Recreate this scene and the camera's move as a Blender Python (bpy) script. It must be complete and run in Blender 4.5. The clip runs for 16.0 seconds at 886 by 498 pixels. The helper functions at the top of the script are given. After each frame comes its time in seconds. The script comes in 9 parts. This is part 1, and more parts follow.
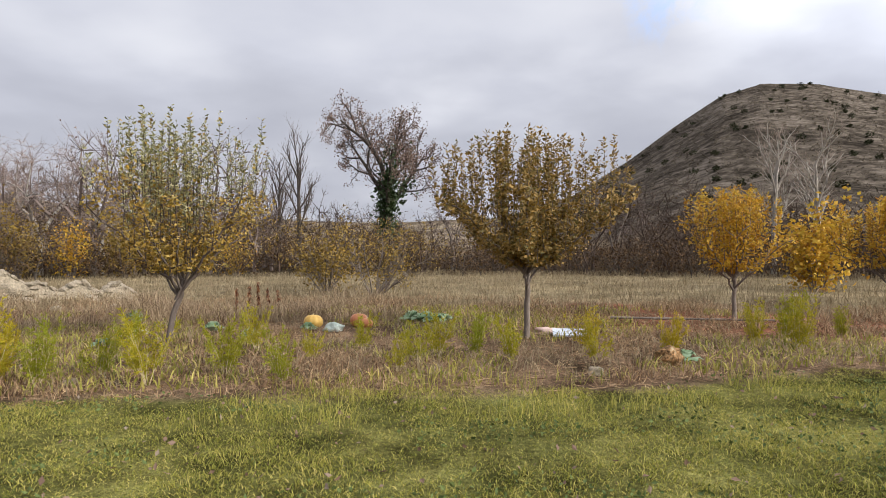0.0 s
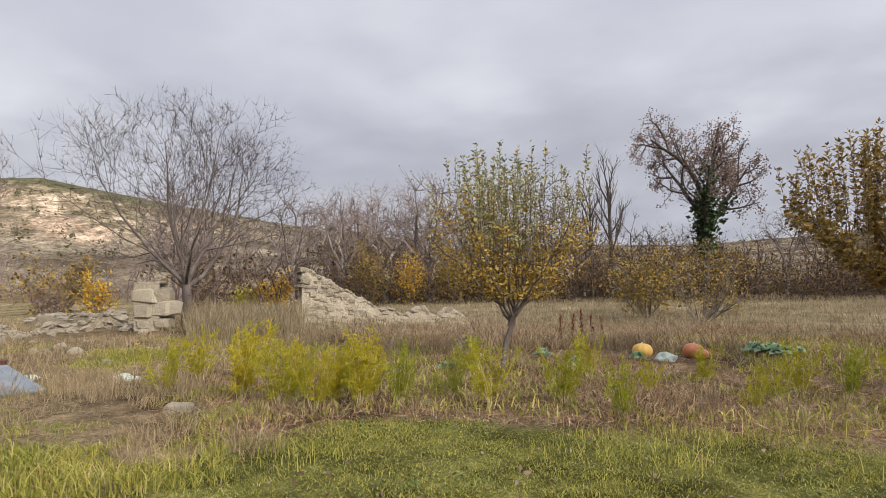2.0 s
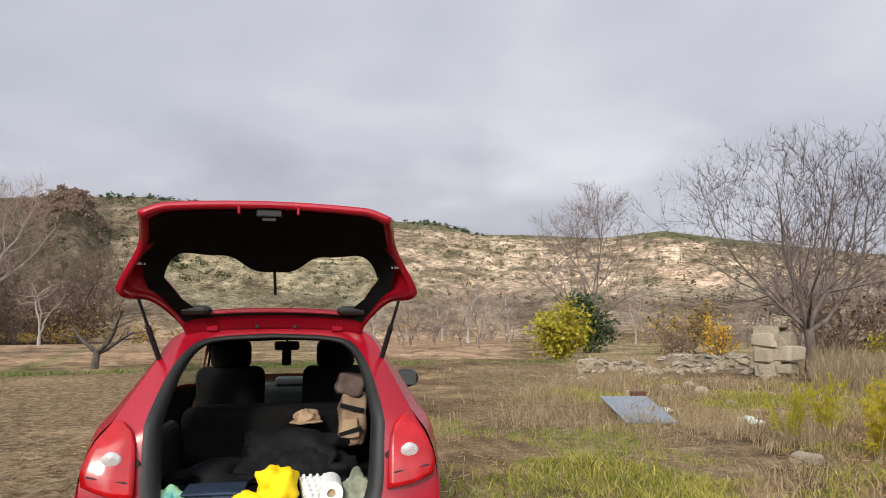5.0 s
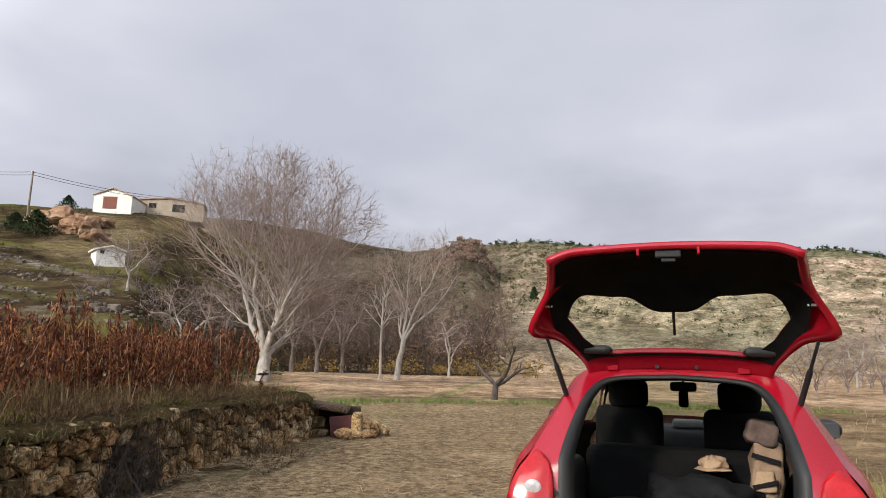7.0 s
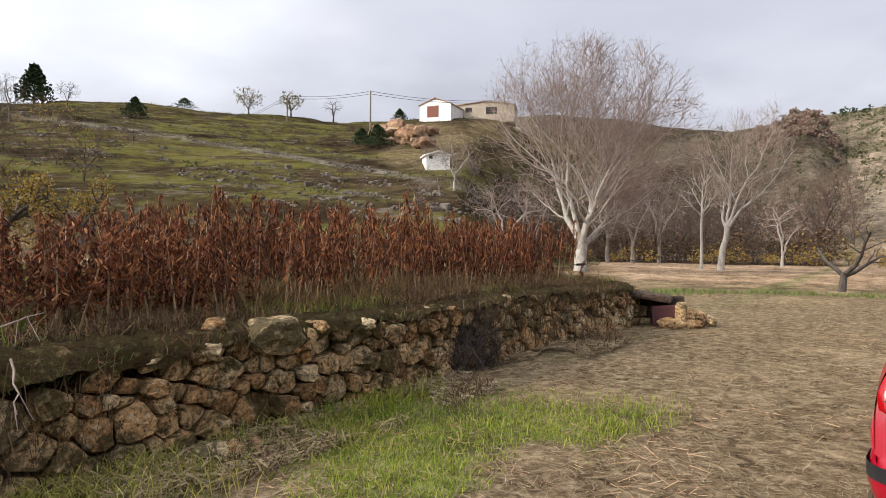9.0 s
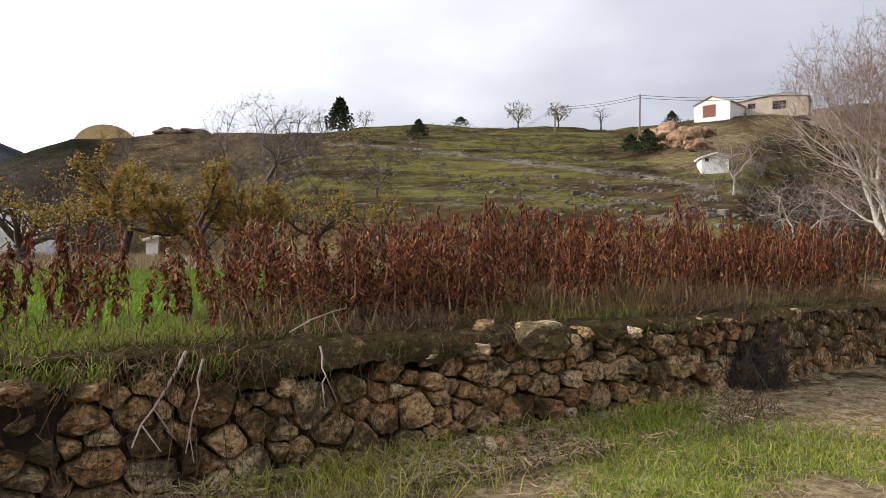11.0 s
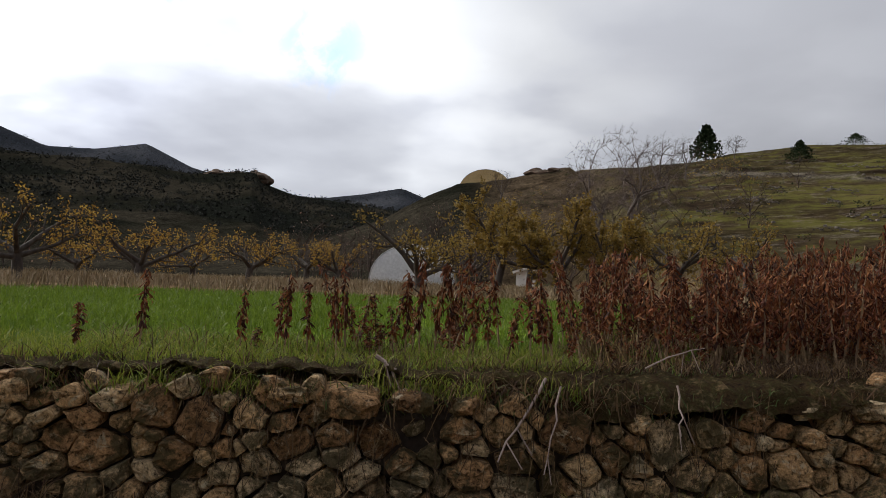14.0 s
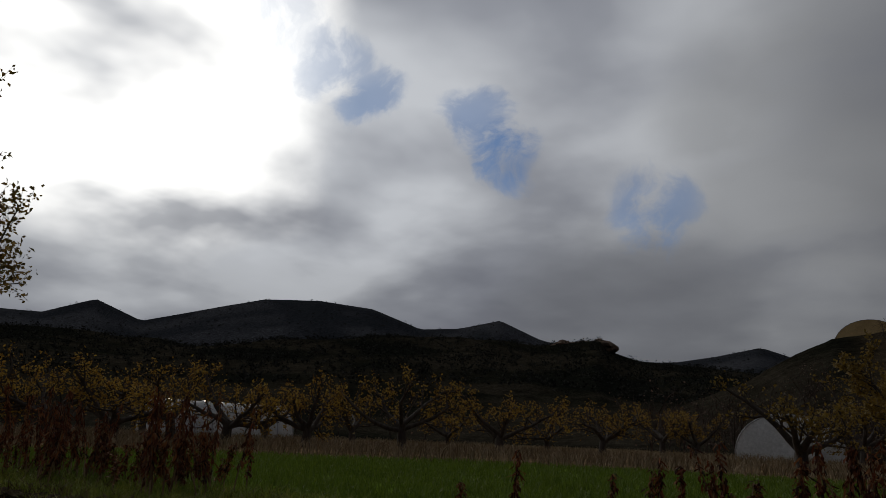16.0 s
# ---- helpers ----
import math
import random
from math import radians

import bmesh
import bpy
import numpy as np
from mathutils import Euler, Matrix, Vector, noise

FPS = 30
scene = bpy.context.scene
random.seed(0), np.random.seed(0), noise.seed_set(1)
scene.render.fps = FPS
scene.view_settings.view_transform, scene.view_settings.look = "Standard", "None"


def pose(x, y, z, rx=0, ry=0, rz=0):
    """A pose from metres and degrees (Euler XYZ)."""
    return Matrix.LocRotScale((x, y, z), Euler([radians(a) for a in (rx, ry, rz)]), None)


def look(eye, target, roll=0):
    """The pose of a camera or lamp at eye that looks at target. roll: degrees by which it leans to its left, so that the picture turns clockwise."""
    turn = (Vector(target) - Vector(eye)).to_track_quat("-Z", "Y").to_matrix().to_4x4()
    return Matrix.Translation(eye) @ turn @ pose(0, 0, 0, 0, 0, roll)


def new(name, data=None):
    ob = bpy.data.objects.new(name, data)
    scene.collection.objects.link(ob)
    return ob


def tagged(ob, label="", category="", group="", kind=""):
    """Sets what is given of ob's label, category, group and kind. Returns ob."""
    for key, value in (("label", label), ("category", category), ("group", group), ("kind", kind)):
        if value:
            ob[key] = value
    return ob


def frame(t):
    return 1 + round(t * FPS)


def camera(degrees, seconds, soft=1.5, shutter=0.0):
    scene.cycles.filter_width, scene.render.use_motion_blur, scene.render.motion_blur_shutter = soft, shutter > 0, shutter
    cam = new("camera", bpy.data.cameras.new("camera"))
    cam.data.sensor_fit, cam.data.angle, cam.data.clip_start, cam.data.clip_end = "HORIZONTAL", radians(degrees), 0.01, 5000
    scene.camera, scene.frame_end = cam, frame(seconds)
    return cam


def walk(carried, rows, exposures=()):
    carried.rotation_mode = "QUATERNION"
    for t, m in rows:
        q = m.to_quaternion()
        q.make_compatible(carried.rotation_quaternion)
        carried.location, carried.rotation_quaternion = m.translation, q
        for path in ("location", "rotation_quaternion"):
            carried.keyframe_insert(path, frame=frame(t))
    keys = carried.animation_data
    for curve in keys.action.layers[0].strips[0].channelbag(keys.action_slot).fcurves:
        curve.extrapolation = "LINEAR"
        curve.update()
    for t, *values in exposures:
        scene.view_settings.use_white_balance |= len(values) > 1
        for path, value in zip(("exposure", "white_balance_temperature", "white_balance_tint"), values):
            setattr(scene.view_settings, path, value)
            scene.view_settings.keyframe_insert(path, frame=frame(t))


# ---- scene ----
# the camera: somebody turns on the spot with a phone held at eye height
cam = camera(67.08, 16.0, soft=0.8)
PATH = [
    (0.0, pose(0.109, 0.007, 1.450, 90.11, -0.02, 0.01)),
    (0.5, pose(0.104, 0.005, 1.443, 88.52, 0.24, 5.66)),
    (1.0, pose(0.016, 0.064, 1.460, 90.94, -0.13, 7.48)),
    (1.5, pose(-0.094, 0.106, 1.451, 91.18, 0.13, 15.23)),
    (2.0, pose(-0.253, 0.201, 1.471, 92.50, 1.06, 25.93)),
    (2.5, pose(-0.357, 0.295, 1.500, 96.63, 1.23, 38.15)),
    (3.0, pose(-0.422, 0.396, 1.500, 98.92, 1.72, 49.71)),
    (3.2, pose(-0.451, 0.427, 1.510, 97.87, 1.00, 52.51)),
    (5.3, pose(-0.060, 0.041, 1.446, 97.13, -0.45, 81.23)),
    (5.5, pose(-0.053, 0.027, 1.445, 97.19, -0.98, 85.51)),
    (6.0, pose(-0.045, 0.020, 1.448, 97.69, -2.01, 94.41)),
    (6.5, pose(-0.033, 0.009, 1.454, 98.56, -2.20, 100.64)),
    (7.0, pose(-0.033, -0.022, 1.462, 99.58, -1.44, 106.83)),
    (7.5, pose(-0.010, -0.072, 1.459, 99.50, -1.47, 111.73)),
    (8.0, pose(0.011, -0.142, 1.444, 95.19, 0.61, 117.62)),
    (8.5, pose(0.000, -0.127, 1.443, 93.19, 0.41, 126.29)),
    (9.0, pose(-0.025, -0.096, 1.447, 89.85, -0.58, 133.17)),
    (9.5, pose(-0.030, -0.052, 1.431, 89.71, -0.61, 140.37)),
    (9.7, pose(-0.028, -0.039, 1.418, 88.63, -1.09, 142.68)),
    (11.8, pose(0.003, -0.073, 1.430, 90.88, -0.37, 161.25)),
    (12.0, pose(0.013, -0.079, 1.418, 90.25, -0.37, 162.18)),
    (12.5, pose(0.011, -0.064, 1.429, 90.78, -0.56, 166.27)),
    (13.0, pose(-0.012, -0.038, 1.431, 91.89, -1.75, 171.30)),
    (13.5, pose(-0.045, -0.002, 1.432, 92.91, -2.29, 178.03)),
    (14.0, pose(-0.040, 0.014, 1.432, 92.50, -2.00, 186.00)),
    (14.5, pose(-0.007, 0.027, 1.452, 93.61, -1.25, 194.67)),
    (15.0, pose(0.014, 0.069, 1.464, 96.54, 0.23, 204.16)),
    (15.5, pose(0.055, 0.067, 1.481, 100.03, -0.95, 211.50)),
    (16.0, pose(0.056, 0.053, 1.504, 105.63, -2.36, 214.92)),
]
EXPOSURES = [(0.0, 0.02), (1.5, -0.05), (2.5, -0.2), (3.2, -0.25), (5.5, -0.05), (7.0, 0.0), (8.0, -0.1), (8.5, 0.05), (9.0, 0.2), (9.5, 0.3), (11.0, 0.15), (12.5, -0.08), (13.0, -0.35), (13.5, -0.65), (14.5, -1.02), (15.0, -1.62), (15.5, -2.32), (16.0, -2.9)]
walk(cam, PATH, EXPOSURES)

# ---- world, sun ----
SUN_YAW, SUN_EL = 243.0, 27.0


def bearing(yaw, el=0.0):
    """Unit vector; yaw in degrees to the left of +y."""
    a, e = radians(yaw), radians(el)
    return Vector((-math.sin(a) * math.cos(e), math.cos(a) * math.cos(e), math.sin(e)))


def place(yaw, d):
    b = bearing(yaw)
    return b.x * d, b.y * d


class Nodes:
    """Short hand for building node trees."""

    def __init__(self, tree):
        self.tree = tree
        tree.nodes.clear()

    def add(self, kind, **values):
        node = self.tree.nodes.new(kind)
        for key, value in values.items():
            if key.startswith("in_"):
                key = key[3:]
                node.inputs[int(key) if key.isdigit() else key.replace("_", " ")].default_value = value
            elif key == "operation":
                node.operation = value
            elif key == "interpolation_type":
                node.interpolation_type = value
        return node

    def link(self, a, b):
        self.tree.links.new(a, b)

    def math(self, op, a, b=0.0, clamp=False):
        node = self.tree.nodes.new("ShaderNodeMath")
        node.operation, node.use_clamp = op, clamp
        for i, v in enumerate((a, b)):
            if isinstance(v, (int, float)):
                node.inputs[i].default_value = v
            else:
                self.link(v, node.inputs[i])
        return node.outputs[0]

    def mix(self, fac, a, b, mode="MIX"):
        node = self.tree.nodes.new("ShaderNodeMix")
        node.data_type, node.blend_type = "RGBA", mode
        for i, v in ((0, fac), (6, a), (7, b)):
            if isinstance(v, (int, float)):
                node.inputs[i].default_value = v
            elif isinstance(v, (tuple, list)):
                node.inputs[i].default_value = (*v[:3], 1.0)
            else:
                self.link(v, node.inputs[i])
        return node.outputs[2]

    def ramp(self, fac, stops):
        node = self.tree.nodes.new("ShaderNodeValToRGB")
        el = node.color_ramp.elements
        while len(el) < len(stops):
            el.new(0.5)
        for e, (p, c) in zip(el, stops):
            e.position = p
            e.color = (*c[:3], 1.0) if isinstance(c, (tuple, list)) else (c, c, c, 1.0)
        self.link(fac, node.inputs[0])
        return node.outputs[0]

    def noise(self, vec, scale, detail=4.0, rough=0.55, distortion=0.0):
        node = self.tree.nodes.new("ShaderNodeTexNoise")
        node.inputs["Scale"].default_value = scale
        node.inputs["Detail"].default_value = detail
        node.inputs["Roughness"].default_value = rough
        node.inputs["Distortion"].default_value = distortion
        if vec is not None:
            self.link(vec, node.inputs["Vector"])
        return node.outputs[0]


world = bpy.data.worlds.new("autumn_sky")
world.use_nodes = True
scene.world = world
W = Nodes(world.node_tree)
coord = W.add("ShaderNodeTexCoord").outputs["Generated"]
sky = W.add("ShaderNodeTexSky")
sky.sky_type, sky.sun_disc = "NISHITA", False
sky.sun_elevation, sky.sun_rotation = radians(SUN_EL), radians(-SUN_YAW)
sky.air_density, sky.dust_density, sky.altitude = 1.0, 0.6, 900.0
sky_blue = W.mix(1.0, sky.outputs[0], (0.20, 0.33, 0.47), "MULTIPLY")
# clouds are stretched towards the horizon as a flat layer would be
sep = W.add("ShaderNodeSeparateXYZ")
W.link(coord, sep.inputs[0])
height = W.math("MAXIMUM", sep.outputs[2], 0.0)
flat = W.math("ADD", height, 0.22)
comb = W.add("ShaderNodeCombineXYZ")
W.link(W.math("DIVIDE", sep.outputs[0], flat), comb.inputs[0])
W.link(W.math("DIVIDE", sep.outputs[1], flat), comb.inputs[1])
W.link(W.math("MULTIPLY", sep.outputs[2], 1.2), comb.inputs[2])
big = W.noise(comb.outputs[0], 0.75, 3.0, 0.5, 0.2)
mid = W.noise(comb.outputs[0], 2.1, 4.0, 0.46, 0.1)
cloud = W.math("ADD", W.math("MULTIPLY", big, 0.66), W.math("MULTIPLY", mid, 0.34))
# the thin cloud in front of the sun glows
warp = W.add("ShaderNodeVectorMath", operation="SCALE", in_3=0.12)
wn = W.add("ShaderNodeTexNoise", in_Scale=6.5, in_Detail=6.0)
W.link(coord, wn.inputs["Vector"])
centred = W.add("ShaderNodeVectorMath", operation="SUBTRACT", in_1=(0.5, 0.5, 0.5))
W.link(wn.outputs["Color"], centred.inputs[0])
W.link(centred.outputs[0], warp.inputs[0])
moved = W.add("ShaderNodeVectorMath", operation="ADD")
W.link(coord, moved.inputs[0])
W.link(warp.outputs[0], moved.inputs[1])
bent = W.add("ShaderNodeVectorMath", operation="NORMALIZE")
W.link(moved.outputs[0], bent.inputs[0])


def near(yaw, el, source):
    dot = W.add("ShaderNodeVectorMath", operation="DOT_PRODUCT", in_1=bearing(yaw, el))
    W.link(source, dot.inputs[0])
    return dot.outputs["Value"]


def band(value, lo, hi):
    node = W.add("ShaderNodeMapRange", interpolation_type="SMOOTHSTEP")
    for i, v in ((1, lo), (2, hi)):
        node.inputs[i].default_value = v
    W.link(value, node.inputs[0])
    return node.outputs[0]


broad = W.math("POWER", W.math("MAXIMUM", near(SUN_YAW, SUN_EL, coord), 0.0), 1.15)
low_bank = W.ramp(W.math("ADD", height, W.math("MULTIPLY", W.math("SUBTRACT", mid, 0.5), 0.4)), [(0.12, 0.80), (0.26, 0.82), (0.40, 1.0)])
broad = W.math("MULTIPLY", broad, low_bank)
core = band(near(SUN_YAW, SUN_EL, bent.outputs[0]), 0.955, 0.99)
core2 = band(near(183.0, 22.0, bent.outputs[0]), 0.950, 0.998)
shade = W.ramp(cloud, [(0.36, (0.565, 0.585, 0.68)), (0.5, (0.645, 0.665, 0.755)), (0.64, (0.80, 0.815, 0.885))])
torn = W.ramp(cloud, [(0.40, (0.33, 0.345, 0.40)), (0.5, (0.50, 0.52, 0.57)), (0.60, (0.90, 0.925, 0.96))])
bright = W.mix(broad, shade, W.mix(1.0, torn, (4.7, 4.75, 4.85), "MULTIPLY"))
bright = W.mix(W.math("MULTIPLY", core2, W.ramp(mid, [(0.40, 0.05), (0.60, 0.6)])), bright, (1.45, 1.48, 1.52))
side = band(near(166.0, 20.0, coord), 0.92, 1.0)
bright = W.mix(W.math("MULTIPLY", side, 0.55), bright, (0.96, 0.98, 1.03))
core = W.math("MULTIPLY", core, W.math("MULTIPLY", W.ramp(mid, [(0.38, 0.15), (0.54, 1.0)]), low_bank))
bright = W.mix(core, bright, (10.0, 9.9, 9.6))
# a grey bank lies low beside the glow
low_grey = W.math("MAXIMUM", band(near(199.0, 6.5, bent.outputs[0]), 0.965, 0.996), W.math("MULTIPLY", band(near(187.0, 3.0, bent.outputs[0]), 0.982, 0.998), 0.8))
bright = W.mix(W.math("MULTIPLY", low_grey, 0.6), bright, (1.05, 1.09, 1.18))
haze = W.ramp(W.math("ADD", height, W.math("MULTIPLY", W.math("SUBTRACT", mid, 0.5), 0.3)), [(0.06, 0.80), (0.17, 0.86), (0.28, 1.0)])
bright = W.mix(1.0, bright, haze, "MULTIPLY")
gaps, thin = None, None
for yaw, el, size, clear in ((197.6, 19.0, 3.4, .5), (210.2, 23.6, 3.0, .8), (212.6, 26.6, 2.8, .6), (223.0, 27.6, 2.8, .6), (227.0, 30.4, 3.0, .5), (233.0, 33.0, 3.0, .35), (198.2, 16.4, 2.2, .4), (-18.6, 21.4, 4.6, .32)):
    hole = band(near(yaw, el, bent.outputs[0]), math.cos(radians(size * 1.5)), math.cos(radians(size * 0.15)))
    part_clear = W.math("MULTIPLY", hole, clear)
    gaps = hole if gaps is None else W.math("MAXIMUM", gaps, hole)
    thin = part_clear if thin is None else W.math("MAXIMUM", thin, part_clear)
ragged = W.noise(bent.outputs[0], 9.0, 6.0, 0.6, 0.3)
gaps = W.math("MULTIPLY", thin, band(W.math("ADD", gaps, W.math("MULTIPLY", W.math("SUBTRACT", ragged, 0.5), 4.0)), 0.35, 1.15))
final = W.mix(gaps, bright, sky_blue)
bg = W.add("ShaderNodeBackground", in_Strength=1.0)
W.link(final, bg.inputs[0])
W.link(bg.outputs[0], W.add("ShaderNodeOutputWorld").inputs[0])

sun = new("sun", bpy.data.lights.new("sun", "SUN"))
sun.data.energy, sun.data.angle, sun.data.color = 3.0, radians(6.0), (1.0, 0.90, 0.74)
sun.matrix_world = look(bearing(SUN_YAW, SUN_EL) * 50, (0, 0, 0))

# ---- helpers for meshes and materials ----
def material(name, colours, scale=4.0, rough=0.85, bump=0.3, fine=40.0, vary=0.25, metal=0.0, island=0.0, each=0.0, through_light=0.0, coat=0.0, spec=0.3, stretch=(1, 1, 1), hue=0.02, bump_far=0.02):
    """A surface whose colour wanders between the given ones at two sizes; island and each vary it leaf by leaf and object by object."""
    m = bpy.data.materials.new(name)
    m.use_nodes = True
    n = Nodes(m.node_tree)
    tc = n.add("ShaderNodeTexCoord").outputs["Object"]
    mp = n.add("ShaderNodeMapping", in_Scale=stretch)
    n.link(tc, mp.inputs[0])
    vec = mp.outputs[0]
    wide = n.noise(vec, scale, 4.0, 0.6, 0.2)
    grain = n.noise(vec, fine, 5.0, 0.65)
    fac = wide
    if island:
        geo = n.add("ShaderNodeNewGeometry").outputs["Random Per Island"]
        fac = n.math("ADD", n.math("MULTIPLY", wide, 1 - island), n.math("MULTIPLY", geo, island))
    if each:
        rnd = n.add("ShaderNodeObjectInfo").outputs["Random"]
        fac = n.math("ADD", n.math("MULTIPLY", fac, 1 - each), n.math("MULTIPLY", rnd, each))
    lo, hi = (0.3, 0.7) if not (island or each) else (0.15, 0.85)
    k = len(colours) - 1
    col = n.ramp(fac, [(lo + (hi - lo) * i / max(k, 1), c) for i, c in enumerate(colours)])
    g = n.ramp(grain, [(0.25, 1 - vary), (0.75, 1 + vary * 0.6)])
    col = n.mix(1.0, col, g, "MULTIPLY")
    b = n.add("ShaderNodeBsdfPrincipled", in_Metallic=metal)
    b.inputs["Specular IOR Level"].default_value = spec
    b.inputs["Coat Weight"].default_value = coat
    b.inputs["Coat Roughness"].default_value = 0.08
    n.link(col, b.inputs["Base Color"])
    n.link(n.ramp(grain, [(0.2, max(rough - 0.12, 0.02)), (0.8, min(rough + 0.1, 1.0))]), b.inputs["Roughness"])
    if bump:
        bp = n.add("ShaderNodeBump", in_Strength=bump, in_Distance=bump_far)
        n.link(n.math("ADD", grain, wide), bp.inputs["Height"])
        n.link(bp.outputs[0], b.inputs["Normal"])
    out = n.add("ShaderNodeOutputMaterial")
    if through_light:
        tr = n.add("ShaderNodeBsdfTranslucent")
        n.link(col, tr.inputs[0])
        ms = n.add("ShaderNodeMixShader", in_0=through_light)
        n.link(b.outputs[0], ms.inputs[1])
        n.link(tr.outputs[0], ms.inputs[2])
        n.link(ms.outputs[0], out.inputs[0])
    else:
        n.link(b.outputs[0], out.inputs[0])
    return m


def rubble_material(name, single):
    """Pitted brown limestone with pale lichen and dark moss, different from stone to stone; shade in the pits is
    painted.
    """
    m = bpy.data.materials.new(name)
    m.use_nodes = True
    n = Nodes(m.node_tree)
    pos = n.add("ShaderNodeNewGeometry")
    where = pos.outputs["Position"]
    rnd = n.add("ShaderNodeObjectInfo").outputs["Random"] if single else pos.outputs["Random Per Island"]
    wide = n.noise(where, 6.0, 4.0, 0.6, 0.3)
    pits = n.noise(where, 30.0, 5.0, 0.7, 0.3)
    grain = n.noise(where, 120.0, 3.0, 0.6)
    fac = n.math("ADD", n.math("MULTIPLY", rnd, 0.72), n.math("MULTIPLY", wide, 0.28))
    col = n.ramp(fac, [(0.14, (0.165, 0.092, 0.042)), (0.34, (0.345, 0.197, 0.09)), (0.52, (0.465, 0.30, 0.148)), (0.68, (0.36, 0.25, 0.135)), (0.86, (0.54, 0.41, 0.25))])
    # hollows of the bump are darkened in the colour too, as painted shade
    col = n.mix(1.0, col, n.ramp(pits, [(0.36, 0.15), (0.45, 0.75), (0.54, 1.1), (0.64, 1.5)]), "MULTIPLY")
    col = n.mix(1.0, col, n.ramp(grain, [(0.3, 0.82), (0.7, 1.15)]), "MULTIPLY")
    lichen = n.ramp(n.noise(where, 9.0, 6.0, 0.75, 0.6), [(0.56, 0.0), (0.62, 0.65)])
    col = n.mix(lichen, col, (0.50, 0.42, 0.28))
    # dark moss, spread wider so that its colour also deepens the shaded stones
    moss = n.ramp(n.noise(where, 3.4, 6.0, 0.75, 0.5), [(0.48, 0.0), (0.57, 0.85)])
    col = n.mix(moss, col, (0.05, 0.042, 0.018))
    b = n.add("ShaderNodeBsdfPrincipled", in_Roughness=0.95)
    b.inputs["Specular IOR Level"].default_value = 0.15
    n.link(col, b.inputs["Base Color"])
    bp = n.add("ShaderNodeBump", in_Strength=0.9, in_Distance=0.035)
    n.link(n.math("ADD", n.math("MULTIPLY", wide, 1.3), pits), bp.inputs["Height"])
    n.link(bp.outputs[0], b.inputs["Normal"])
    n.link(b.outputs[0], n.add("ShaderNodeOutputMaterial").inputs[0])
    return m


def glass(name, tint=(0.75, 0.82, 0.78), rough=0.02, clear=0.8):
    m = bpy.data.materials.new(name)
    m.use_nodes = True
    n = Nodes(m.node_tree)
    fr = n.add("ShaderNodeFresnel", in_IOR=1.5)
    t = n.add("ShaderNodeBsdfTransparent", in_Color=(*tint, 1))
    g = n.add("ShaderNodeBsdfGlossy", in_Roughness=rough)
    ms = n.add("ShaderNodeMixShader")
    n.link(fr.outputs[0], ms.inputs[0])
    n.link(t.outputs[0], ms.inputs[1])
    n.link(g.outputs[0], ms.inputs[2])
    n.link(ms.outputs[0], n.add("ShaderNodeOutputMaterial").inputs[0])
    return m


def mesh_data(name, verts, faces, mats, index=None, smooth=False):
    """A mesh from arrays: faces is one (k, 3) or (k, 4) array, or a list of such."""
    me = bpy.data.meshes.new(name)
    verts = np.asarray(verts, np.float32)
    faces = [np.asarray(f, np.int32) for f in (faces if isinstance(faces, list) else [faces]) if len(f)]
    me.vertices.add(len(verts))
    me.vertices.foreach_set("co", verts.ravel())
    loops = np.concatenate([f.ravel() for f in faces])
    sizes = np.concatenate([np.full(len(f), f.shape[1], np.int32) for f in faces])
    me.loops.add(len(loops))
    me.loops.foreach_set("vertex_index", loops)
    me.polygons.add(len(sizes))
    me.polygons.foreach_set("loop_start", np.concatenate([[0], np.cumsum(sizes)[:-1]]).astype(np.int32))
    if index is not None:
        me.polygons.foreach_set("material_index", np.asarray(index, np.int32))
    me.polygons.foreach_set("use_smooth", np.full(len(sizes), smooth))
    for m in (mats if isinstance(mats, (list, tuple)) else [mats]):
        me.materials.append(m)
    me.update(calc_edges=True)
    return me


def solid(name, verts, faces, mats, parent=None, label="", index=None, smooth=False):
    ob = new(name, mesh_data(name, verts, faces, mats, index, smooth))
    ob.parent = parent
    return tagged(ob, label)


def part(name, bm, mat, parent=None, label="", smooth=False):
    """Links a bmesh as one mesh object under a thing or a part."""
    me = bpy.data.meshes.new(name)
    bm.to_mesh(me)
    bm.free()
    for p in me.polygons:
        p.use_smooth = smooth
    me.materials.append(mat)
    ob = new(name, me)
    ob.parent = parent
    return tagged(ob, label)


def thing(name, m, label, category, group="", kind=""):
    ob = new(name)
    ob.empty_display_size = 0.1
    ob.matrix_world = m
    return tagged(ob, label, category, group, kind)


def box(bm, centre, size, bevel=0.0, turn=None, segments=2):
    r = bmesh.ops.create_cube(bm, size=1.0, matrix=Matrix.LocRotScale(centre, turn, size))
    if bevel:
        edges = {e for v in r["verts"] for e in v.link_edges}
        bmesh.ops.bevel(bm, geom=list(edges), offset=bevel, segments=segments, affect="EDGES", profile=0.5)
    return bm


def rod(bm, a, b, r0, r1=None, n=8):
    a, b = Vector(a), Vector(b)
    q = (b - a).to_track_quat("Z", "Y")
    bmesh.ops.create_cone(bm, cap_ends=True, segments=n, radius1=r0, radius2=r0 if r1 is None else r1, depth=(b - a).length,
                          matrix=Matrix.LocRotScale((a + b) / 2, q, None))
    return bm


def ball(bm, centre, size, n=2, rough=0.0, seed=0):
    r = bmesh.ops.create_icosphere(bm, subdivisions=n, radius=1.0)
    for v in r["verts"]:
        k = 1 + rough * noise.noise(v.co * 1.7 + Vector((seed * 3.1, seed, 0)))
        v.co = Vector([c * s * k for c, s in zip(v.co, size)]) + Vector(centre)
    return bm


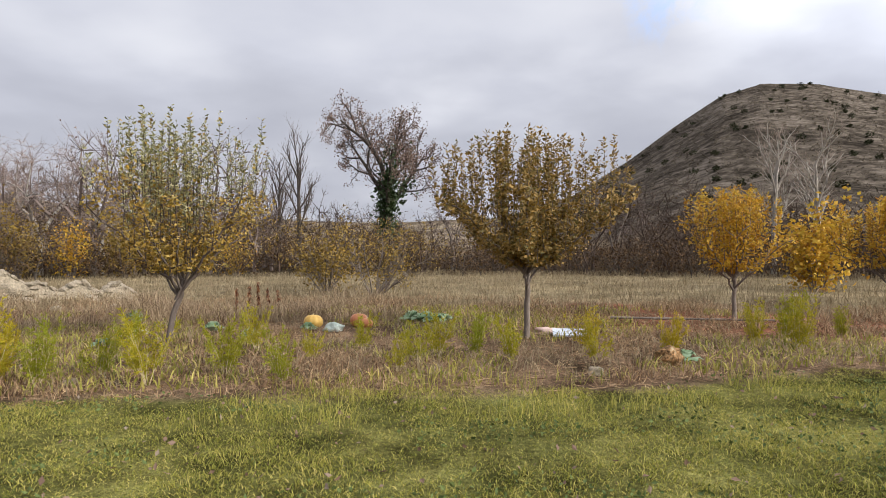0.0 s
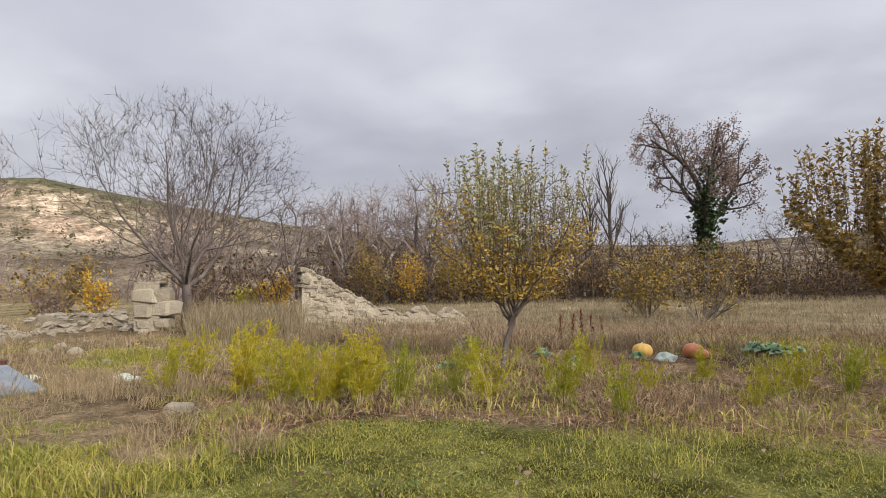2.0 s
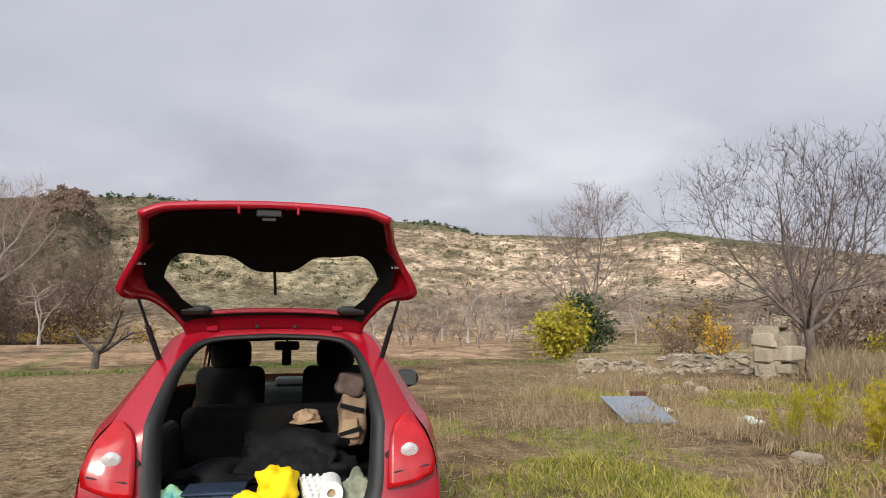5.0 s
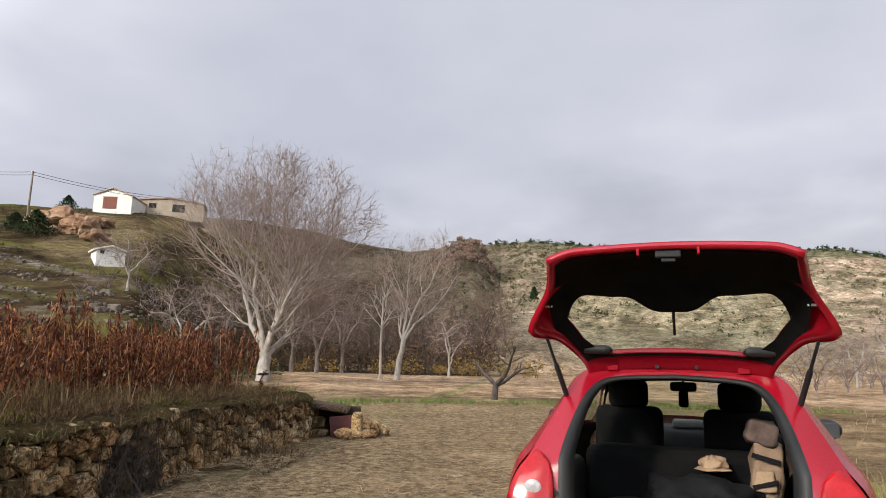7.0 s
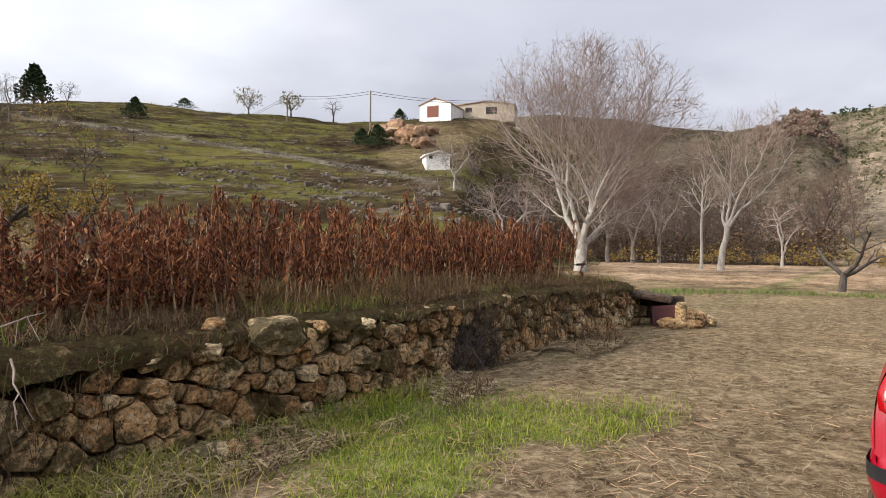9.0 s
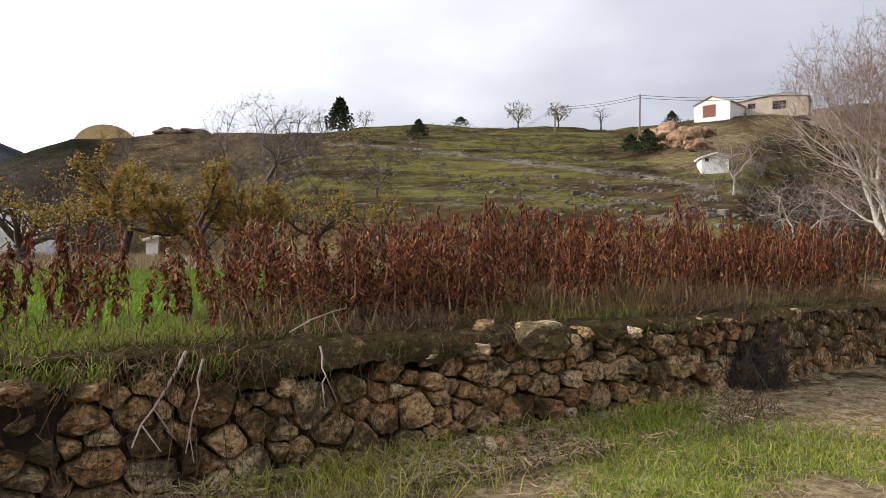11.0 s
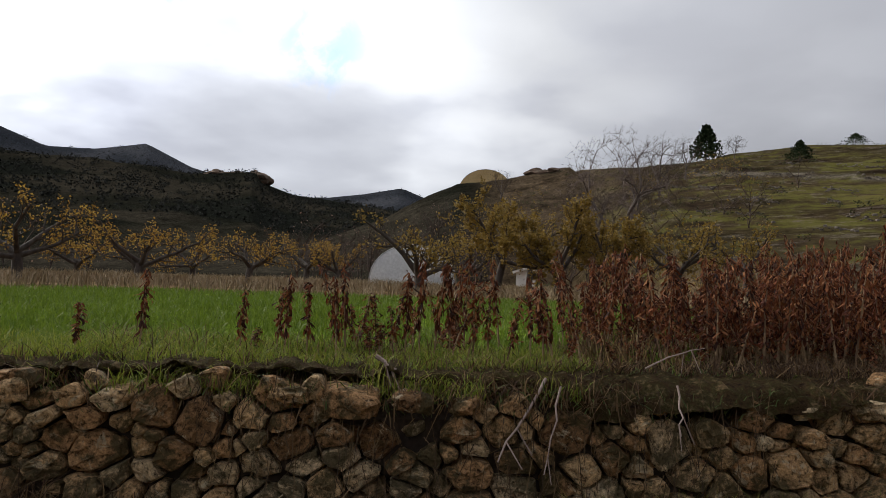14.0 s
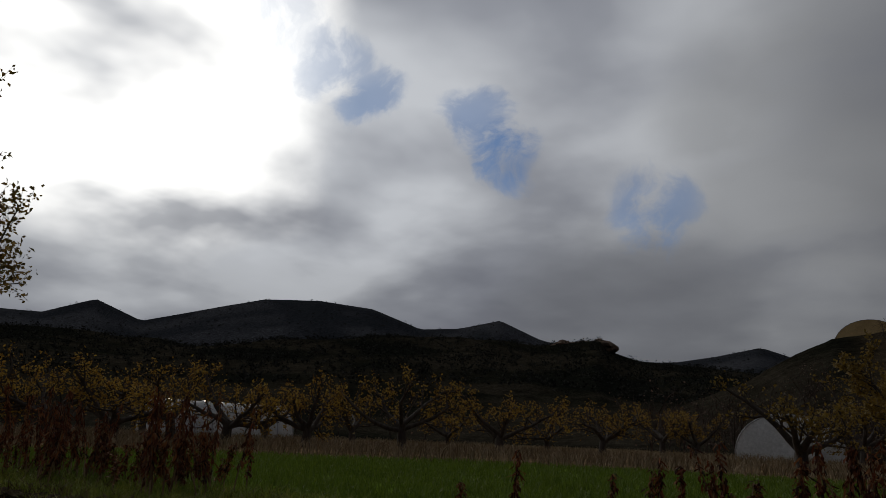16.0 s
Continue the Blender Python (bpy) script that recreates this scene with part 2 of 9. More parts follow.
def vnoise(x, y, scale, seed=0):
    """Smooth value noise, 0 to 1, for arrays."""
    x, y = np.asarray(x, float) * scale, np.asarray(y, float) * scale
    ix, iy = np.floor(x).astype(np.int64), np.floor(y).astype(np.int64)
    fx, fy = x - ix, y - iy
    fx, fy = fx * fx * (3 - 2 * fx), fy * fy * (3 - 2 * fy)

    def h(i, j):
        v = (i * 374761393 + j * 668265263 + seed * 362437) & 0xFFFFFFFF
        v = ((v ^ (v >> 13)) * 1274126177) & 0xFFFFFFFF
        return ((v ^ (v >> 16)) & 0xFFFF) / 65535.0

    return (h(ix, iy) * (1 - fx) + h(ix + 1, iy) * fx) * (1 - fy) + (h(ix, iy + 1) * (1 - fx) + h(ix + 1, iy + 1) * fx) * fy


def fbm(x, y, scale, octaves=4, seed=0):
    total, amp = 0.0, 0.5
    for o in range(octaves):
        total, scale, amp = total + amp * vnoise(x, y, scale, seed + o), scale * 2.03, amp * 0.5
    return total / (1 - 0.5 ** octaves)


def sstep(v):
    v = np.clip(v, 0, 1)
    return v * v * (3 - 2 * v)


def tubes(p0, p1, r0, r1, sides=4):
    """Many tapered tubes at once: vertices and quads."""
    p0, p1 = np.asarray(p0, float), np.asarray(p1, float)
    d = p1 - p0
    d /= np.linalg.norm(d, axis=1, keepdims=True) + 1e-9
    ref = np.where(np.abs(d[:, 2:3]) > 0.9, np.array([[1.0, 0, 0]]), np.array([[0, 0, 1.0]]))
    u = np.cross(d, ref)
    u /= np.linalg.norm(u, axis=1, keepdims=True)
    w = np.cross(d, u)
    a = np.arange(sides) * 2 * np.pi / sides
    ring = u[:, None] * np.cos(a)[None, :, None] + w[:, None] * np.sin(a)[None, :, None]
    v = np.concatenate([p0[:, None] + ring * np.asarray(r0)[:, None, None], p1[:, None] + ring * np.asarray(r1)[:, None, None]], 1)
    n = len(p0)
    k = np.arange(sides)
    f = np.stack([k, (k + 1) % sides, sides + (k + 1) % sides, sides + k], 1)
    return v.reshape(-1, 3), (f[None] + (np.arange(n) * 2 * sides)[:, None, None]).reshape(-1, 4)


def spikes(p0, p1, r0):
    """Fine twigs: a three-sided needle each."""
    v, f = tubes(p0, p1, r0, np.asarray(r0) * 0.0, 3)
    v = v.reshape(-1, 6, 3)[:, :4].reshape(-1, 3)
    k = np.arange(len(p0))[:, None] * 4
    return v, np.concatenate([k + np.array([[0, 1, 3]]), k + np.array([[1, 2, 3]])])


def leaves(rng, at, size, up=0.3, long=1.6):
    """A small bent leaf at each point: two quads folded along the middle."""
    n = len(at)
    size = size * rng.uniform(0.6, 1.35, n)[:, None]
    a = rng.normal(size=(n, 3))
    a[:, 2] = a[:, 2] * 0.7 + up
    a /= np.linalg.norm(a, axis=1, keepdims=True)
    b = np.cross(a, rng.normal(size=(n, 3)))
    b /= np.linalg.norm(b, axis=1, keepdims=True) + 1e-9
    c = np.cross(a, b)
    v = np.stack([at, at + a * size * long * 0.5 + b * size * 0.5 + c * size * 0.15, at + a * size * long, at + a * size * long * 0.5 - b * size * 0.5 + c * size * 0.15], 1)
    k = np.arange(n)[:, None] * 4
    return v.reshape(-1, 3), np.concatenate([k + np.array([[0, 1, 2]]), k + np.array([[0, 2, 3]])])


def blades(rng, at, height, width, lean=0.35):
    """Grass blades: a bent, tapering strip of one quad and one triangle each."""
    n = len(at)
    at = np.asarray(at, float)
    h = (np.asarray(height) * rng.uniform(0.55, 1.3, n))[:, None]
    a = rng.uniform(0, 2 * np.pi, n)
    side = np.stack([np.cos(a), np.sin(a), 0 * a], 1) * (np.asarray(width) * np.ones(n))[:, None] * 0.5
    b = rng.uniform(0, 2 * np.pi, n)
    out = np.stack([np.cos(b), np.sin(b), 0 * b], 1) * h * rng.uniform(0, 2 * lean, n)[:, None]
    zed = np.array([[0, 0, 1.0]])
    mid = at + zed * h * 0.6 + out * 0.35
    tip = at + zed * h * rng.uniform(0.75, 1.0, n)[:, None] + out
    v = np.stack([at - side, at + side, mid + side * 0.8, mid - side * 0.8, tip], 1)
    k = np.arange(n)[:, None] * 5
    return v.reshape(-1, 3), [k + np.array([[0, 1, 2, 3]]), k + np.array([[3, 2, 4]])]


def joined(chunks):
    """Joins (verts, faces) pairs; faces may be lists of arrays."""
    vs, fs, base = [], [], 0
    for v, f in chunks:
        for g in (f if isinstance(f, list) else [f]):
            fs.append(g + base)
        vs.append(v)
        base += len(v)
    return np.concatenate(vs), fs


# ---- materials ----
M = {
    "bark_grey": material("bark_grey", [(0.11, 0.085, 0.07), (0.24, 0.20, 0.17)], 6, 0.9, 0.5, 60, stretch=(1, 1, 0.3)),
    "bark_pale": material("bark_pale", [(0.22, 0.19, 0.16), (0.42, 0.385, 0.34)], 5, 0.85, 0.4, 50, stretch=(1, 1, 0.4)),
    "bark_mid": material("bark_mid", [(0.07, 0.054, 0.046), (0.18, 0.145, 0.125)], 6, 0.9, 0.6, 50, stretch=(1, 1, 0.3)),
    "bark_dark": material("bark_dark", [(0.035, 0.028, 0.024), (0.10, 0.08, 0.065)], 6, 0.9, 0.6, 50, stretch=(1, 1, 0.3)),
    "twig_mauve": material("twig_mauve", [(0.10, 0.076, 0.068), (0.25, 0.195, 0.175)], 3, 0.9, 0, 40, island=0.5),
    "twig_brown": material("twig_brown", [(0.034, 0.023, 0.018), (0.115, 0.078, 0.058)], 3, 0.9, 0, 40, island=0.5),
    "twig_warm": material("twig_warm", [(0.06, 0.04, 0.03), (0.18, 0.12, 0.09)], 3, 0.9, 0, 40, island=0.5),
    "leaf_apple_a": material("leaf_apple_a", [(0.17, 0.10, 0.02), (0.40, 0.25, 0.035), (0.47, 0.34, 0.10), (0.22, 0.17, 0.04)], 2.5, 0.55, 0, 50, island=0.75, through_light=0.35),
    "leaf_apple_tip": material("leaf_apple_tip", [(0.15, 0.15, 0.05), (0.34, 0.32, 0.15), (0.46, 0.42, 0.24), (0.19, 0.20, 0.09)], 2.5, 0.5, 0, 50, island=0.75, through_light=0.3),
    "leaf_apple_b": material("leaf_apple_b", [(0.10, 0.066, 0.016), (0.29, 0.17, 0.03), (0.40, 0.27, 0.09), (0.15, 0.13, 0.042)], 2.5, 0.55, 0, 50, island=0.75, through_light=0.3),
    "leaf_gold": material("leaf_gold", [(0.34, 0.16, 0.02), (0.60, 0.36, 0.035), (0.50, 0.36, 0.05)], 2.5, 0.6, 0, 50, island=0.75, through_light=0.4),
    "leaf_yellow": material("leaf_yellow", [(0.24, 0.21, 0.02), (0.46, 0.39, 0.03), (0.33, 0.30, 0.03)], 2.5, 0.6, 0, 50, island=0.75, through_light=0.35),
    "leaf_ochre": material("leaf_ochre", [(0.15, 0.095, 0.02), (0.32, 0.205, 0.036), (0.25, 0.18, 0.048)], 2.5, 0.6, 0, 50, island=0.75, through_light=0.3),
    "leaf_rust": material("leaf_rust", [(0.12, 0.072, 0.054), (0.25, 0.155, 0.115), (0.26, 0.205, 0.16)], 2.5, 0.7, 0, 50, island=0.75, through_light=0.25),
    "leaf_brown": material("leaf_brown", [(0.03, 0.017, 0.010), (0.085, 0.045, 0.02), (0.14, 0.085, 0.034)], 2.5, 0.8, 0, 50, island=0.75, through_light=0.15),
    "leaf_ivy": material("leaf_ivy", [(0.02, 0.035, 0.012), (0.05, 0.08, 0.025)], 2.5, 0.5, 0, 50, island=0.75, through_light=0.2),
    "leaf_scrub": material("leaf_scrub", [(0.055, 0.06, 0.028), (0.12, 0.115, 0.06)], 0.4, 0.95, 0, 20, island=0.6, through_light=0.1, spec=0.05),
    "juniper": material("juniper", [(0.022, 0.026, 0.014), (0.055, 0.055, 0.03)], 0.4, 0.95, 0, 20, island=0.6, spec=0.05),
    "leaf_thyme": material("leaf_thyme", [(0.07, 0.058, 0.04), (0.17, 0.14, 0.105)], 0.4, 0.95, 0, 20, island=0.7, spec=0.05),
    "needle": material("needle", [(0.018, 0.030, 0.014), (0.05, 0.066, 0.03)], 1.0, 0.9, 0, 20, island=0.6, spec=0.05),
    "fern": material("fern", [(0.20, 0.26, 0.018), (0.40, 0.35, 0.02), (0.56, 0.40, 0.025)], 1.2, 0.7, 0, 50, island=0.4, each=0.45, through_light=0.35),
    "stem_straw": material("stem_straw", [(0.40, 0.32, 0.17), (0.58, 0.49, 0.30)], 3, 0.8, 0, 50, island=0.5),
    "grass_green": material("grass_green", [(0.11, 0.13, 0.018), (0.29, 0.275, 0.045), (0.50, 0.41, 0.13)], 0.9, 0.7, 0, 30, island=0.6, through_light=0.3),
    "grass_lush": material("grass_lush", [(0.08, 0.13, 0.012), (0.17, 0.235, 0.025)], 0.35, 0.65, 0, 30, island=0.5, through_light=0.3),
    "grass_dry": material("grass_dry", [(0.13, 0.095, 0.052), (0.25, 0.19, 0.11), (0.38, 0.315, 0.205)], 0.3, 0.8, 0, 30, island=0.6, through_light=0.2),
    "hay": material("hay", [(0.12, 0.085, 0.045), (0.25, 0.18, 0.10), (0.38, 0.29, 0.175)], 0.5, 0.85, 0, 30, island=0.65),
    "weed_brown": material("weed_brown", [(0.085, 0.05, 0.028), (0.24, 0.145, 0.08), (0.46, 0.32, 0.18)], 0.5, 0.85, 0, 30, island=0.65, through_light=0.1),
    "weed_mix": material("weed_mix", [(0.09, 0.055, 0.035), (0.24, 0.165, 0.10), (0.42, 0.33, 0.21)], 0.9, 0.85, 0, 30, island=0.6),
    "cabbage_dark": material("cabbage_dark", [(0.05, 0.075, 0.018), (0.12, 0.15, 0.04)], 0.6, 0.8, 0, 30, island=0.5),
    "verge": material("verge", [(0.06, 0.09, 0.018), (0.15, 0.18, 0.04)], 0.6, 0.8, 0, 30, island=0.5),
    # trees of the mountains, their colour lifted and greyed to imitate haze
    "far_wood": material("far_wood", [(0.026, 0.028, 0.024), (0.06, 0.058, 0.048)], 0.05, 0.95, 0, 20, island=0.6, spec=0.0),
    "bank_mix": material("bank_mix", [(0.05, 0.024, 0.012), (0.15, 0.08, 0.034), (0.13, 0.105, 0.03), (0.31, 0.19, 0.08)], 0.8, 0.85, 0, 30, island=0.75),
    "grass_fresh": material("grass_fresh", [(0.08, 0.125, 0.012), (0.21, 0.26, 0.025), (0.36, 0.35, 0.065)], 0.9, 0.7, 0, 30, island=0.6, through_light=0.3),
    "stalk_red": material("stalk_red", [(0.03, 0.012, 0.008), (0.092, 0.025, 0.010), (0.18, 0.052, 0.018), (0.30, 0.13, 0.05)], 0.8, 0.85, 0, 40, island=0.75, through_light=0.18),
    "stalk_stem": material("stalk_stem", [(0.13, 0.075, 0.04), (0.34, 0.235, 0.13)], 0.8, 0.8, 0, 40, island=0.7),
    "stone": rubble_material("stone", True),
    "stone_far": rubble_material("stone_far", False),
    "stone_pale": material("stone_pale", [(0.19, 0.15, 0.10), (0.40, 0.34, 0.255), (0.29, 0.24, 0.175)], 5.0, 0.92, 0.9, 22, vary=0.5, each=0.5, bump_far=0.04),
    "mat_brown": material("mat_brown", [(0.03, 0.018, 0.010), (0.085, 0.05, 0.024), (0.17, 0.11, 0.05)], 0.8, 0.9, 0, 30, island=0.65),
    "bank_brown": material("bank_brown", [(0.03, 0.016, 0.009), (0.10, 0.055, 0.026), (0.24, 0.155, 0.07)], 0.8, 0.9, 0, 30, island=0.7),
    "moss": material("moss", [(0.020, 0.012, 0.007), (0.065, 0.040, 0.018), (0.06, 0.05, 0.018), (0.20, 0.135, 0.07)], 14.0, 0.95, 1.0, 60, vary=0.6, spec=0.05, bump_far=0.05),
    "rock_red": material("rock_red", [(0.085, 0.055, 0.038), (0.17, 0.11, 0.072), (0.14, 0.11, 0.08)], 3.0, 0.92, 1.0, 20, vary=0.5, bump_far=0.3),
    "straw": material("straw", [(0.085, 0.058, 0.032), (0.20, 0.145, 0.083), (0.36, 0.28, 0.175)], 0.5, 0.85, 0, 30, island=0.7),
    "earth": material("earth", [(0.028, 0.019, 0.013), (0.065, 0.045, 0.03)], 3.0, 0.95, 0.8, 30, vary=0.4),
}

# ---- the ground: one sheet from the lawn to the mountains ----
WALL_A, WALL_B, WALL_END, WALL_H = -4.12, 0.17, -11.9, 0.80


def wall_gap(x, y):
    """Metres in front of (north of) the face of the dry-stone wall; negative behind it."""
    return (y - (WALL_A + WALL_B * x)) / math.sqrt(1 + WALL_B ** 2)


# each ridge: far and near distance of its slope, its steepness, and its skyline as seen from the lawn (bearing, degrees up)
RIDGES = {}
RIDGES["scrub_hill"] = (270.0, 75.0, 1.15, [(-75, 7), (-55, 8.5), (-42, 10), (-33.5, 11.1), (-29.4, 12.3), (-25.6, 12.75), (-22.7, 12.1), (-18.9, 9.8), (-15.4, 7.3), (-11, 4.6), (-5, 2.8), (5, 2.3), (20, 2.6), (30, 2.0), (42, 0)])
RIDGES["cliff"] = (310.0, 95.0, 1.0, [(18, 0), (25, 2.6), (32, 3.9), (38.3, 4.6), (51.6, 6.9), (57, 7.9), (62, 7.5), (68.3, 7.9), (72.7, 8.0), (76, 9.0), (80.9, 9.15), (86, 8.9), (91, 9.5), (96, 10.1), (100, 10.3), (104.9, 9.9), (110, 9.2), (118, 8.0), (130, 4), (140, 0)])
RIDGES["knoll"] = (190.0, 100.0, 1.1, [(99.5, 0), (102.4, 7.5), (103.8, 9.9), (104.6, 10.5), (105.8, 10.4), (107, 9.4), (109, 9.0), (112, 9.6), (116, 10.2), (120, 10.8), (124, 11.2), (128, 11.0), (133, 8), (140, 0)])
RIDGES["green_hill"] = (150.0, 30.0, 1.06, [(119.5, 0), (123, 4.5), (126, 9.5), (128.5, 11.0), (131, 11.1), (134.5, 10.9), (137.3, 10.7), (142, 10.25), (149, 10.5), (157.6, 10.55), (163, 10.35), (166, 9.9), (173, 9.35), (178.5, 8.9), (181, 8.35), (185, 7.9), (187, 6.8), (190, 5.2), (196, 2.5), (206, 0)])
RIDGES["crag"] = (420.0, 110.0, 1.1, [(176, 0), (184, 4.8), (190, 5.6), (196, 6.2), (198.9, 6.4), (201.4, 7.1), (202.1, 8.0), (203.7, 7.6), (207, 7.5), (212, 7.9), (218, 7.7), (226, 7.3), (236, 6.2), (250, 6.0), (270, 6.0), (300, 5.5), (320, 0)])
RIDGES["mountain"] = (1200.0, 430.0, 1.1, [(160, 0), (172, 5.8), (184.9, 7.0), (187.2, 6.55), (189.8, 7.55), (193, 6.9), (196, 6.45), (199, 6.3), (204, 7.4), (207.1, 8.2), (210.4, 9.7), (213.9, 8.9), (217.2, 8.7), (221.4, 10.2), (226, 10.6), (230.5, 10.35), (234, 9.4), (236, 8.8), (239.7, 7.7), (243.1, 9.0), (246.5, 7.6), (252, 7.4), (262, 7), (285, 7), (305, 6.6)])
EYE = 1.45


def ridge_height(key, yaw, r):
    r1, r0, k, line = RIDGES[key]
    yaws, els = zip(*line)
    a = (yaw - yaws[0]) % 360 + yaws[0]
    el = np.interp(a, yaws, els, left=0, right=0)
    el = np.where(a > yaws[-1], 0, el)
    top = np.where(el > 0.05, EYE + r1 * np.tan(np.radians(el)), 0)
    if key == "green_hill":
        r0 = 32.0 + 45.0 * sstep((a - 166) / 12) + 50.0 * sstep((132 - a) / 6)
    p = np.clip((r - r0) / (r1 - r0), 0, 1)
    s = p ** k
    if key == "cliff":
        s = np.where(p < 1, s + 0.05 * (sstep((p * 5 + np.sin(a * 0.3) * .3) % 1.0 / 0.5) - 0.5) * np.sin(np.pi * p) + 0.016 * (sstep((p * 17 + np.sin(a * 0.7)) % 1.0 / 0.35) - 0.5) * np.sin(np.pi * p), s)
    beyond = np.clip((r - r1) / r1, 0, 3)
    return top * s * (1 - 0.25 * np.minimum(beyond, 1.5))


def ground_height(x, y):
    x, y = np.asarray(x, float), np.asarray(y, float)
    r = np.hypot(x, y)
    yaw = np.degrees(np.arctan2(-x, y))
    h = 0.05 * (fbm(x, y, 0.35, 3, 5) - 0.5) + 0.03 * (fbm(x, y, 1.7, 2, 9) - 0.5)
    h = h + 0.6 * (fbm(x, y, 0.03, 2, 3) - 0.5) * sstep((r - 30) / 60)
    s = wall_gap(x, y)
    end = sstep((x - WALL_END + 0.55) / 0.7)
    terrace = WALL_H * end + (0.10 * sstep((-s - 1) / 6)) * end
    h = h + terrace * sstep((-s - 0.10) / 0.30)
    h = h + 0.15 * sstep((-s - 2) / 12) * sstep((-x - 12.5) / 14) * (1 - end) * sstep((33 - np.abs(yaw - 140)) / 10)
    # a low bank under the ruined garden walls
    h = h + 0.18 * sstep((14 - np.abs(yaw - 44)) / 8) * sstep((r - 17) / 4) * sstep((30 - r) / 5)
    hill = np.zeros_like(h)
    for key in RIDGES:
        hill = np.maximum(hill, ridge_height(key, yaw, r))
    rough = (fbm(x, y, 0.05, 4, 21) - 0.5) * 5.0 + (fbm(x, y, 0.2, 3, 27) - 0.5) * 1.6
    hill = hill + rough * np.clip(hill / 12.0, 0, 1) * sstep((330 - r) / 200) * 0.55
    far = (fbm(x, y, 0.012, 4, 31) - 0.5) * 34 * np.clip(hill / 60.0, 0, 1) * sstep((r - 300) / 200) * sstep((1100 - r) / 400)
    # terraces on the old fields of the green hill
    step = 1.5 * (hill / 3.0 - np.floor(hill / 3.0))
    ter = np.where(hill > 1.5, 0.5 * (sstep(step * 1.2) * 1.5 - step), 0) * sstep((40 - np.abs(yaw - 147)) / 10) * (r < 150)
    return h + hill + far + ter


def gz(x, y):
    return float(ground_height(np.array([x]), np.array([y]))[0])


def lawn_edge(yaw):
    return np.interp(yaw, [-60, -33.5, -19.4, -10.3, 8.8, 22, 33.5, 45, 60], [10.5, 9.8, 7.7, 7.1, 6.8, 7.1, 7.4, 6.5, 4.5])


def lerp(a, b, t):
    return a + (np.asarray(b, float) - a) * t[..., None]


def ground_tone(x, y, z):
    """Base colour of the soil, turf and rock at each place, with haze painted into the far mountains."""
    r = np.hypot(x, y)
    yaw = np.degrees(np.arctan2(-x, y))
    yaw = np.where(yaw < -80, yaw + 360, yaw)
    el = np.degrees(np.arctan2(z - EYE, np.maximum(r, 0.1)))
    n1, n2, n3 = fbm(x, y, 0.5, 4, 41), fbm(x, y, 2.3, 3, 51), fbm(x, y, 0.12, 4, 61)
    j = (n1 - 0.5) * 2
    # mown straw with brown earth
    c = lerp(np.broadcast_to(np.array([0.095, 0.066, 0.041]), x.shape + (3,)), (0.235, 0.17, 0.10), sstep((n1 * 0.6 + n2 * 0.4 - 0.3) / 0.4))
    # lawn
    # the lawn ends along a trodden line towards the car and the wall
    aside = (x + 0.7) * 0.772 + (y + 1.2) * 0.636
    t = sstep((lawn_edge(np.clip(yaw, -60, 60)) - r + j * 0.5) / 0.5) * sstep((aside + j * 0.8 + 0.2) / 0.7) * sstep((y + 1.6 + j * 0.7) / 0.8)
    c = lerp(c, lerp(np.broadcast_to(np.array([0.05, 0.055, 0.017]), x.shape + (3,)), (0.165, 0.15, 0.048), n2 * 0.8 + 0.2 * n1), t)
    # garden bed: dead brown stems over soil
    bed = sstep((r - lawn_edge(yaw) - j * 0.4) / 0.3) * sstep((19 - r + j * 2) / 2) * sstep((44 - yaw + j * 4) / 4) * (yaw < 75)
    c = lerp(c, lerp(np.broadcast_to(np.array([0.085, 0.05, 0.032]), x.shape + (3,)), (0.22, 0.15, 0.095), n2), bed)
    redsoil = bed * sstep((-7 - yaw + j * 3) / 3) * sstep((r - 11.5) / 2)
    c = lerp(c, (0.17, 0.075, 0.045), redsoil)
    # dry meadow behind it
    mead = sstep((r - 18 - j * 2) / 2) * sstep((95 - r) / 20) * sstep((47 - yaw) / 4) * (yaw < 75)
    c = lerp(c, lerp(np.broadcast_to(np.array([0.13, 0.10, 0.06]), x.shape + (3,)), (0.25, 0.20, 0.12), n1), mead)
    mead2 = sstep((r - 24 - j * 2) / 3) * sstep((80 - r) / 20) * sstep((yaw - 47) / 4) * sstep((68 - yaw) / 4)
    c = lerp(c, (0.27, 0.215, 0.12), mead2 * 0.8)
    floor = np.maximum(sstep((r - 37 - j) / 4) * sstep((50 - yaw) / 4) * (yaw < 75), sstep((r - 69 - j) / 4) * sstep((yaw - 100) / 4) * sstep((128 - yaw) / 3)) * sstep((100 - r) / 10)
    # brown tracks and ploughed field beyond the car
    field = sstep((r - 31 - j * 1.5) / 3) * sstep((yaw - 68) / 3) * sstep((128 - yaw) / 3) * sstep((110 - r) / 10)
    c = lerp(c, lerp(np.broadcast_to(np.array([0.25, 0.165, 0.10]), x.shape + (3,)), (0.34, 0.24, 0.155), n3), field)
    track = sstep((2.1 - np.abs(r * np.sin(np.radians(yaw - 78)) + 0.5 * j)) / 0.8) * (np.cos(np.radians(yaw - 78)) > 0) * sstep((r - 3) / 2) * sstep((40 - r) / 10)
    c = lerp(c, lerp(np.broadcast_to(np.array([0.10, 0.066, 0.038]), x.shape + (3,)), (0.24, 0.17, 0.10), n1), track * 0.9)
    verge = sstep((0.9 - np.abs(r - 25 + 0.12 * (yaw - 105) + j * 1.6)) / 0.8) * sstep((yaw - 66) / 4) * sstep((122 - yaw) / 4)
    c = lerp(c, (0.06, 0.085, 0.028), verge * 0.8 * sstep((n2 - .4) / .2))
    s = wall_gap(x, y)
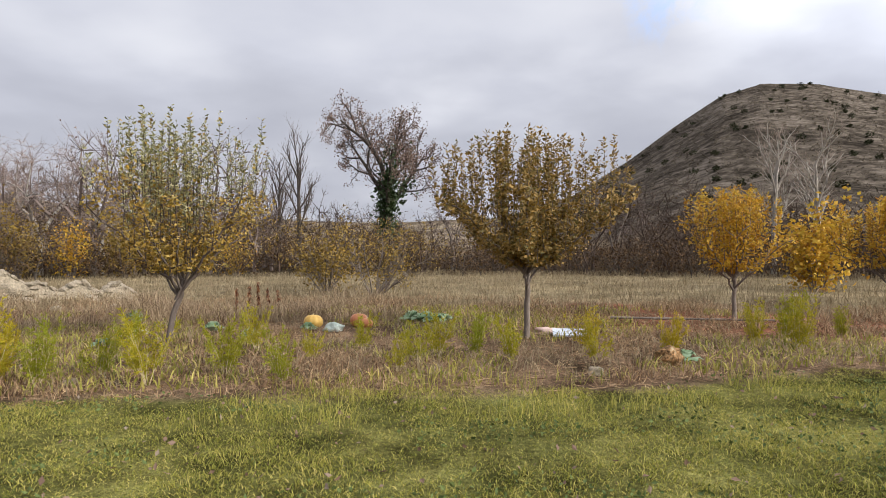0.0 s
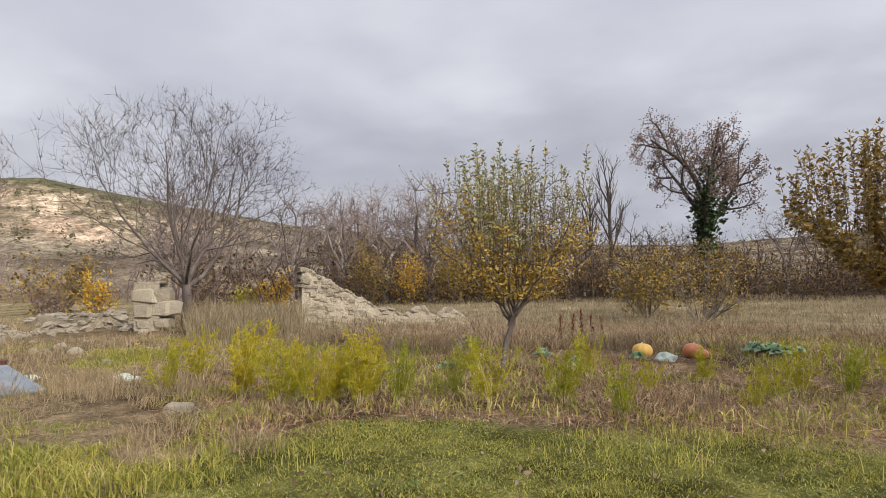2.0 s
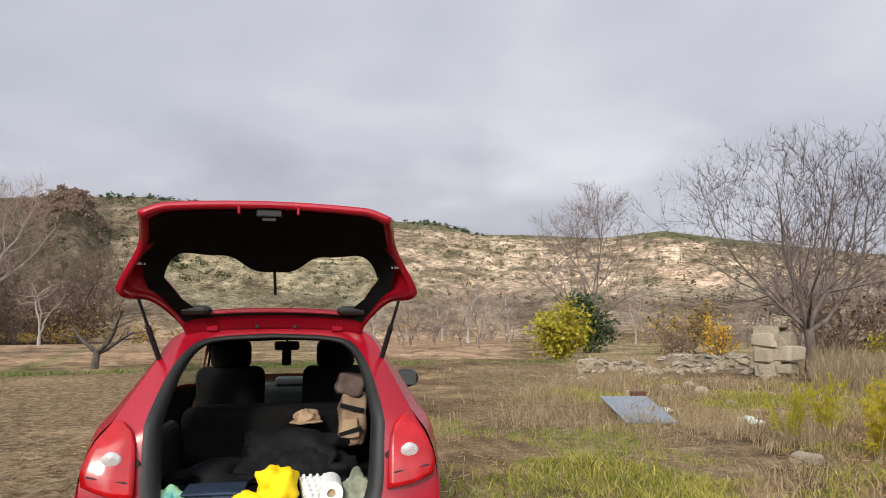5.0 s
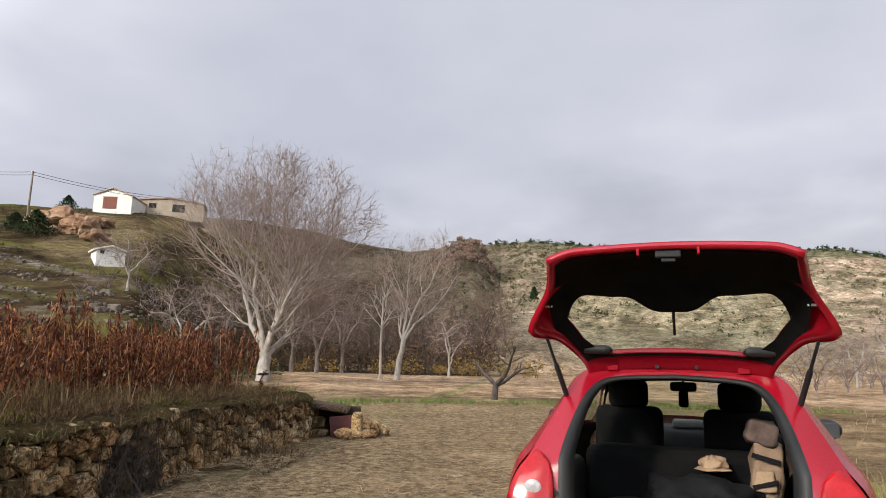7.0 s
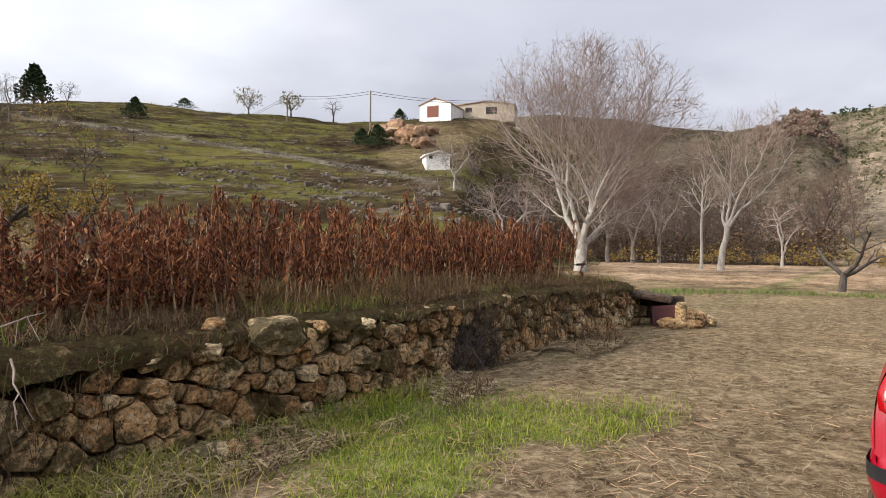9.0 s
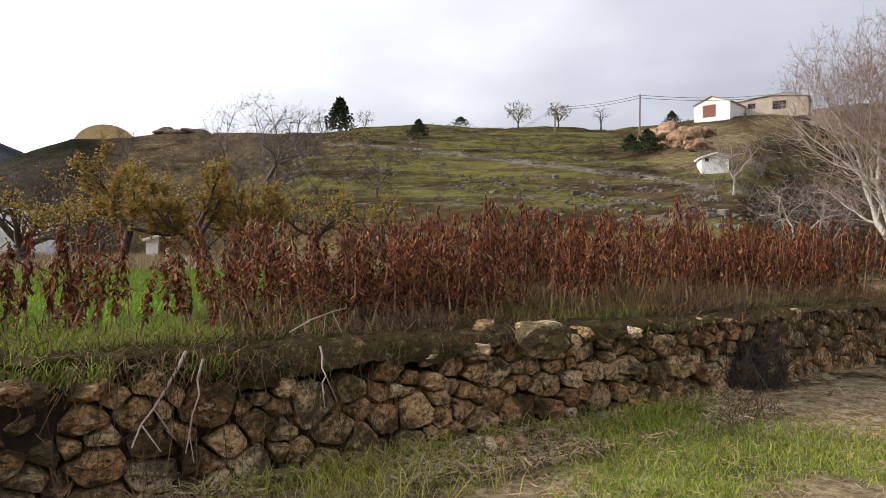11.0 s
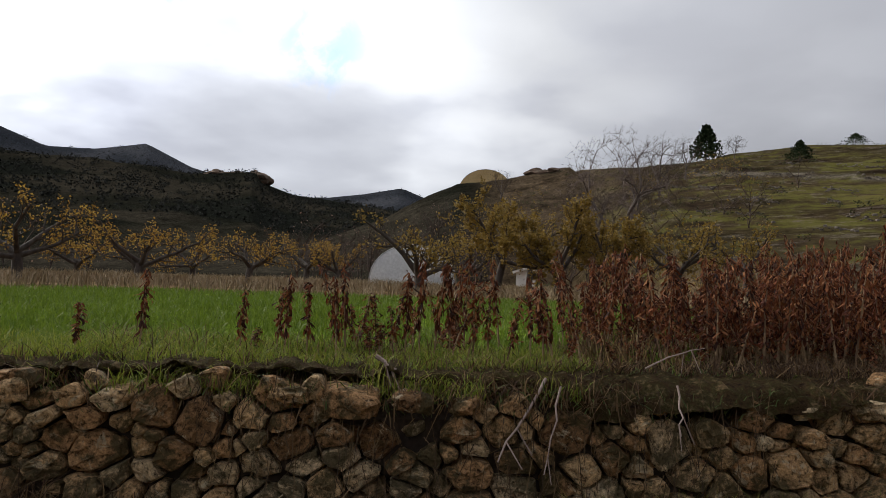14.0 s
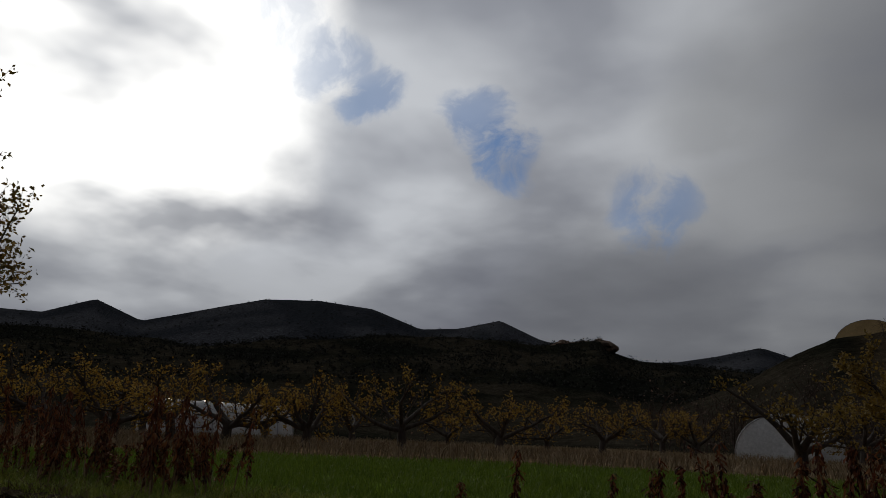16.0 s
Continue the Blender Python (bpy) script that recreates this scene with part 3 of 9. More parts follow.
    upper = (s < -0.05) & (x > WALL_END - 0.9)
    patch = sstep((n1 - 0.44) / 0.12) * sstep((yaw - 112) / 6) * sstep((150 - yaw) / 10) * sstep((7.0 - r) / 1.5) * sstep((r - 1.6) / 1.4) * (~upper)
    c = lerp(c, (0.095, 0.12, 0.028), patch * 0.9)
    foot = sstep((1.2 - s) / 0.8) * (s > -0.05) * (yaw > 100)
    c = lerp(c, (0.14, 0.15, 0.055), foot * n2)
    # bank and green field on the terrace
    c = lerp(c, lerp(np.broadcast_to(np.array([0.04, 0.028, 0.018]), x.shape + (3,)), (0.10, 0.08, 0.035), n2), upper * 1.0)
    fx = sstep((-s - 1.4 - j * 0.5) / 0.8) * sstep((17.0 - r + j) / 1.0) * upper * sstep((yaw - 165) / 12)
    c = lerp(c, lerp(np.broadcast_to(np.array([0.07, 0.115, 0.012]), x.shape + (3,)), (0.115, 0.165, 0.02), n3), fx)
    orch = sstep((r - 17.0 + j) / 1.0) * upper * sstep((yaw - 160) / 6) * sstep((70 - r) / 10)
    c = lerp(c, lerp(np.broadcast_to(np.array([0.14, 0.09, 0.05]), x.shape + (3,)), (0.24, 0.17, 0.09), n1), orch)
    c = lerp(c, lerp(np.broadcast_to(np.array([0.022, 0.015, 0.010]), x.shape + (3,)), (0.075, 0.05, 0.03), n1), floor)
    # hills
    on = sstep((r - 85) / 30)
    a = yaw
    scrub = lerp(np.broadcast_to(np.array([0.11, 0.085, 0.06]), x.shape + (3,)), (0.235, 0.19, 0.135), sstep((n3 - 0.3) / 0.4))
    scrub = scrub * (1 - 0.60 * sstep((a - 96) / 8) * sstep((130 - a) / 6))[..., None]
    c = lerp(c, scrub, on)
    # pale cliffs
    crag = sstep((el - 2.6 - (n3 - 0.5) * 4) / 1.2) * sstep((a - 40) / 10) * sstep((108 - a) / 14) * on
    strata = fbm(a * 0.55, el * 2.0, 1.0, 5, 71)
    cut = fbm(a * 1.7, el * 0.9, 1.0, 4, 73)
    rock = lerp(np.broadcast_to(np.array([0.24, 0.185, 0.12]), x.shape + (3,)), (0.58, 0.44, 0.31), sstep((strata * .65 + cut * .35 - 0.40) / 0.2))
    rock = lerp(rock, (0.50, 0.35, 0.25), sstep((fbm(a * .30, el * 0.8, 1.0, 3, 77) - 0.52) / 0.08) * 0.6)
    veg = sstep((fbm(a * 1.6, el * 3.6, 1.0, 5, 79) - 0.53) / 0.06)
    rock = lerp(rock, (0.13, 0.11, 0.065), veg * 0.6)
    c = lerp(c, rock, crag * (0.55 + 0.4 * sstep((80 - a) / 12)))
    top = sstep((el - np.interp(a, [38, 52, 57, 68, 76, 86, 100], [3.9, 6.2, 7.2, 7.2, 8.2, 8.3, 9.4]) - j * 0.4) / 0.4) * crag
    c = lerp(c, (0.10, 0.10, 0.055), top * 0.85)
    # green hill with its stony track
    green = sstep((a - 119) / 5) * sstep((177 - a) / 9) * sstep((r - 34) / 10) * (r < 170)
    bands = fbm(a * 0.22, el * 1.5, 1.0, 4, 87)
    turf = lerp(np.broadcast_to(np.array([0.085, 0.062, 0.036]), x.shape + (3,)), (0.125, 0.125, 0.042), sstep((bands * 0.7 + n1 * 0.3 - 0.44) / 0.14))
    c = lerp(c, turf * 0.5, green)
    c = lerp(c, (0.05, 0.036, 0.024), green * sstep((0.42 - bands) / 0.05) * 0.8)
    road = np.interp(a, [130, 134, 137.3, 146.7, 155.5, 163.3, 170], [4.8, 5.5, 6.15, 7.5, 8.55, 9.0, 9.2])
    lane = sstep((0.26 - np.abs(el - road)) / 0.12) * green * sstep((168 - a) / 4)
    c = lerp(c, (0.17, 0.145, 0.115), lane * 0.8)
    c = lerp(c, (0.13, 0.09, 0.055), sstep((0.9 - np.abs(el - road + 1.0 + 0.6 * j)) / 0.4) * green * 0.55)
    red = sstep((a - 126) / 2) * sstep((139.5 - a) / 1.5) * sstep((el - 6.2 + j) / 1.0) * green
    c = lerp(c, lerp(np.broadcast_to(np.array([0.26, 0.15, 0.09]), x.shape + (3,)), (0.26, 0.20, 0.13), n1), red * 0.45 * sstep((bands - .35) / .25))
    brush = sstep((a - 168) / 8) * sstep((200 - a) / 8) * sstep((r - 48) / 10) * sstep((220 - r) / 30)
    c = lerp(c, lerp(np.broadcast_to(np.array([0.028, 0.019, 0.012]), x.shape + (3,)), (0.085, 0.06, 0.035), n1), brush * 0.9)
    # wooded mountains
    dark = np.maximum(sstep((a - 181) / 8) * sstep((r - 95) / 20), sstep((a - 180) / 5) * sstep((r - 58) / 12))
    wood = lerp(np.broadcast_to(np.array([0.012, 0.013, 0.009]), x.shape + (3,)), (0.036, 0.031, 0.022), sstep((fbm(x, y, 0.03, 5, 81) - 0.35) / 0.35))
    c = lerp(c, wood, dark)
    # distance haze painted into the base colour: paler blue-grey beyond 430 m
    haze_tone = lerp(np.broadcast_to(np.array([0.030, 0.033, 0.038]), x.shape + (3,)), (0.058, 0.060, 0.066), sstep((fbm(x, y, 0.01, 4, 85) - 0.35) / 0.3))
    c = lerp(c, haze_tone, dark * sstep((r - 430) / 40))
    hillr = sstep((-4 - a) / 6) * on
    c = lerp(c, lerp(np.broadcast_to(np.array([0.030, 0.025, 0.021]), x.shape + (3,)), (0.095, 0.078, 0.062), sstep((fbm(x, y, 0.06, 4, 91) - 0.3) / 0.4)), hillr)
    layered = np.clip(crag + green * 0.3 * sstep((r - 45) / 20) + hillr * 0.2, 0, 1)
    yard = (1 - track * .85) * (1 - patch * .8) * sstep((yaw - 50) / 8) * sstep((175 - yaw) / 6) * sstep((30 - r) / 6) * (~upper) * (1 - t)
    zone = np.stack([green * (1 - dark) * (1 - red * .6) * (1 - brush * .7) * (1 - lane * .8), crag * (1 - top * .6), hillr, yard], -1)
    return np.clip(c, 0.01, 0.9), layered, np.clip(zone, 0, 1)


def ground_material():
    m = bpy.data.materials.new("soil_and_turf")
    m.use_nodes = True
    n = Nodes(m.node_tree)
    tone = n.add("ShaderNodeAttribute")
    tone.attribute_name = "tone"
    pos = n.add("ShaderNodeNewGeometry").outputs["Position"]
    fine = n.noise(pos, 22.0, 5.0, 0.7)
    clod = n.noise(pos, 3.2, 5.0, 0.65, 0.4)
    thatch = n.noise(pos, 75.0, 3.0, 0.7)
    far = n.noise(pos, 0.22, 9.0, 0.78)
    col = n.mix(1.0, tone.outputs["Color"], n.ramp(fine, [(0.28, 0.45), (0.72, 1.5)]), "MULTIPLY")
    col = n.mix(1.0, col, n.ramp(thatch, [(0.34, 0.45), (0.5, 1.0), (0.66, 1.5)]), "MULTIPLY")
    col = n.mix(1.0, col, n.ramp(clod, [(0.3, 0.62), (0.7, 1.32)]), "MULTIPLY")
    col = n.mix(1.0, col, n.ramp(far, [(0.34, 0.45), (0.5, 0.95), (0.66, 1.5)]), "MULTIPLY")
    # beds of rock and old terraces follow the contour lines
    lie = n.add("ShaderNodeMapping", in_Scale=(0.10, 0.10, 0.55))
    n.link(pos, lie.inputs[0])
    beds = n.noise(lie.outputs[0], 1.0, 9.0, 0.78, 0.3)
    col = n.mix(n.math("MULTIPLY", tone.outputs["Alpha"], 0.42), col, n.mix(1.0, col, n.ramp(beds, [(0.40, 0.35), (0.48, 0.85), (0.54, 1.12), (0.64, 1.45)]), "MULTIPLY"))
    col = n.mix(1.0, col, n.ramp(n.noise(pos, 0.9, 6.0, 0.75), [(0.36, 0.5), (0.5, 1.0), (0.64, 1.4)]), "MULTIPLY")
    zone = n.add("ShaderNodeAttribute")
    zone.attribute_name = "zone"
    split = n.add("ShaderNodeSeparateColor")
    n.link(zone.outputs["Color"], split.inputs[0])
    # grazed terraces: turf, dead growth and strips of grey stone that follow the contours
    run = n.add("ShaderNodeMapping", in_Scale=(0.07, 0.07, 0.42))
    n.link(pos, run.inputs[0])
    strip = n.noise(run.outputs[0], 1.0, 7.0, 0.68, 0.4)
    tuft = n.noise(pos, 0.55, 8.0, 0.75)
    turf = n.ramp(n.math("ADD", n.math("MULTIPLY", strip, 0.62), n.math("MULTIPLY", tuft, 0.38)), [(0.41, (0.018, 0.013, 0.009)), (0.47, (0.05, 0.036, 0.021)), (0.51, (0.07, 0.056, 0.026)), (0.545, (0.105, 0.10, 0.026)), (0.59, (0.135, 0.13, 0.036)), (0.66, (0.09, 0.07, 0.04))])
    grey = n.ramp(n.math("ADD", n.math("MULTIPLY", n.noise(run.outputs[0], 3.1, 5.0, 0.7, 0.5), 0.55), n.math("MULTIPLY", n.noise(pos, 0.9, 6.0, 0.8), 0.45)), [(0.54, 0.0), (0.60, 0.75)])
    turf = n.mix(1.0, n.mix(grey, turf, (0.18, 0.155, 0.125)), (0.84, 0.80, 0.80), "MULTIPLY")
    col = n.mix(n.math("MULTIPLY", split.outputs[0], 0.8), col, turf)
    # bare hill of thyme hummocks
    hum = n.add("ShaderNodeMapping", in_Scale=(0.30, 0.30, 0.55))
    n.link(pos, hum.inputs[0])
    hummock = n.noise(hum.outputs[0], 1.0, 8.0, 0.78, 0.4)
    thyme = n.ramp(n.math("ADD", n.math("MULTIPLY", hummock, 0.7), n.math("MULTIPLY", n.noise(pos, 0.05, 4.0, 0.6), 0.3)), [(0.42, (0.022, 0.018, 0.014)), (0.48, (0.06, 0.049, 0.038)), (0.53, (0.11, 0.09, 0.071)), (0.59, (0.19, 0.16, 0.13))])
    col = n.mix(n.math("MULTIPLY", split.outputs[2], 0.85), col, thyme)
    # cliff: ledges, upright cracks and scrub in the folds
    fall = n.add("ShaderNodeMapping", in_Scale=(0.16, 0.16, 0.06))
    n.link(pos, fall.inputs[0])
    crack = n.noise(fall.outputs[0], 1.0, 8.0, 0.72, 0.6)
    cliff = n.mix(1.0, col, n.ramp(crack, [(0.38, 0.45), (0.46, 0.95), (0.56, 1.1), (0.66, 1.25)]), "MULTIPLY")
    green_fold = n.ramp(n.math("ADD", n.math("MULTIPLY", n.noise(pos, 0.06, 6.0, 0.7, 0.5), 0.6), n.math("MULTIPLY", n.noise(pos, 0.5, 6.0, 0.75), 0.4)), [(0.53, 0.0), (0.58, 0.75)])
    cliff = n.mix(green_fold, cliff, (0.12, 0.11, 0.065))
    col = n.mix(split.outputs[1], col, cliff)
    # matted straw with dark earth between
    mat = n.noise(pos, 7.0, 7.0, 0.75, 0.8)
    hay = n.ramp(mat, [(0.36, (0.035, 0.024, 0.014)), (0.45, (0.105, 0.074, 0.042)), (0.54, (0.21, 0.155, 0.092)), (0.64, (0.36, 0.285, 0.18))])
    col = n.mix(n.math("MULTIPLY", zone.outputs["Alpha"], 0.7), col, hay)
    b = n.add("ShaderNodeBsdfPrincipled", in_Roughness=0.95)
    b.inputs["Specular IOR Level"].default_value = 0.0
    n.link(col, b.inputs["Base Color"])
    bp = n.add("ShaderNodeBump", in_Strength=0.8, in_Distance=0.06)
    n.link(n.math("ADD", n.math("MULTIPLY", fine, 0.35), clod), bp.inputs["Height"])
    n.link(bp.outputs[0], b.inputs["Normal"])
    n.link(b.outputs[0], n.add("ShaderNodeOutputMaterial").inputs[0])
    return m


def build_ground():
    na = 720
    radii = np.concatenate([[0.35, 0.8, 1.3, 1.8, 2.3, 2.7], 3.0 * 1.027 ** np.arange(112), 59.3 * 1.017 ** np.arange(1, 118), 433.0 * 1.05 ** np.arange(1, 60)])
    radii = radii[radii < 2900]
    a = np.radians(np.arange(na) * 360.0 / na)
    rr, aa = np.meshgrid(radii, a, indexing="ij")
    x, y = -np.sin(aa) * rr, np.cos(aa) * rr
    z = ground_height(x, y)
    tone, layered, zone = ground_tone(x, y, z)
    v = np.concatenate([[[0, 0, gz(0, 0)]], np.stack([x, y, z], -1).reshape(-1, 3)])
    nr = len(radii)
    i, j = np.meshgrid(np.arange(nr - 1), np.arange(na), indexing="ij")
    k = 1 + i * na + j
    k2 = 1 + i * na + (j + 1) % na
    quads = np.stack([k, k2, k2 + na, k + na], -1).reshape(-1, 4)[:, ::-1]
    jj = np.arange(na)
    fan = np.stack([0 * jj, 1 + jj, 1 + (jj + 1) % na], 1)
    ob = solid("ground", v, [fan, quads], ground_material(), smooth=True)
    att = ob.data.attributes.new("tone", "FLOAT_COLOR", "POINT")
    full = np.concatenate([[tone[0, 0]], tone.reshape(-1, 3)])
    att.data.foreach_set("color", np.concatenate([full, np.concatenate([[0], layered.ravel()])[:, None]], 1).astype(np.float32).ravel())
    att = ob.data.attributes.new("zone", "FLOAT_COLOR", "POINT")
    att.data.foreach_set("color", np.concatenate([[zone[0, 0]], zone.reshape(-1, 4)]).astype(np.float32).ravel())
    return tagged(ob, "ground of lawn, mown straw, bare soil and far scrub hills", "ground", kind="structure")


build_ground()

# ---- trees ----
def grow(rng, levels, base=(0, 0, 0), lean=(0, 0, 1)):
    """A branching skeleton. Each level: number of branches, length, radius, angle from the parent (degrees), pull upwards,
    wander, joints, and where along the parent they begin. Returns segments by level."""
    segs = [[] for _ in levels]
    first = levels[0]
    parents = []
    ends = []

    def shoot(level, p, d, length, radius, spec):
        joints = spec["joints"]
        pts, dirs, rad = [p], [d], [radius]
        for k in range(joints):
            d = d + rng.normal(size=3) * spec["wander"] + np.array([0, 0, spec["up"]])
            d = d / np.linalg.norm(d)
            p = p + d * length / joints
            r = radius * (1 - (1 - spec.get("taper", 0.25)) * (k + 1) / joints)
            segs[level].append((pts[-1], p, rad[-1], r))
            pts.append(p)
            dirs.append(d)
            rad.append(r)
        return pts, dirs, rad

    d0 = np.array(lean, float)
    parents = [shoot(0, np.array(base, float), d0 / np.linalg.norm(d0), first["length"], first["radius"], first)]
    for level, spec in enumerate(levels[1:], 1):
        nxt = []
        for pts, dirs, rad in parents:
            n = spec["count"]
            turn = rng.uniform(0, 2 * np.pi)
            for k in range(n):
                f = spec["start"] + (1 - spec["start"]) * (k + rng.uniform(0.1, 0.9)) / n
                q = f * (len(pts) - 1)
                i = min(int(q), len(pts) - 2)
                p = pts[i] + (pts[i + 1] - pts[i]) * (q - i)
                d, pr = dirs[i + 1], rad[i] + (rad[i + 1] - rad[i]) * (q - i)
                side = np.cross(d, [np.cos(turn), np.sin(turn), 0.3])
                turn += 2.4 + rng.uniform(-0.5, 0.5)
                side /= np.linalg.norm(side) + 1e-9
                ang = radians(spec["angle"] * (rng.uniform(0.75, 1.25) if not spec.get("fan") else 0.2 + 1.2 * ((k + rng.uniform(0, 1)) / n)))
                dd = d * math.cos(ang) + side * math.sin(ang)
                length = spec["length"] * rng.uniform(0.65, 1.2) * (1.0 - spec.get("shrink", 0.35) * f)
                nxt.append(shoot(level, p, dd / np.linalg.norm(dd), length, min(spec["radius"], pr * 0.85), spec))
        parents = nxt
    return segs


def fitted(segs, height, spread):
    """The same skeleton, drawn out to a given height and width."""
    ends = np.array([s[1] for level in segs for s in level])
    kz = height / np.percentile(ends[:, 2], 99.5)
    mid = np.array([*np.median(ends[:, :2], axis=0), 0])
    kx = spread * 0.5 / np.percentile(np.hypot(*(ends[:, :2] - mid[:2]).T), 96)
    k = np.array([kx, kx, kz])
    return [[(a * k, b * k, r0, r1) for a, b, r0, r1 in level] for level in segs]


def B(count, length, radius, angle=40, up=0.05, wander=0.12, joints=3, start=0.3, taper=0.3, shrink=0.35):
    return dict(count=count, length=length, radius=radius, angle=angle, up=up, wander=wander, joints=joints, start=start, taper=taper, shrink=shrink)


def wood_mesh(segs, sides=(8, 6, 4, 3, 3, 3)):
    chunks = []
    for level, s in enumerate(segs):
        if s:
            p0, p1, r0, r1 = (np.array(q) for q in zip(*s))
            if level >= 3 and level == len(segs) - 1:
                chunks.append(spikes(p0, p1, r0))
                continue
            chunks.append(tubes(p0, p1 + (p1 - p0) * 0.03, r0, r1, sides[min(level, len(sides) - 1)]))
    return joined(chunks)


def along(rng, segs, count, jitter):
    p0, p1 = np.array([s[0] for s in segs]), np.array([s[1] for s in segs])
    i = rng.integers(0, len(segs), count)
    return p0[i] + (p1[i] - p0[i]) * rng.uniform(0, 1, (count, 1)) + rng.normal(size=(count, 3)) * jitter


def plant(name, yaw, d, label, category, wood, bark, crown=None, leaf=None, turn=0.0, scale=1.0, group="", crown_label="", z=None, thick=2, twig=None):
    """A tree as a thing: trunk with limbs, finer branches, and a crown of leaves."""
    x, y = place(yaw, d)
    ob = thing(name, pose(x, y, (gz(x, y) if z is None else z) - 0.05, 0, 0, turn) @ Matrix.Scale(scale, 4), label, category, group)
    v, f = wood_mesh(wood if crown is not None else wood[:thick])
    solid("trunk", v, f, bark, ob, smooth=True)
    if len(wood) > thick and crown is None:
        v, f = wood_mesh([[]] * thick + wood[thick:])
        solid("crown", v, f, twig or (M["twig_mauve"] if bark is not M["bark_pale"] else M["twig_pale"]), ob, "fine bare twigs")
    if crown is not None:
        solid("crown", crown[0], crown[1], leaf, ob, crown_label)
    return ob


M["twig_pale"] = material("twig_pale", [(0.17, 0.12, 0.10), (0.39, 0.30, 0.255)], 3, 0.9, 0, 40, island=0.5)
M["twig_dark"] = material("twig_dark", [(0.05, 0.038, 0.035), (0.13, 0.10, 0.09)], 3, 0.9, 0, 40, island=0.5)


def goblet(rng, height, width, trunk, lean, shoots):
    """A pruned fruit tree: limbs open like a cup, and straight shoots stand up from them to a ragged top."""
    segs, lines = [[], [], [], []], []
    top = np.array([lean[0] * trunk, lean[1] * trunk, trunk])

    def chain(level, pts, r0, r1):
        m = len(pts) - 1
        for j in range(m):
            segs[level].append((pts[j], pts[j + 1], r0 + (r1 - r0) * j / m, r0 + (r1 - r0) * (j + 1) / m))

    chain(0, [top * t + rng.normal(size=3) * .01 for t in (0, .25, .5, .75, 1)], .055, .040)
    axis = top[:2] + np.array(lean[:2]) * .3
    roots = []
    for i in range(11):
        az = i * 2 * np.pi / 11 + rng.uniform(-.25, .25)
        reach = width / 2 * (rng.uniform(.74, .98) if i % 3 else rng.uniform(.22, .5))
        rise = (height - trunk) * rng.uniform(.44, .58)
        out = np.array([np.cos(az), np.sin(az), 0]) * reach
        start = top - np.array([lean[0], lean[1], 1]) * rng.uniform(0, .35)
        pts = [start + out * t ** 1.05 + np.array([0, 0, rise * (.88 * t + .12 * t * t)]) + rng.normal(size=3) * .025 for t in np.linspace(0, 1, 8)]
        chain(1, pts, .024, .009)
        for t in np.linspace(.3, 1, 7):
            p = pts[int(t * 7)]
            e = out / reach * rng.uniform(-.1, .5) + np.array([*rng.normal(size=2) * .5, rng.uniform(.1, .6)])
            q = p + e / np.linalg.norm(e) * rng.uniform(.16, .42)
            chain(2, [p, (p + q) / 2 + rng.normal(size=3) * .02, q], .013, .006)
            roots += [s for s in ((p, q) if t > .45 else (q,)) if np.hypot(*(s[:2] - axis)) < width * .49]
    for k in rng.permutation(len(roots))[:shoots] if shoots <= len(roots) else rng.integers(0, len(roots), shoots):
        p = roots[k]
        far = min(np.hypot(*(p[:2] - axis)) / (width / 2), 1.0)
        crest = trunk + (height - trunk) * (1 - .13 * far ** 2) * rng.uniform(.72, 1.02)
        q = np.array([p[0] + (p[0] - axis[0]) * .06 + rng.normal() * .04, p[1] + (p[1] - axis[1]) * .06 + rng.normal() * .04, max(crest, p[2] + .3)])
        line = [p + (q - p) * t + np.array([*rng.normal(size=2) * .018 * (t > 0), 0]) for t in np.linspace(0, 1, 5)]
        chain(3, line, .010, .004)
        lines.append(np.array(line))
    return segs, lines


def spray(rng, lines, step, size, low=0.25):
    """Leaves set spirally along upright shoots, pointing out and a little up."""
    at, out = [], []
    for line in lines:
        n = max(int(np.linalg.norm(line[-1] - line[0]) / step), 4)
        t = np.sort(rng.uniform(low, 1.0, n)) * (len(line) - 1)
        i = np.minimum(t.astype(int), len(line) - 2)
        at.append(line[i] + (line[i + 1] - line[i]) * (t - i)[:, None])
        a = rng.uniform(0, 6.28) + np.arange(n) * 2.4 + rng.normal(0, .3, n)
        el = rng.normal(.45, .3, n)
        out.append(np.stack([np.cos(a) * np.cos(el), np.sin(a) * np.cos(el), np.sin(el)], 1))
    at, a = np.concatenate(at), np.concatenate(out)
    n = len(at)
    s = size * rng.uniform(.65, 1.25, (n, 1))
    b = np.cross(a, rng.normal(size=(n, 3)) * .5 + np.array([[0, 0, 1.0]]))
    b /= np.linalg.norm(b, axis=1, keepdims=True)
    c = np.cross(a, b)
    mid = at + a * s * .9
    v = np.stack([at, mid + b * s * .42 + c * s * .12, at + a * s * 1.9 - c * s * .15, mid - b * s * .42 + c * s * .12], 1)
    k = np.arange(n)[:, None] * 4
    return v.reshape(-1, 3), np.concatenate([k + np.array([[0, 1, 2]]), k + np.array([[0, 2, 3]])])


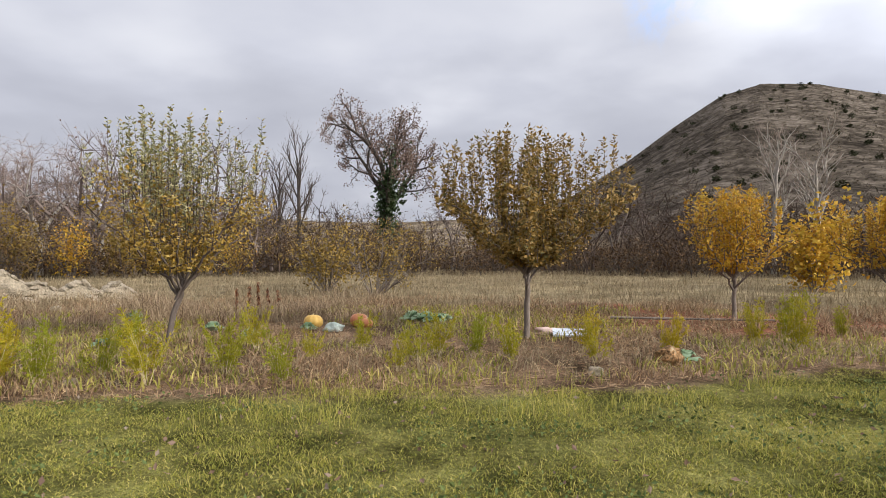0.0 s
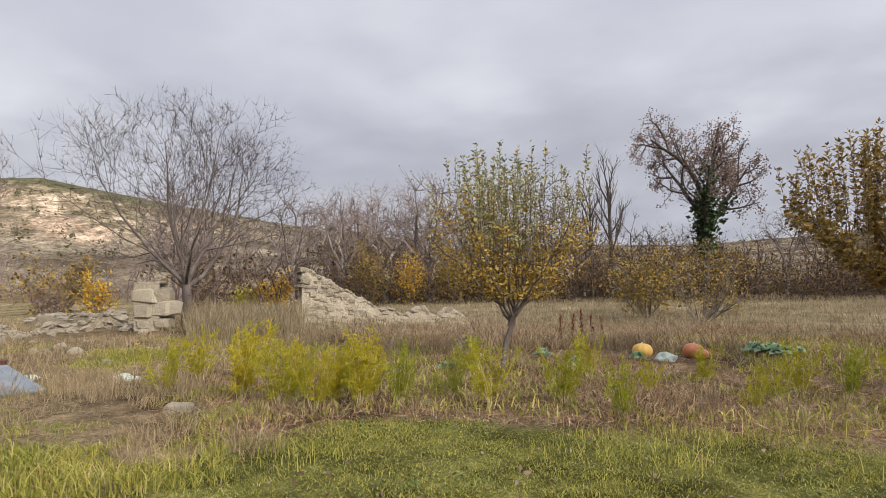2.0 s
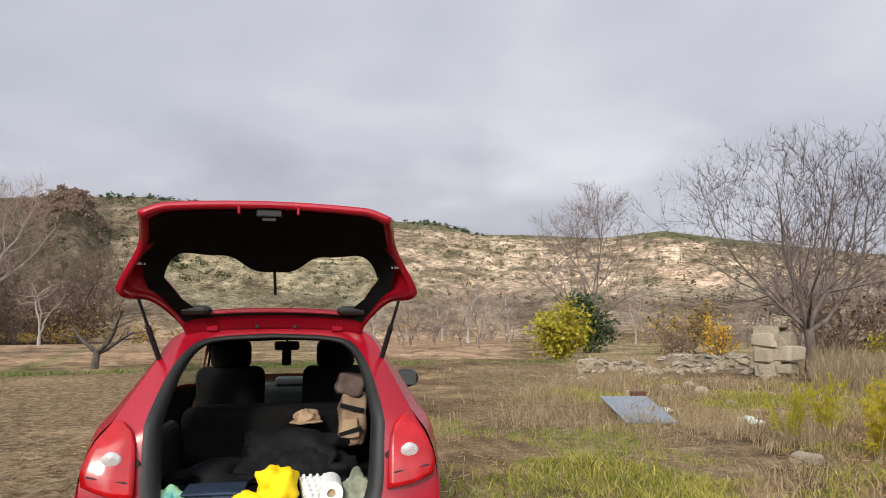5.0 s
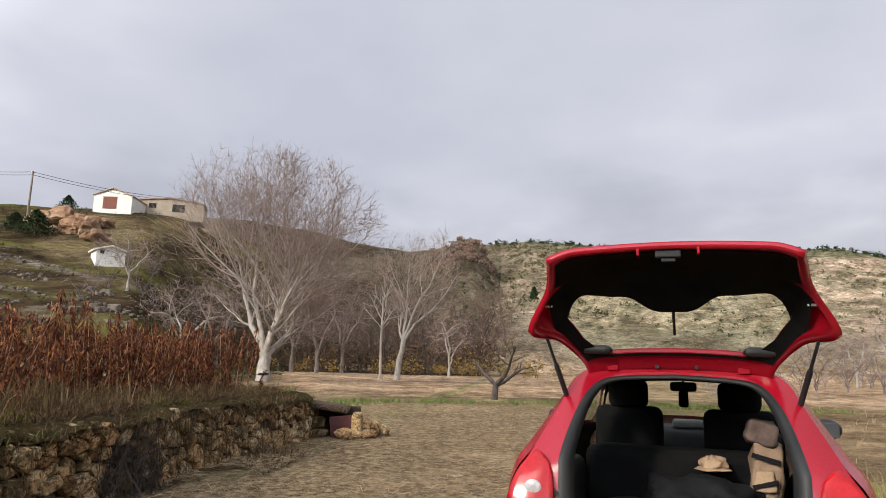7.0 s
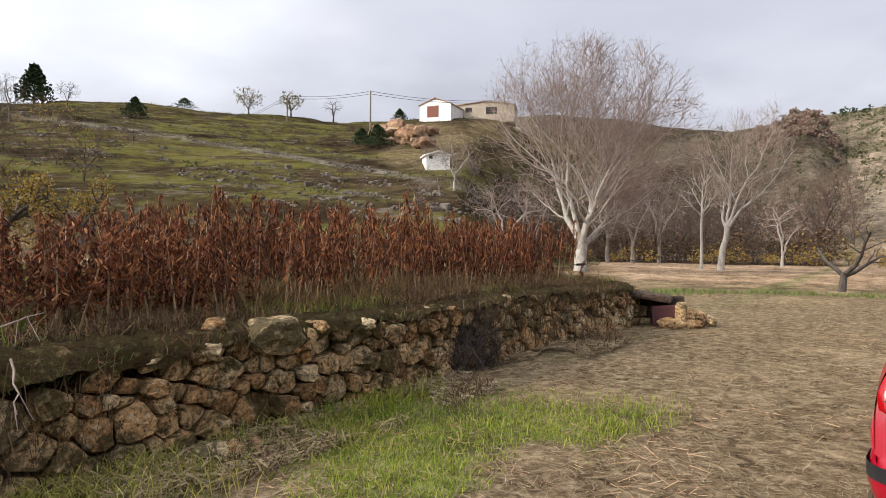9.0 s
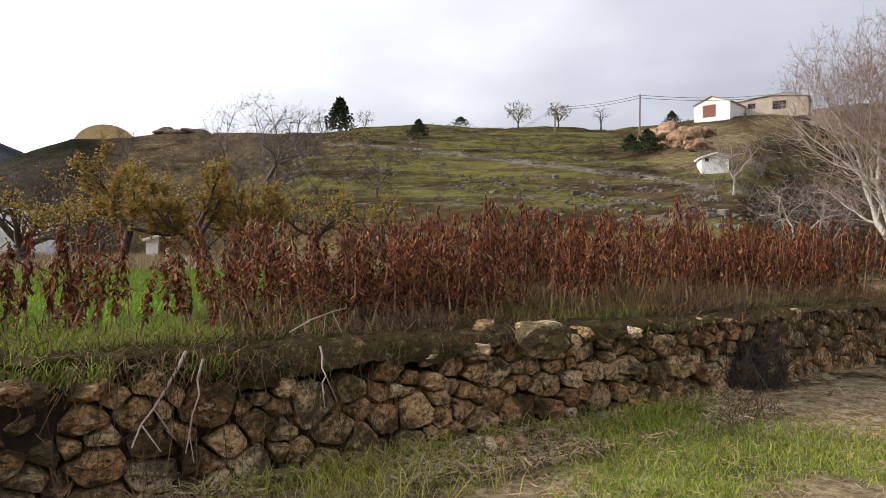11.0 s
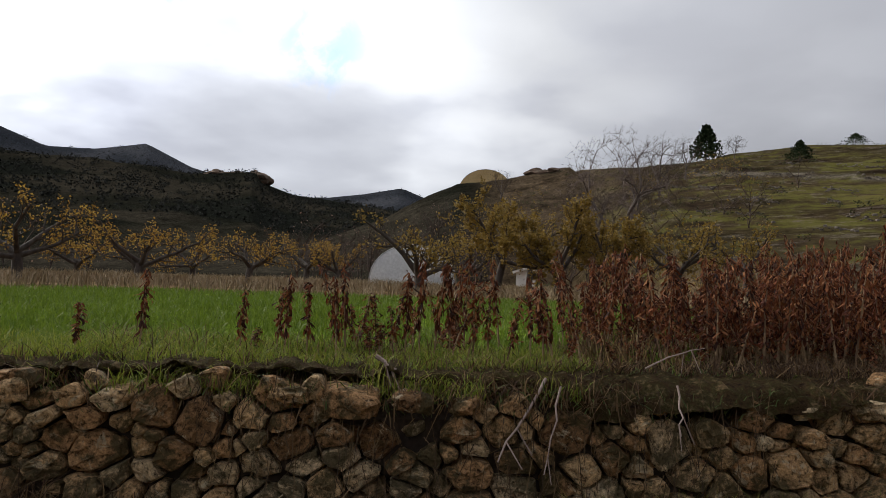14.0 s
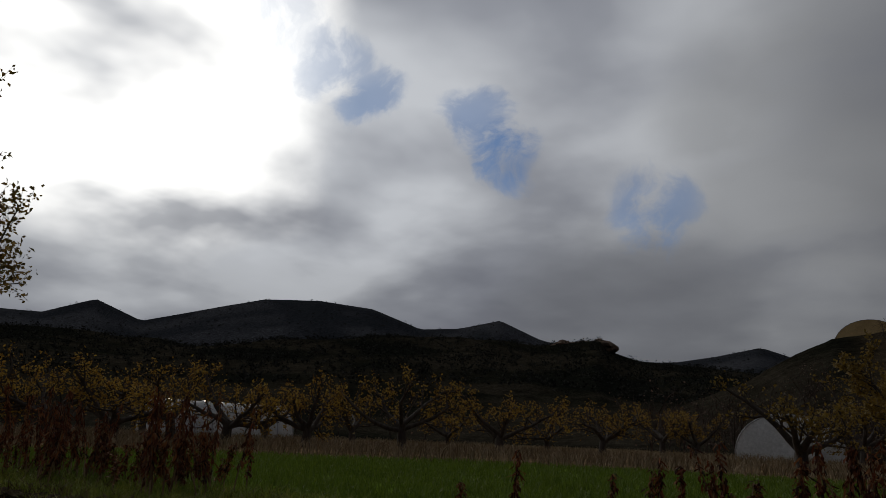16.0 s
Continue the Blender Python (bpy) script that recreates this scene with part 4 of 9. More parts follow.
def apple_tree(yaw, d, seed, height, width, trunk, shoots, leaf, label, lean=(0, 0, 1), leafcount=2600, leafsize=0.045, bark="bark_mid", tip=None, step=0.030):
    rng = np.random.default_rng(seed)
    segs, lines = goblet(rng, height, width, trunk, lean, shoots)
    pts = np.concatenate([along(rng, segs[2], int(leafcount * .6), 0.06), along(rng, segs[1], int(leafcount * .25), 0.07), along(rng, segs[3], int(leafcount * .15), 0.02)])
    pts = pts[pts[:, 2] > trunk + .12]
    ob = plant("apple_tree", yaw, d, label, "tree", segs, M[bark], leaves(rng, pts, leafsize, up=0.0), M[leaf], 0.0, group="apple trees of the garden")
    v, f = spray(rng, lines, step, leafsize)
    solid("shoot_foliage", v, f, M[tip or leaf], ob, "leaves along the upright shoots")
    return ob


apple_tree(21.9, 11.3, 3, 3.75, 3.1, 1.05, 84, "leaf_apple_a", "pruned apple tree with pale yellowing leaves on upright shoots", (0.20, 0.08, 1), 6200, 0.040, tip="leaf_apple_tip")
apple_tree(-7.7, 11.2, 5, 3.5, 3.55, 1.15, 125, "leaf_apple_b", "pruned apple tree with bronze green leaves on upright shoots", (0.0, 0, 1), 13500, 0.042, bark="bark_grey", step=0.025)
apple_tree(-23.9, 15.3, 8, 2.85, 2.25, 0.95, 90, "leaf_gold", "small fruit tree with bright golden leaves beside the bed", (0, 0, 1), 3400, 0.048, bark="bark_grey")
apple_tree(-34.2, 19.5, 9, 2.8, 2.7, 0.95, 90, "leaf_gold", "small fruit tree with golden orange leaves on grass", (0, 0, 1), 2400, 0.056)


def dome(rng, height, spread, tips, rad, low=0.24, fork=0.16, lean=(0, 0, 1), forks=(3, 4, 5, 4)):
    """A tree whose limbs fork again and again to fill an uneven dome. Returns segments by level."""
    d = rng.normal(size=(tips, 3))
    d /= np.linalg.norm(d, axis=1, keepdims=True)
    lump = np.array([noise.noise(Vector(q * 1.9) + Vector((height, spread, rad * 50))) for q in d])
    k = rng.uniform(0, 1, (tips, 1)) ** 0.34 * (0.93 + 0.26 * lump[:, None])
    mid = height * (low + 1) / 2
    pts = d * k * np.array([spread / 2, spread / 2, height * (1 - low) / 2]) * 1.04 + np.array([lean[0] * mid, lean[1] * mid, mid])
    pts[:, 2] += 0.12 * height * np.hypot(pts[:, 0], pts[:, 1]) / spread * 0.5
    segs = [[] for _ in range(len(forks) + 2)]

    def limb(level, p, d, q, r0, r1, joints):
        """A bent branch from p to q that starts along d."""
        length = np.linalg.norm(q - p)
        c = p + d * length * 0.36
        out, last = [p], p
        for j in range(1, joints + 1):
            t = j / joints
            x = p * (1 - t) ** 2 + c * 2 * t * (1 - t) + q * t * t + rng.normal(size=3) * length * 0.024 * (j < joints)
            segs[level].append((last, x, r0 + (r1 - r0) * (j - 1) / joints, r0 + (r1 - r0) * t))
            out.append(x)
            last = x
        e = out[-1] - out[-2]
        return out, e / (np.linalg.norm(e) + 1e-9)

    def split(p, d, group, level, r):
        if level > len(forks) or len(group) <= 3:
            for q in group:
                m = (p + q) / 2 + rng.normal(size=3) * np.linalg.norm(q - p) * 0.12
                segs[-1].append((p, q, min(r, 0.010 + 0.0010 * height), 0.0))
                for _ in range(1):
                    a = p + (q - p) * rng.uniform(0.25, 0.9)
                    segs[-1].append((a, a + (q - a) * 0.5 + rng.normal(size=3) * 0.011 * height, 0.006 + 0.0006 * height, 0.0))
            return
        n = forks[level - 1]
        c = group[rng.choice(len(group), n, replace=False)]
        for _ in range(4):
            own = np.argmin(((group[:, None] - c[None]) ** 2).sum(2), 1)
            c = np.array([group[own == i].mean(0) if np.any(own == i) else c[i] for i in range(n)])
        for i in range(n):
            g = group[own == i]
            if not len(g):
                continue
            q = p + (c[i] - p) * (0.80 if level == 1 else 0.72)
            r1 = max(r * (len(g) / len(group)) ** 0.38, 0.008)
            out, e = limb(level, p, d, q, r1, r1 * 0.72, 5 if level == 1 else 3 if level < 4 else 2)
            half = len(g) // 5
            if level >= 2 and half > 2:
                for q2 in g[:half]:
                    b = out[1 + rng.integers(0, len(out) - 1)]
                    segs[-1].append((b, b + (q2 - b) * 0.6, min(r1 * .5, 0.007 + 0.0006 * height), 0.0))
            split(out[-1], e, g, level + 1, r1 * 0.72)

    up = np.array([lean[0], lean[1], 1.0])
    top = up * height * fork
    out, e = limb(0, np.zeros(3), np.array([0, 0, 1.0]), top, rad, rad * 0.78, 4)
    split(out[-1], e * 0.8 + np.array([0, 0, 0.2]), pts, 1, rad * 0.78)
    return segs


def open_crown(rng, height, spread, rad, low=0.24, fork=0.16, lean=(0, 0, 1), limbs=5, ranks=(9, 7, 5, 3), rise=0.10, tilt=(14, 52)):
    """A tree with straight rising limbs, each with side branches in ranks, all ending on a dome. Returns segments by level."""
    semi = np.array([spread / 2, spread / 2, height * (1 - low) / 2])
    mid = np.array([lean[0] * height * 0.6, lean[1] * height * 0.6, height * (1 + low) / 2])
    segs = [[] for _ in range(len(ranks) + 2)]

    def unit(q):
        return q / (np.linalg.norm(q) + 1e-9)

    def reach(p, d):
        """How far the crown's outline lies from p along d."""
        a, b = (p - mid) / semi, d / semi
        h, n = a @ b, b @ b
        e = h * h - n * (a @ a - 1)
        uneven = 0.92 + 0.34 * noise.noise(Vector(unit(p + d * height * 0.3 - mid)) * 2.2 + Vector((height, spread, rad)))
        return max((-h + math.sqrt(e)) / n if e > 0 else 0.0, 0.0) * uneven

    def branch(p, d, level, length, r):
        n = ranks[level - 1] if level <= len(ranks) else 2
        last = len(ranks) < level
        step, turn = length / n, rng.uniform(0, 2 * math.pi)
        for j in range(n):
            d = unit(d + rng.normal(size=3) * (0.13 if level < 3 else 0.20) + np.array([0, 0, rise]))
            q = p + d * step
            ra, rb = r * (1 - 0.86 * (j / n) ** 0.75), r * (1 - 0.86 * ((j + 1) / n) ** 0.75)
            segs[level].append((p, q, ra, 0.0 if last and j == n - 1 else rb))
            p = q
            if last or (level == 1 and j < 1):
                continue
            for fresh in range(2 if j == n - 1 or level > 2 else 1 + (rng.random() < 0.45)):
                turn += 2.4 + rng.normal() * 0.4
                u = unit(np.cross(d, np.array([0.31, 0.42, 0.85])))
                w = np.cross(d, u)
                open_by = math.radians(rng.uniform(28, 66))
                e = unit(d * math.cos(open_by) + (u * math.cos(turn) + w * math.sin(turn)) * math.sin(open_by) + np.array([0, 0, 0.08 if level < 2 else 0.24]))
                own = (length * (1 - (j + 1) / n) + length * 0.42) * rng.uniform(0.5, 0.85)
                own = min(own, reach(p, e) * rng.uniform(0.75, 1.05))
                if own > 0.03 * height:
                    branch(p, e, level + 1, own, max(rb * rng.uniform(0.42, 0.62), 0.0011 * height))

    top = np.array([lean[0], lean[1], 1.0]) * height * fork
    p = np.zeros(3)
    for j in range(4):
        q = top * (j + 1) / 4 + np.append(rng.normal(size=2) * rad * 0.15, 0) * (j < 3)
        segs[0].append((p, q, rad * (1.12 if j == 0 else 1 - 0.05 * j), rad * (0.95 - 0.05 * j)))
        p = q
    for i in range(limbs):
        a = 2 * math.pi * (i + rng.uniform(-0.25, 0.25)) / limbs
        t = math.radians(tilt[0] + (tilt[1] - tilt[0]) * ((i * 0.618) % 1))
        d = unit(np.array([math.cos(a) * math.sin(t) + lean[0], math.sin(a) * math.sin(t) + lean[1], math.cos(t)]))
        branch(p - np.array([0, 0, rad * 0.6 * (i % 2)]), d, 1, reach(p, d) * rng.uniform(0.76, 0.86), rad * rng.uniform(0.42, 0.60))
    return segs


def bare_tree(yaw, d, seed, height, spread, label, bark="bark_grey", group="", levels=None, name="bare_tree", leaf=None, leafcount=0, leafsize=0.1, z=None, lean=(0, 0, 1), thick=3, radius=None, crown_label="", tips=None, low=0.24, fork=0.16, forks=(3, 4, 5, 4), twig=None, rising=None):
    rng = np.random.default_rng(seed)
    rad = radius or height * 0.026
    if rising:
        segs = open_crown(rng, height, spread, rad, low, fork, (lean[0], lean[1], 1), **rising)
    elif levels is None:
        n = tips or int(min(max(50000 / d, 400), 1100))
        segs = dome(rng, height, spread, n, rad, low, fork, (lean[0], lean[1], 1), forks)
    else:
        segs = fitted(grow(rng, levels, lean=lean), height, spread)
    crown = leaves(rng, along(rng, segs[-1], leafcount, leafsize * 0.5), leafsize) if leafcount else None
    return plant(name, yaw, d, label, "tree", segs, M[bark], crown, M[leaf] if leaf else None, 0.0, group=group, z=z, thick=thick, crown_label=crown_label, twig=M[twig] if twig else None)


# the wide bare walnut by the ruined gate post, and others on the far side of the garden walls
bare_tree(47.0, 21.5, 16, 7.2, 10.2, "wide bare walnut tree beside a stone gate post", "bark_mid", radius=0.15, low=0.20, fork=0.18, twig="twig_dark", rising=dict(limbs=7, ranks=(7, 5, 3), rise=0.07, tilt=(8, 84)))
bare_tree(63.0, 46, 12, 11.6, 10.0, "tall bare tree with a dark ivy-grown foot", "bark_grey", radius=0.22, rising=dict(limbs=6, ranks=(8, 6, 4), rise=0.05, tilt=(8, 76)))
bare_tree(121.6, 40, 17, 14.3, 15.0, "large bare walnut tree with whitish forked trunk", "bark_pale", radius=0.40, fork=0.12, low=0.10, rising=dict(limbs=6, ranks=(9, 7, 4), rise=0.06, tilt=(6, 74)))
bare_tree(110.7, 51, 14, 12.8, 8.0, "slender bare tree with pale leaning trunk", "bark_pale", radius=0.24, lean=(-0.05, 0.12, 1), low=0.30, fork=0.24, rising=dict(limbs=4, ranks=(8, 6, 4), rise=0.06, tilt=(5, 50)))

# ---- the red hatchback with its tailgate up ----
M["car_red"] = material("car_red", [(0.25, 0.003, 0.012), (0.31, 0.004, 0.016)], 2.0, 0.22, 0.0, 90, vary=0.06, coat=0.0, spec=0.5)
M["black_plastic"] = material("black_plastic", [(0.012, 0.012, 0.013), (0.022, 0.022, 0.023)], 6, 0.55, 0.15, 300, vary=0.2, bump_far=0.002)
M["black_felt"] = material("black_felt", [(0.004, 0.004, 0.005), (0.010, 0.010, 0.010)], 6, 0.95, 0.3, 200, vary=0.4, spec=0.1, bump_far=0.004)
M["grey_lining"] = material("grey_lining", [(0.10, 0.10, 0.10), (0.15, 0.15, 0.145)], 5, 0.9, 0.2, 160, vary=0.2, bump_far=0.003)
M["pale_trim"] = material("pale_trim", [(0.42, 0.42, 0.40), (0.5, 0.5, 0.48)], 5, 0.6, 0.1, 120, vary=0.1, bump_far=0.002)
M["rubber"] = material("rubber", [(0.014, 0.014, 0.014), (0.026, 0.025, 0.024)], 8, 0.8, 0.3, 120, bump_far=0.003)
M["lamp_red"] = material("lamp_red", [(0.26, 0.003, 0.005), (0.40, 0.006, 0.009)], 10, 0.10, 0.0, 60, vary=0.2, coat=0.0, spec=0.35)
M["lamp_clear"] = material("lamp_clear", [(0.30, 0.27, 0.27), (0.52, 0.49, 0.49)], 30, 0.15, 0.3, 90, vary=0.3, coat=0.6, spec=0.6, bump_far=0.003)
M["steel"] = material("steel", [(0.35, 0.35, 0.36), (0.5, 0.5, 0.51)], 6, 0.35, 0.0, 80, metal=0.9)
M["mirror_dark"] = material("mirror_dark", [(0.10, 0.11, 0.12), (0.14, 0.15, 0.16)], 4, 0.06, 0, 40, vary=0.05, metal=0.6)
M["car_glass"] = glass("car_glass", (0.80, 0.86, 0.78), 0.01)


def spline(ctrl, per):
    """Catmull-Rom through rows of points, along axis 0."""
    c = np.asarray(ctrl, float)
    c = np.concatenate([[2 * c[0] - c[1]], c, [2 * c[-1] - c[-2]]])
    rows = []
    n = len(c) - 3
    for i in range(n):
        for k in range(per):
            t = k / per
            a, b, d, e = c[i], c[i + 1], c[i + 2], c[i + 3]
            rows.append(0.5 * (2 * b + (d - a) * t + (2 * a - 5 * b + 4 * d - e) * t * t + (3 * b - a - 3 * d + e) * t ** 3))
    rows.append(c[-2])
    return np.array(rows)


def sheet(grid, keep=None):
    """Quads over a grid of points (rows, columns, 3); keep(i, j) chooses faces."""
    n, m = grid.shape[:2]
    i, j = np.meshgrid(np.arange(n - 1), np.arange(m - 1), indexing="ij")
    k = i * m + j
    q = np.stack([k, k + 1, k + m + 1, k + m], -1)
    if keep is not None:
        q = q[keep]
    return grid.reshape(-1, 3), q.reshape(-1, 4)


def mirrored(grid):
    """Joins a half (x >= 0, ending on the middle) and its mirror image along the columns."""
    other = grid[:, ::-1] * np.array([-1, 1, 1])
    return np.concatenate([grid, other[:, 1:]], 1)


def thicken(ob, by, offset=-1.0):
    mod = ob.modifiers.new("thickness", "SOLIDIFY")
    mod.thickness, mod.offset = by, offset
    return ob


def lump(name, size, seed, mat, parent, at, turn=0.0, rough=0.5, detail=4, label=""):
    """A crumpled heap of cloth."""
    bm = bmesh.new()
    bmesh.ops.create_icosphere(bm, subdivisions=detail, radius=1.0)
    off = Vector((seed * 7.3, seed * 1.9, seed * 4.1))
    for v in bm.verts:
        c = v.co.copy()
        k = 1 + rough * (noise.noise(c * 1.4 + off) * 0.9 + abs(noise.noise(c * 3.6 + off)) * 0.5 - 0.1)
        fold = 0.09 * rough * math.sin(8 * noise.noise(c * 1.1 + off) + 5 * c.x)
        c = c * (k + fold)
        v.co = Vector((c.x * size[0], c.y * size[1], max(c.z, -0.35) * size[2] + 0.35 * size[2]))
    ob = part(name, bm, mat, parent, label, True)
    ob.matrix_local = pose(*at, 0, 0, turn)
    return ob


def build_car():
    yaw, d, nose = 88.5, 3.30, 86.3
    x, y = place(yaw, d)
    base = pose(x, y, gz(x, y) - 0.01, 0, 0, nose)
    car = thing("car", base, "red hatchback parked on mown straw with its tailgate open", "car")
    rings = []
    rings.append([(.74, .06, .28), (.79, .05, .58), (.80, .08, .80), (.765, .14, .95), (.695, .25, 1.06), (.585, .42, 1.28), (.51, .55, 1.42), (.36, .60, 1.47), (0, .62, 1.485)])
    rings.append([(.82, .35, .28), (.855, .35, .55), (.85, .38, .80), (.825, .42, .97), (.765, .52, 1.07), (.635, .66, 1.28), (.54, .75, 1.425), (.375, .78, 1.475), (0, .80, 1.492)])
    rings.append([(.83, 1.1, .26), (.86, 1.1, .55), (.855, 1.1, .82), (.835, 1.1, .96), (.78, 1.12, 1.04), (.655, 1.15, 1.27), (.56, 1.18, 1.43), (.385, 1.2, 1.48), (0, 1.2, 1.497)])
    rings.append([(.83, 1.8, .26), (.86, 1.8, .55), (.855, 1.8, .82), (.835, 1.8, .95), (.78, 1.8, 1.02), (.665, 1.78, 1.26), (.575, 1.75, 1.43), (.39, 1.72, 1.485), (0, 1.7, 1.50)])
    rings.append([(.83, 2.7, .26), (.86, 2.7, .55), (.855, 2.7, .80), (.83, 2.7, .92), (.765, 2.68, .99), (.67, 2.5, 1.16), (.59, 2.25, 1.36), (.40, 2.15, 1.44), (0, 2.1, 1.465)])
    rings.append([(.82, 3.0, .26), (.85, 3.0, .55), (.845, 3.0, .80), (.81, 3.0, .90), (.74, 3.0, .955), (.69, 3.0, .965), (.60, 3.0, .98), (.40, 3.02, .995), (0, 3.04, 1.0)])
    rings.append([(.80, 3.5, .26), (.84, 3.5, .55), (.83, 3.5, .76), (.78, 3.5, .83), (.70, 3.5, .87), (.62, 3.5, .89), (.5, 3.52, .905), (.3, 3.54, .92), (0, 3.56, .93)])
    rings.append([(.62, 3.92, .26), (.66, 3.95, .50), (.62, 3.93, .66), (.58, 3.9, .70), (.5, 3.9, .73), (.42, 3.92, .75), (.32, 3.94, .76), (.2, 3.96, .77), (0, 3.98, .78)])
    per = 5
    g = spline(np.swapaxes(spline(np.swapaxes(np.array(rings), 0, 1), per), 0, 1), per)
    grid = mirrored(g)
    n, m = grid.shape[:2]
    i, j = np.meshgrid((np.arange(n - 1) + 0.5) / per, (np.arange(m - 1) + 0.5) / per, indexing="ij")
    jj = np.minimum(j, 16 - j)
    side = (jj > 4.2) & (jj < 5.8) & (((i > 1.1) & (i < 1.9)) | ((i > 2.1) & (i < 2.95)) | ((i > 3.05) & (i < 4.0)))
    screen = (jj > 5.0) & (i > 4.15) & (i < 4.9)
    body = solid("body", *sheet(grid, ~(side | screen)), M["car_red"], car, "glossy red body shell", smooth=True)
    inner = grid * np.array([0.955, 1, 1]) + np.array([0, 0, -0.02])
    keep = ~(side | screen) & (i < 4.9) & (i > 0.1)
    solid("lining", *sheet(inner, keep), M["black_felt"], car, "black cabin lining", smooth=True)
    solid("side_window", *sheet(grid * np.array([0.993, 1, 1]), side & (j < 8)), M["car_glass"], car, "clear side glass", smooth=True)
    solid("side_window", *sheet(grid * np.array([0.993, 1, 1]), side & (j > 8)), M["car_glass"], car, "clear side glass", smooth=True)
    solid("windscreen", *sheet(grid, screen), M["car_glass"], car, "clear windscreen", smooth=True)
    for c in car.children:
        if c.name.startswith(("side_window", "windscreen")):
            c.visible_shadow = False
    # the opening: rubber seal, then the red rear face out to the corners
    ap = np.array([(0, .07, .63), (.38, .07, .635), (.465, .09, .69), (.49, .15, .95), (.488, .19, 1.05), (.45, .37, 1.24), (.385, .50, 1.355), (.27, .54, 1.395), (0, .55, 1.41)])
    lip = np.array([(0, .03, .60), (.40, .03, .60), (.525, .05, .65), (.55, .12, .95), (.545, .17, 1.06), (.49, .37, 1.265), (.41, .52, 1.385), (.28, .56, 1.42), (0, .58, 1.435)])
    out = np.array([(0, .01, .58), (.50, .015, .58), (.79, .05, .58), (.785, .11, .87), (.695, .25, 1.06), (.585, .42, 1.28), (.51, .55, 1.42), (.36, .60, 1.47), (0, .62, 1.485)])
    deep = ap + np.array([0, .09, 0])
    s_ap, s_lip, s_out, s_deep = (spline(q, per) for q in (ap, lip, out, deep))
    seal = mirrored(np.array([s_deep, s_ap, (s_ap + s_lip) / 2 - np.array([0, .022, 0]), s_lip]))
    solid("door_seal", *sheet(seal), M["black_plastic"], car, "black rubber door seal", smooth=True)
    solid("rear_panel", *sheet(mirrored(np.array([s_lip, s_lip * 0.5 + s_out * 0.5 - np.array([0, .012, 0]), s_out]))), M["car_red"], car, smooth=True)
    # bumper
    plan = spline([(0, -.06, 0), (.45, -.05, 0), (.70, .0, 0), (.82, .12, 0), (.862, .36, 0)], 6)
    prof = [(.60, .985, .03), (.575, 1.0, 0), (.46, 1.012, -.012), (.40, 1.0, 0), (.26, .96, .04)]
    bump = np.array([plan * np.array([k, 1, 0]) + np.array([0, dy, z]) for z, k, dy in prof])[:, ::-1]
    ob = solid("bumper", *sheet(mirrored(bump)), M["car_red"], car, "red rear bumper", smooth=True)
    thicken(ob, 0.02)
    band_row = np.array([plan * np.array([1.018, 1, 0]) + np.array([0, -.014, z]) for z in (.54, .52, .495, .475)])[:, ::-1]
    solid("bumper_strip", *sheet(mirrored(band_row)), M["black_plastic"], car, "black rubbing strip", smooth=True)
    bm = box(bmesh.new(), (0, .02, .615), (1.02, .10, .03), 0.01)
    part("load_sill", bm, M["black_plastic"], car, "black plastic loading sill")
    # tail lamps
    for sgn in (-1, 1):
        inn = spline([(.60, .15, 1.0), (.575, .115, .93), (.562, .08, .81), (.56, .05, .715)], 4)
        mid = spline([(.632, .165, 1.035), (.655, .115, .94), (.672, .07, .82), (.67, .048, .735)], 4)
        outer = spline([(.668, .20, 1.045), (.745, .13, .955), (.785, .085, .845), (.775, .068, .775)], 4)
        lg = spline(np.array([inn, mid, outer]), 4) + np.array([0, -.018, 0])
        lg = lg * np.array([sgn, 1, 1])
        lamp = solid("tail_lamp", *sheet(lg if sgn < 0 else lg[::-1]), M["lamp_red"], car, "red tail lamp", smooth=True)
        thicken(lamp, 0.02, 0.0)
        at = Vector(lg[4, 6])
        part("reversing_light", ball(bmesh.new(), at + Vector((0, -.004, .0)), (.044, .016, .040), 3), M["lamp_clear"], lamp, "clear reversing light", True)
        part("lamp_divider", rod(bmesh.new(), Vector(lg[1, 9]) + Vector((0, -.012, 0)), Vector(lg[7, 9]) + Vector((0, -.012, 0)), .004, n=6), M["black_plastic"], lamp)
        bm = rod(bmesh.new(), (sgn * .565, .095, .86), (sgn * .565, .08, .86), .016, n=12)
        part("bump_stop", bm, M["black_plastic"], car)
    # tailgate, shaped shut and then swung up about its hinge
    prof = spline([(.60, 1.487), (.50, 1.40), (.34, 1.22), (.20, 1.07), (.12, .95), (.06, .80), (.04, .66)], 6)
    wide = spline([(.46, .02), (.50, .03), (.60, .09), (.715, .20), (.60, .08), (.56, .05), (.535, .03)], 6)
    us = np.concatenate([np.linspace(-1, -.8, 5), np.linspace(-.74, .74, 25), np.linspace(.8, 1, 5)])
    gg = np.zeros((len(prof), len(us), 3))
    for a, (p, w) in enumerate(zip(prof, wide)):
        for b, u in enumerate(us):
            wrap = max(0, (abs(u) - .78) / .22) ** 1.6
            gg[a, b] = (u * w[0], p[0] + w[1] * wrap + .03 * u * u, p[1] - .02 * u * u)
    swing = Matrix.Translation((0, .60, 1.475)) @ Matrix.Rotation(radians(-88.5), 4, "X") @ Matrix.Translation((0, -.60, -1.475))
    gate = solid("tailgate", *sheet(gg, None), M["car_red"], car, "open red tailgate", smooth=True)
    vv, uu = np.meshgrid((np.arange(len(prof) - 1) + .5) / (len(prof) - 1), (us[1:] + us[:-1]) / 2, indexing="ij")
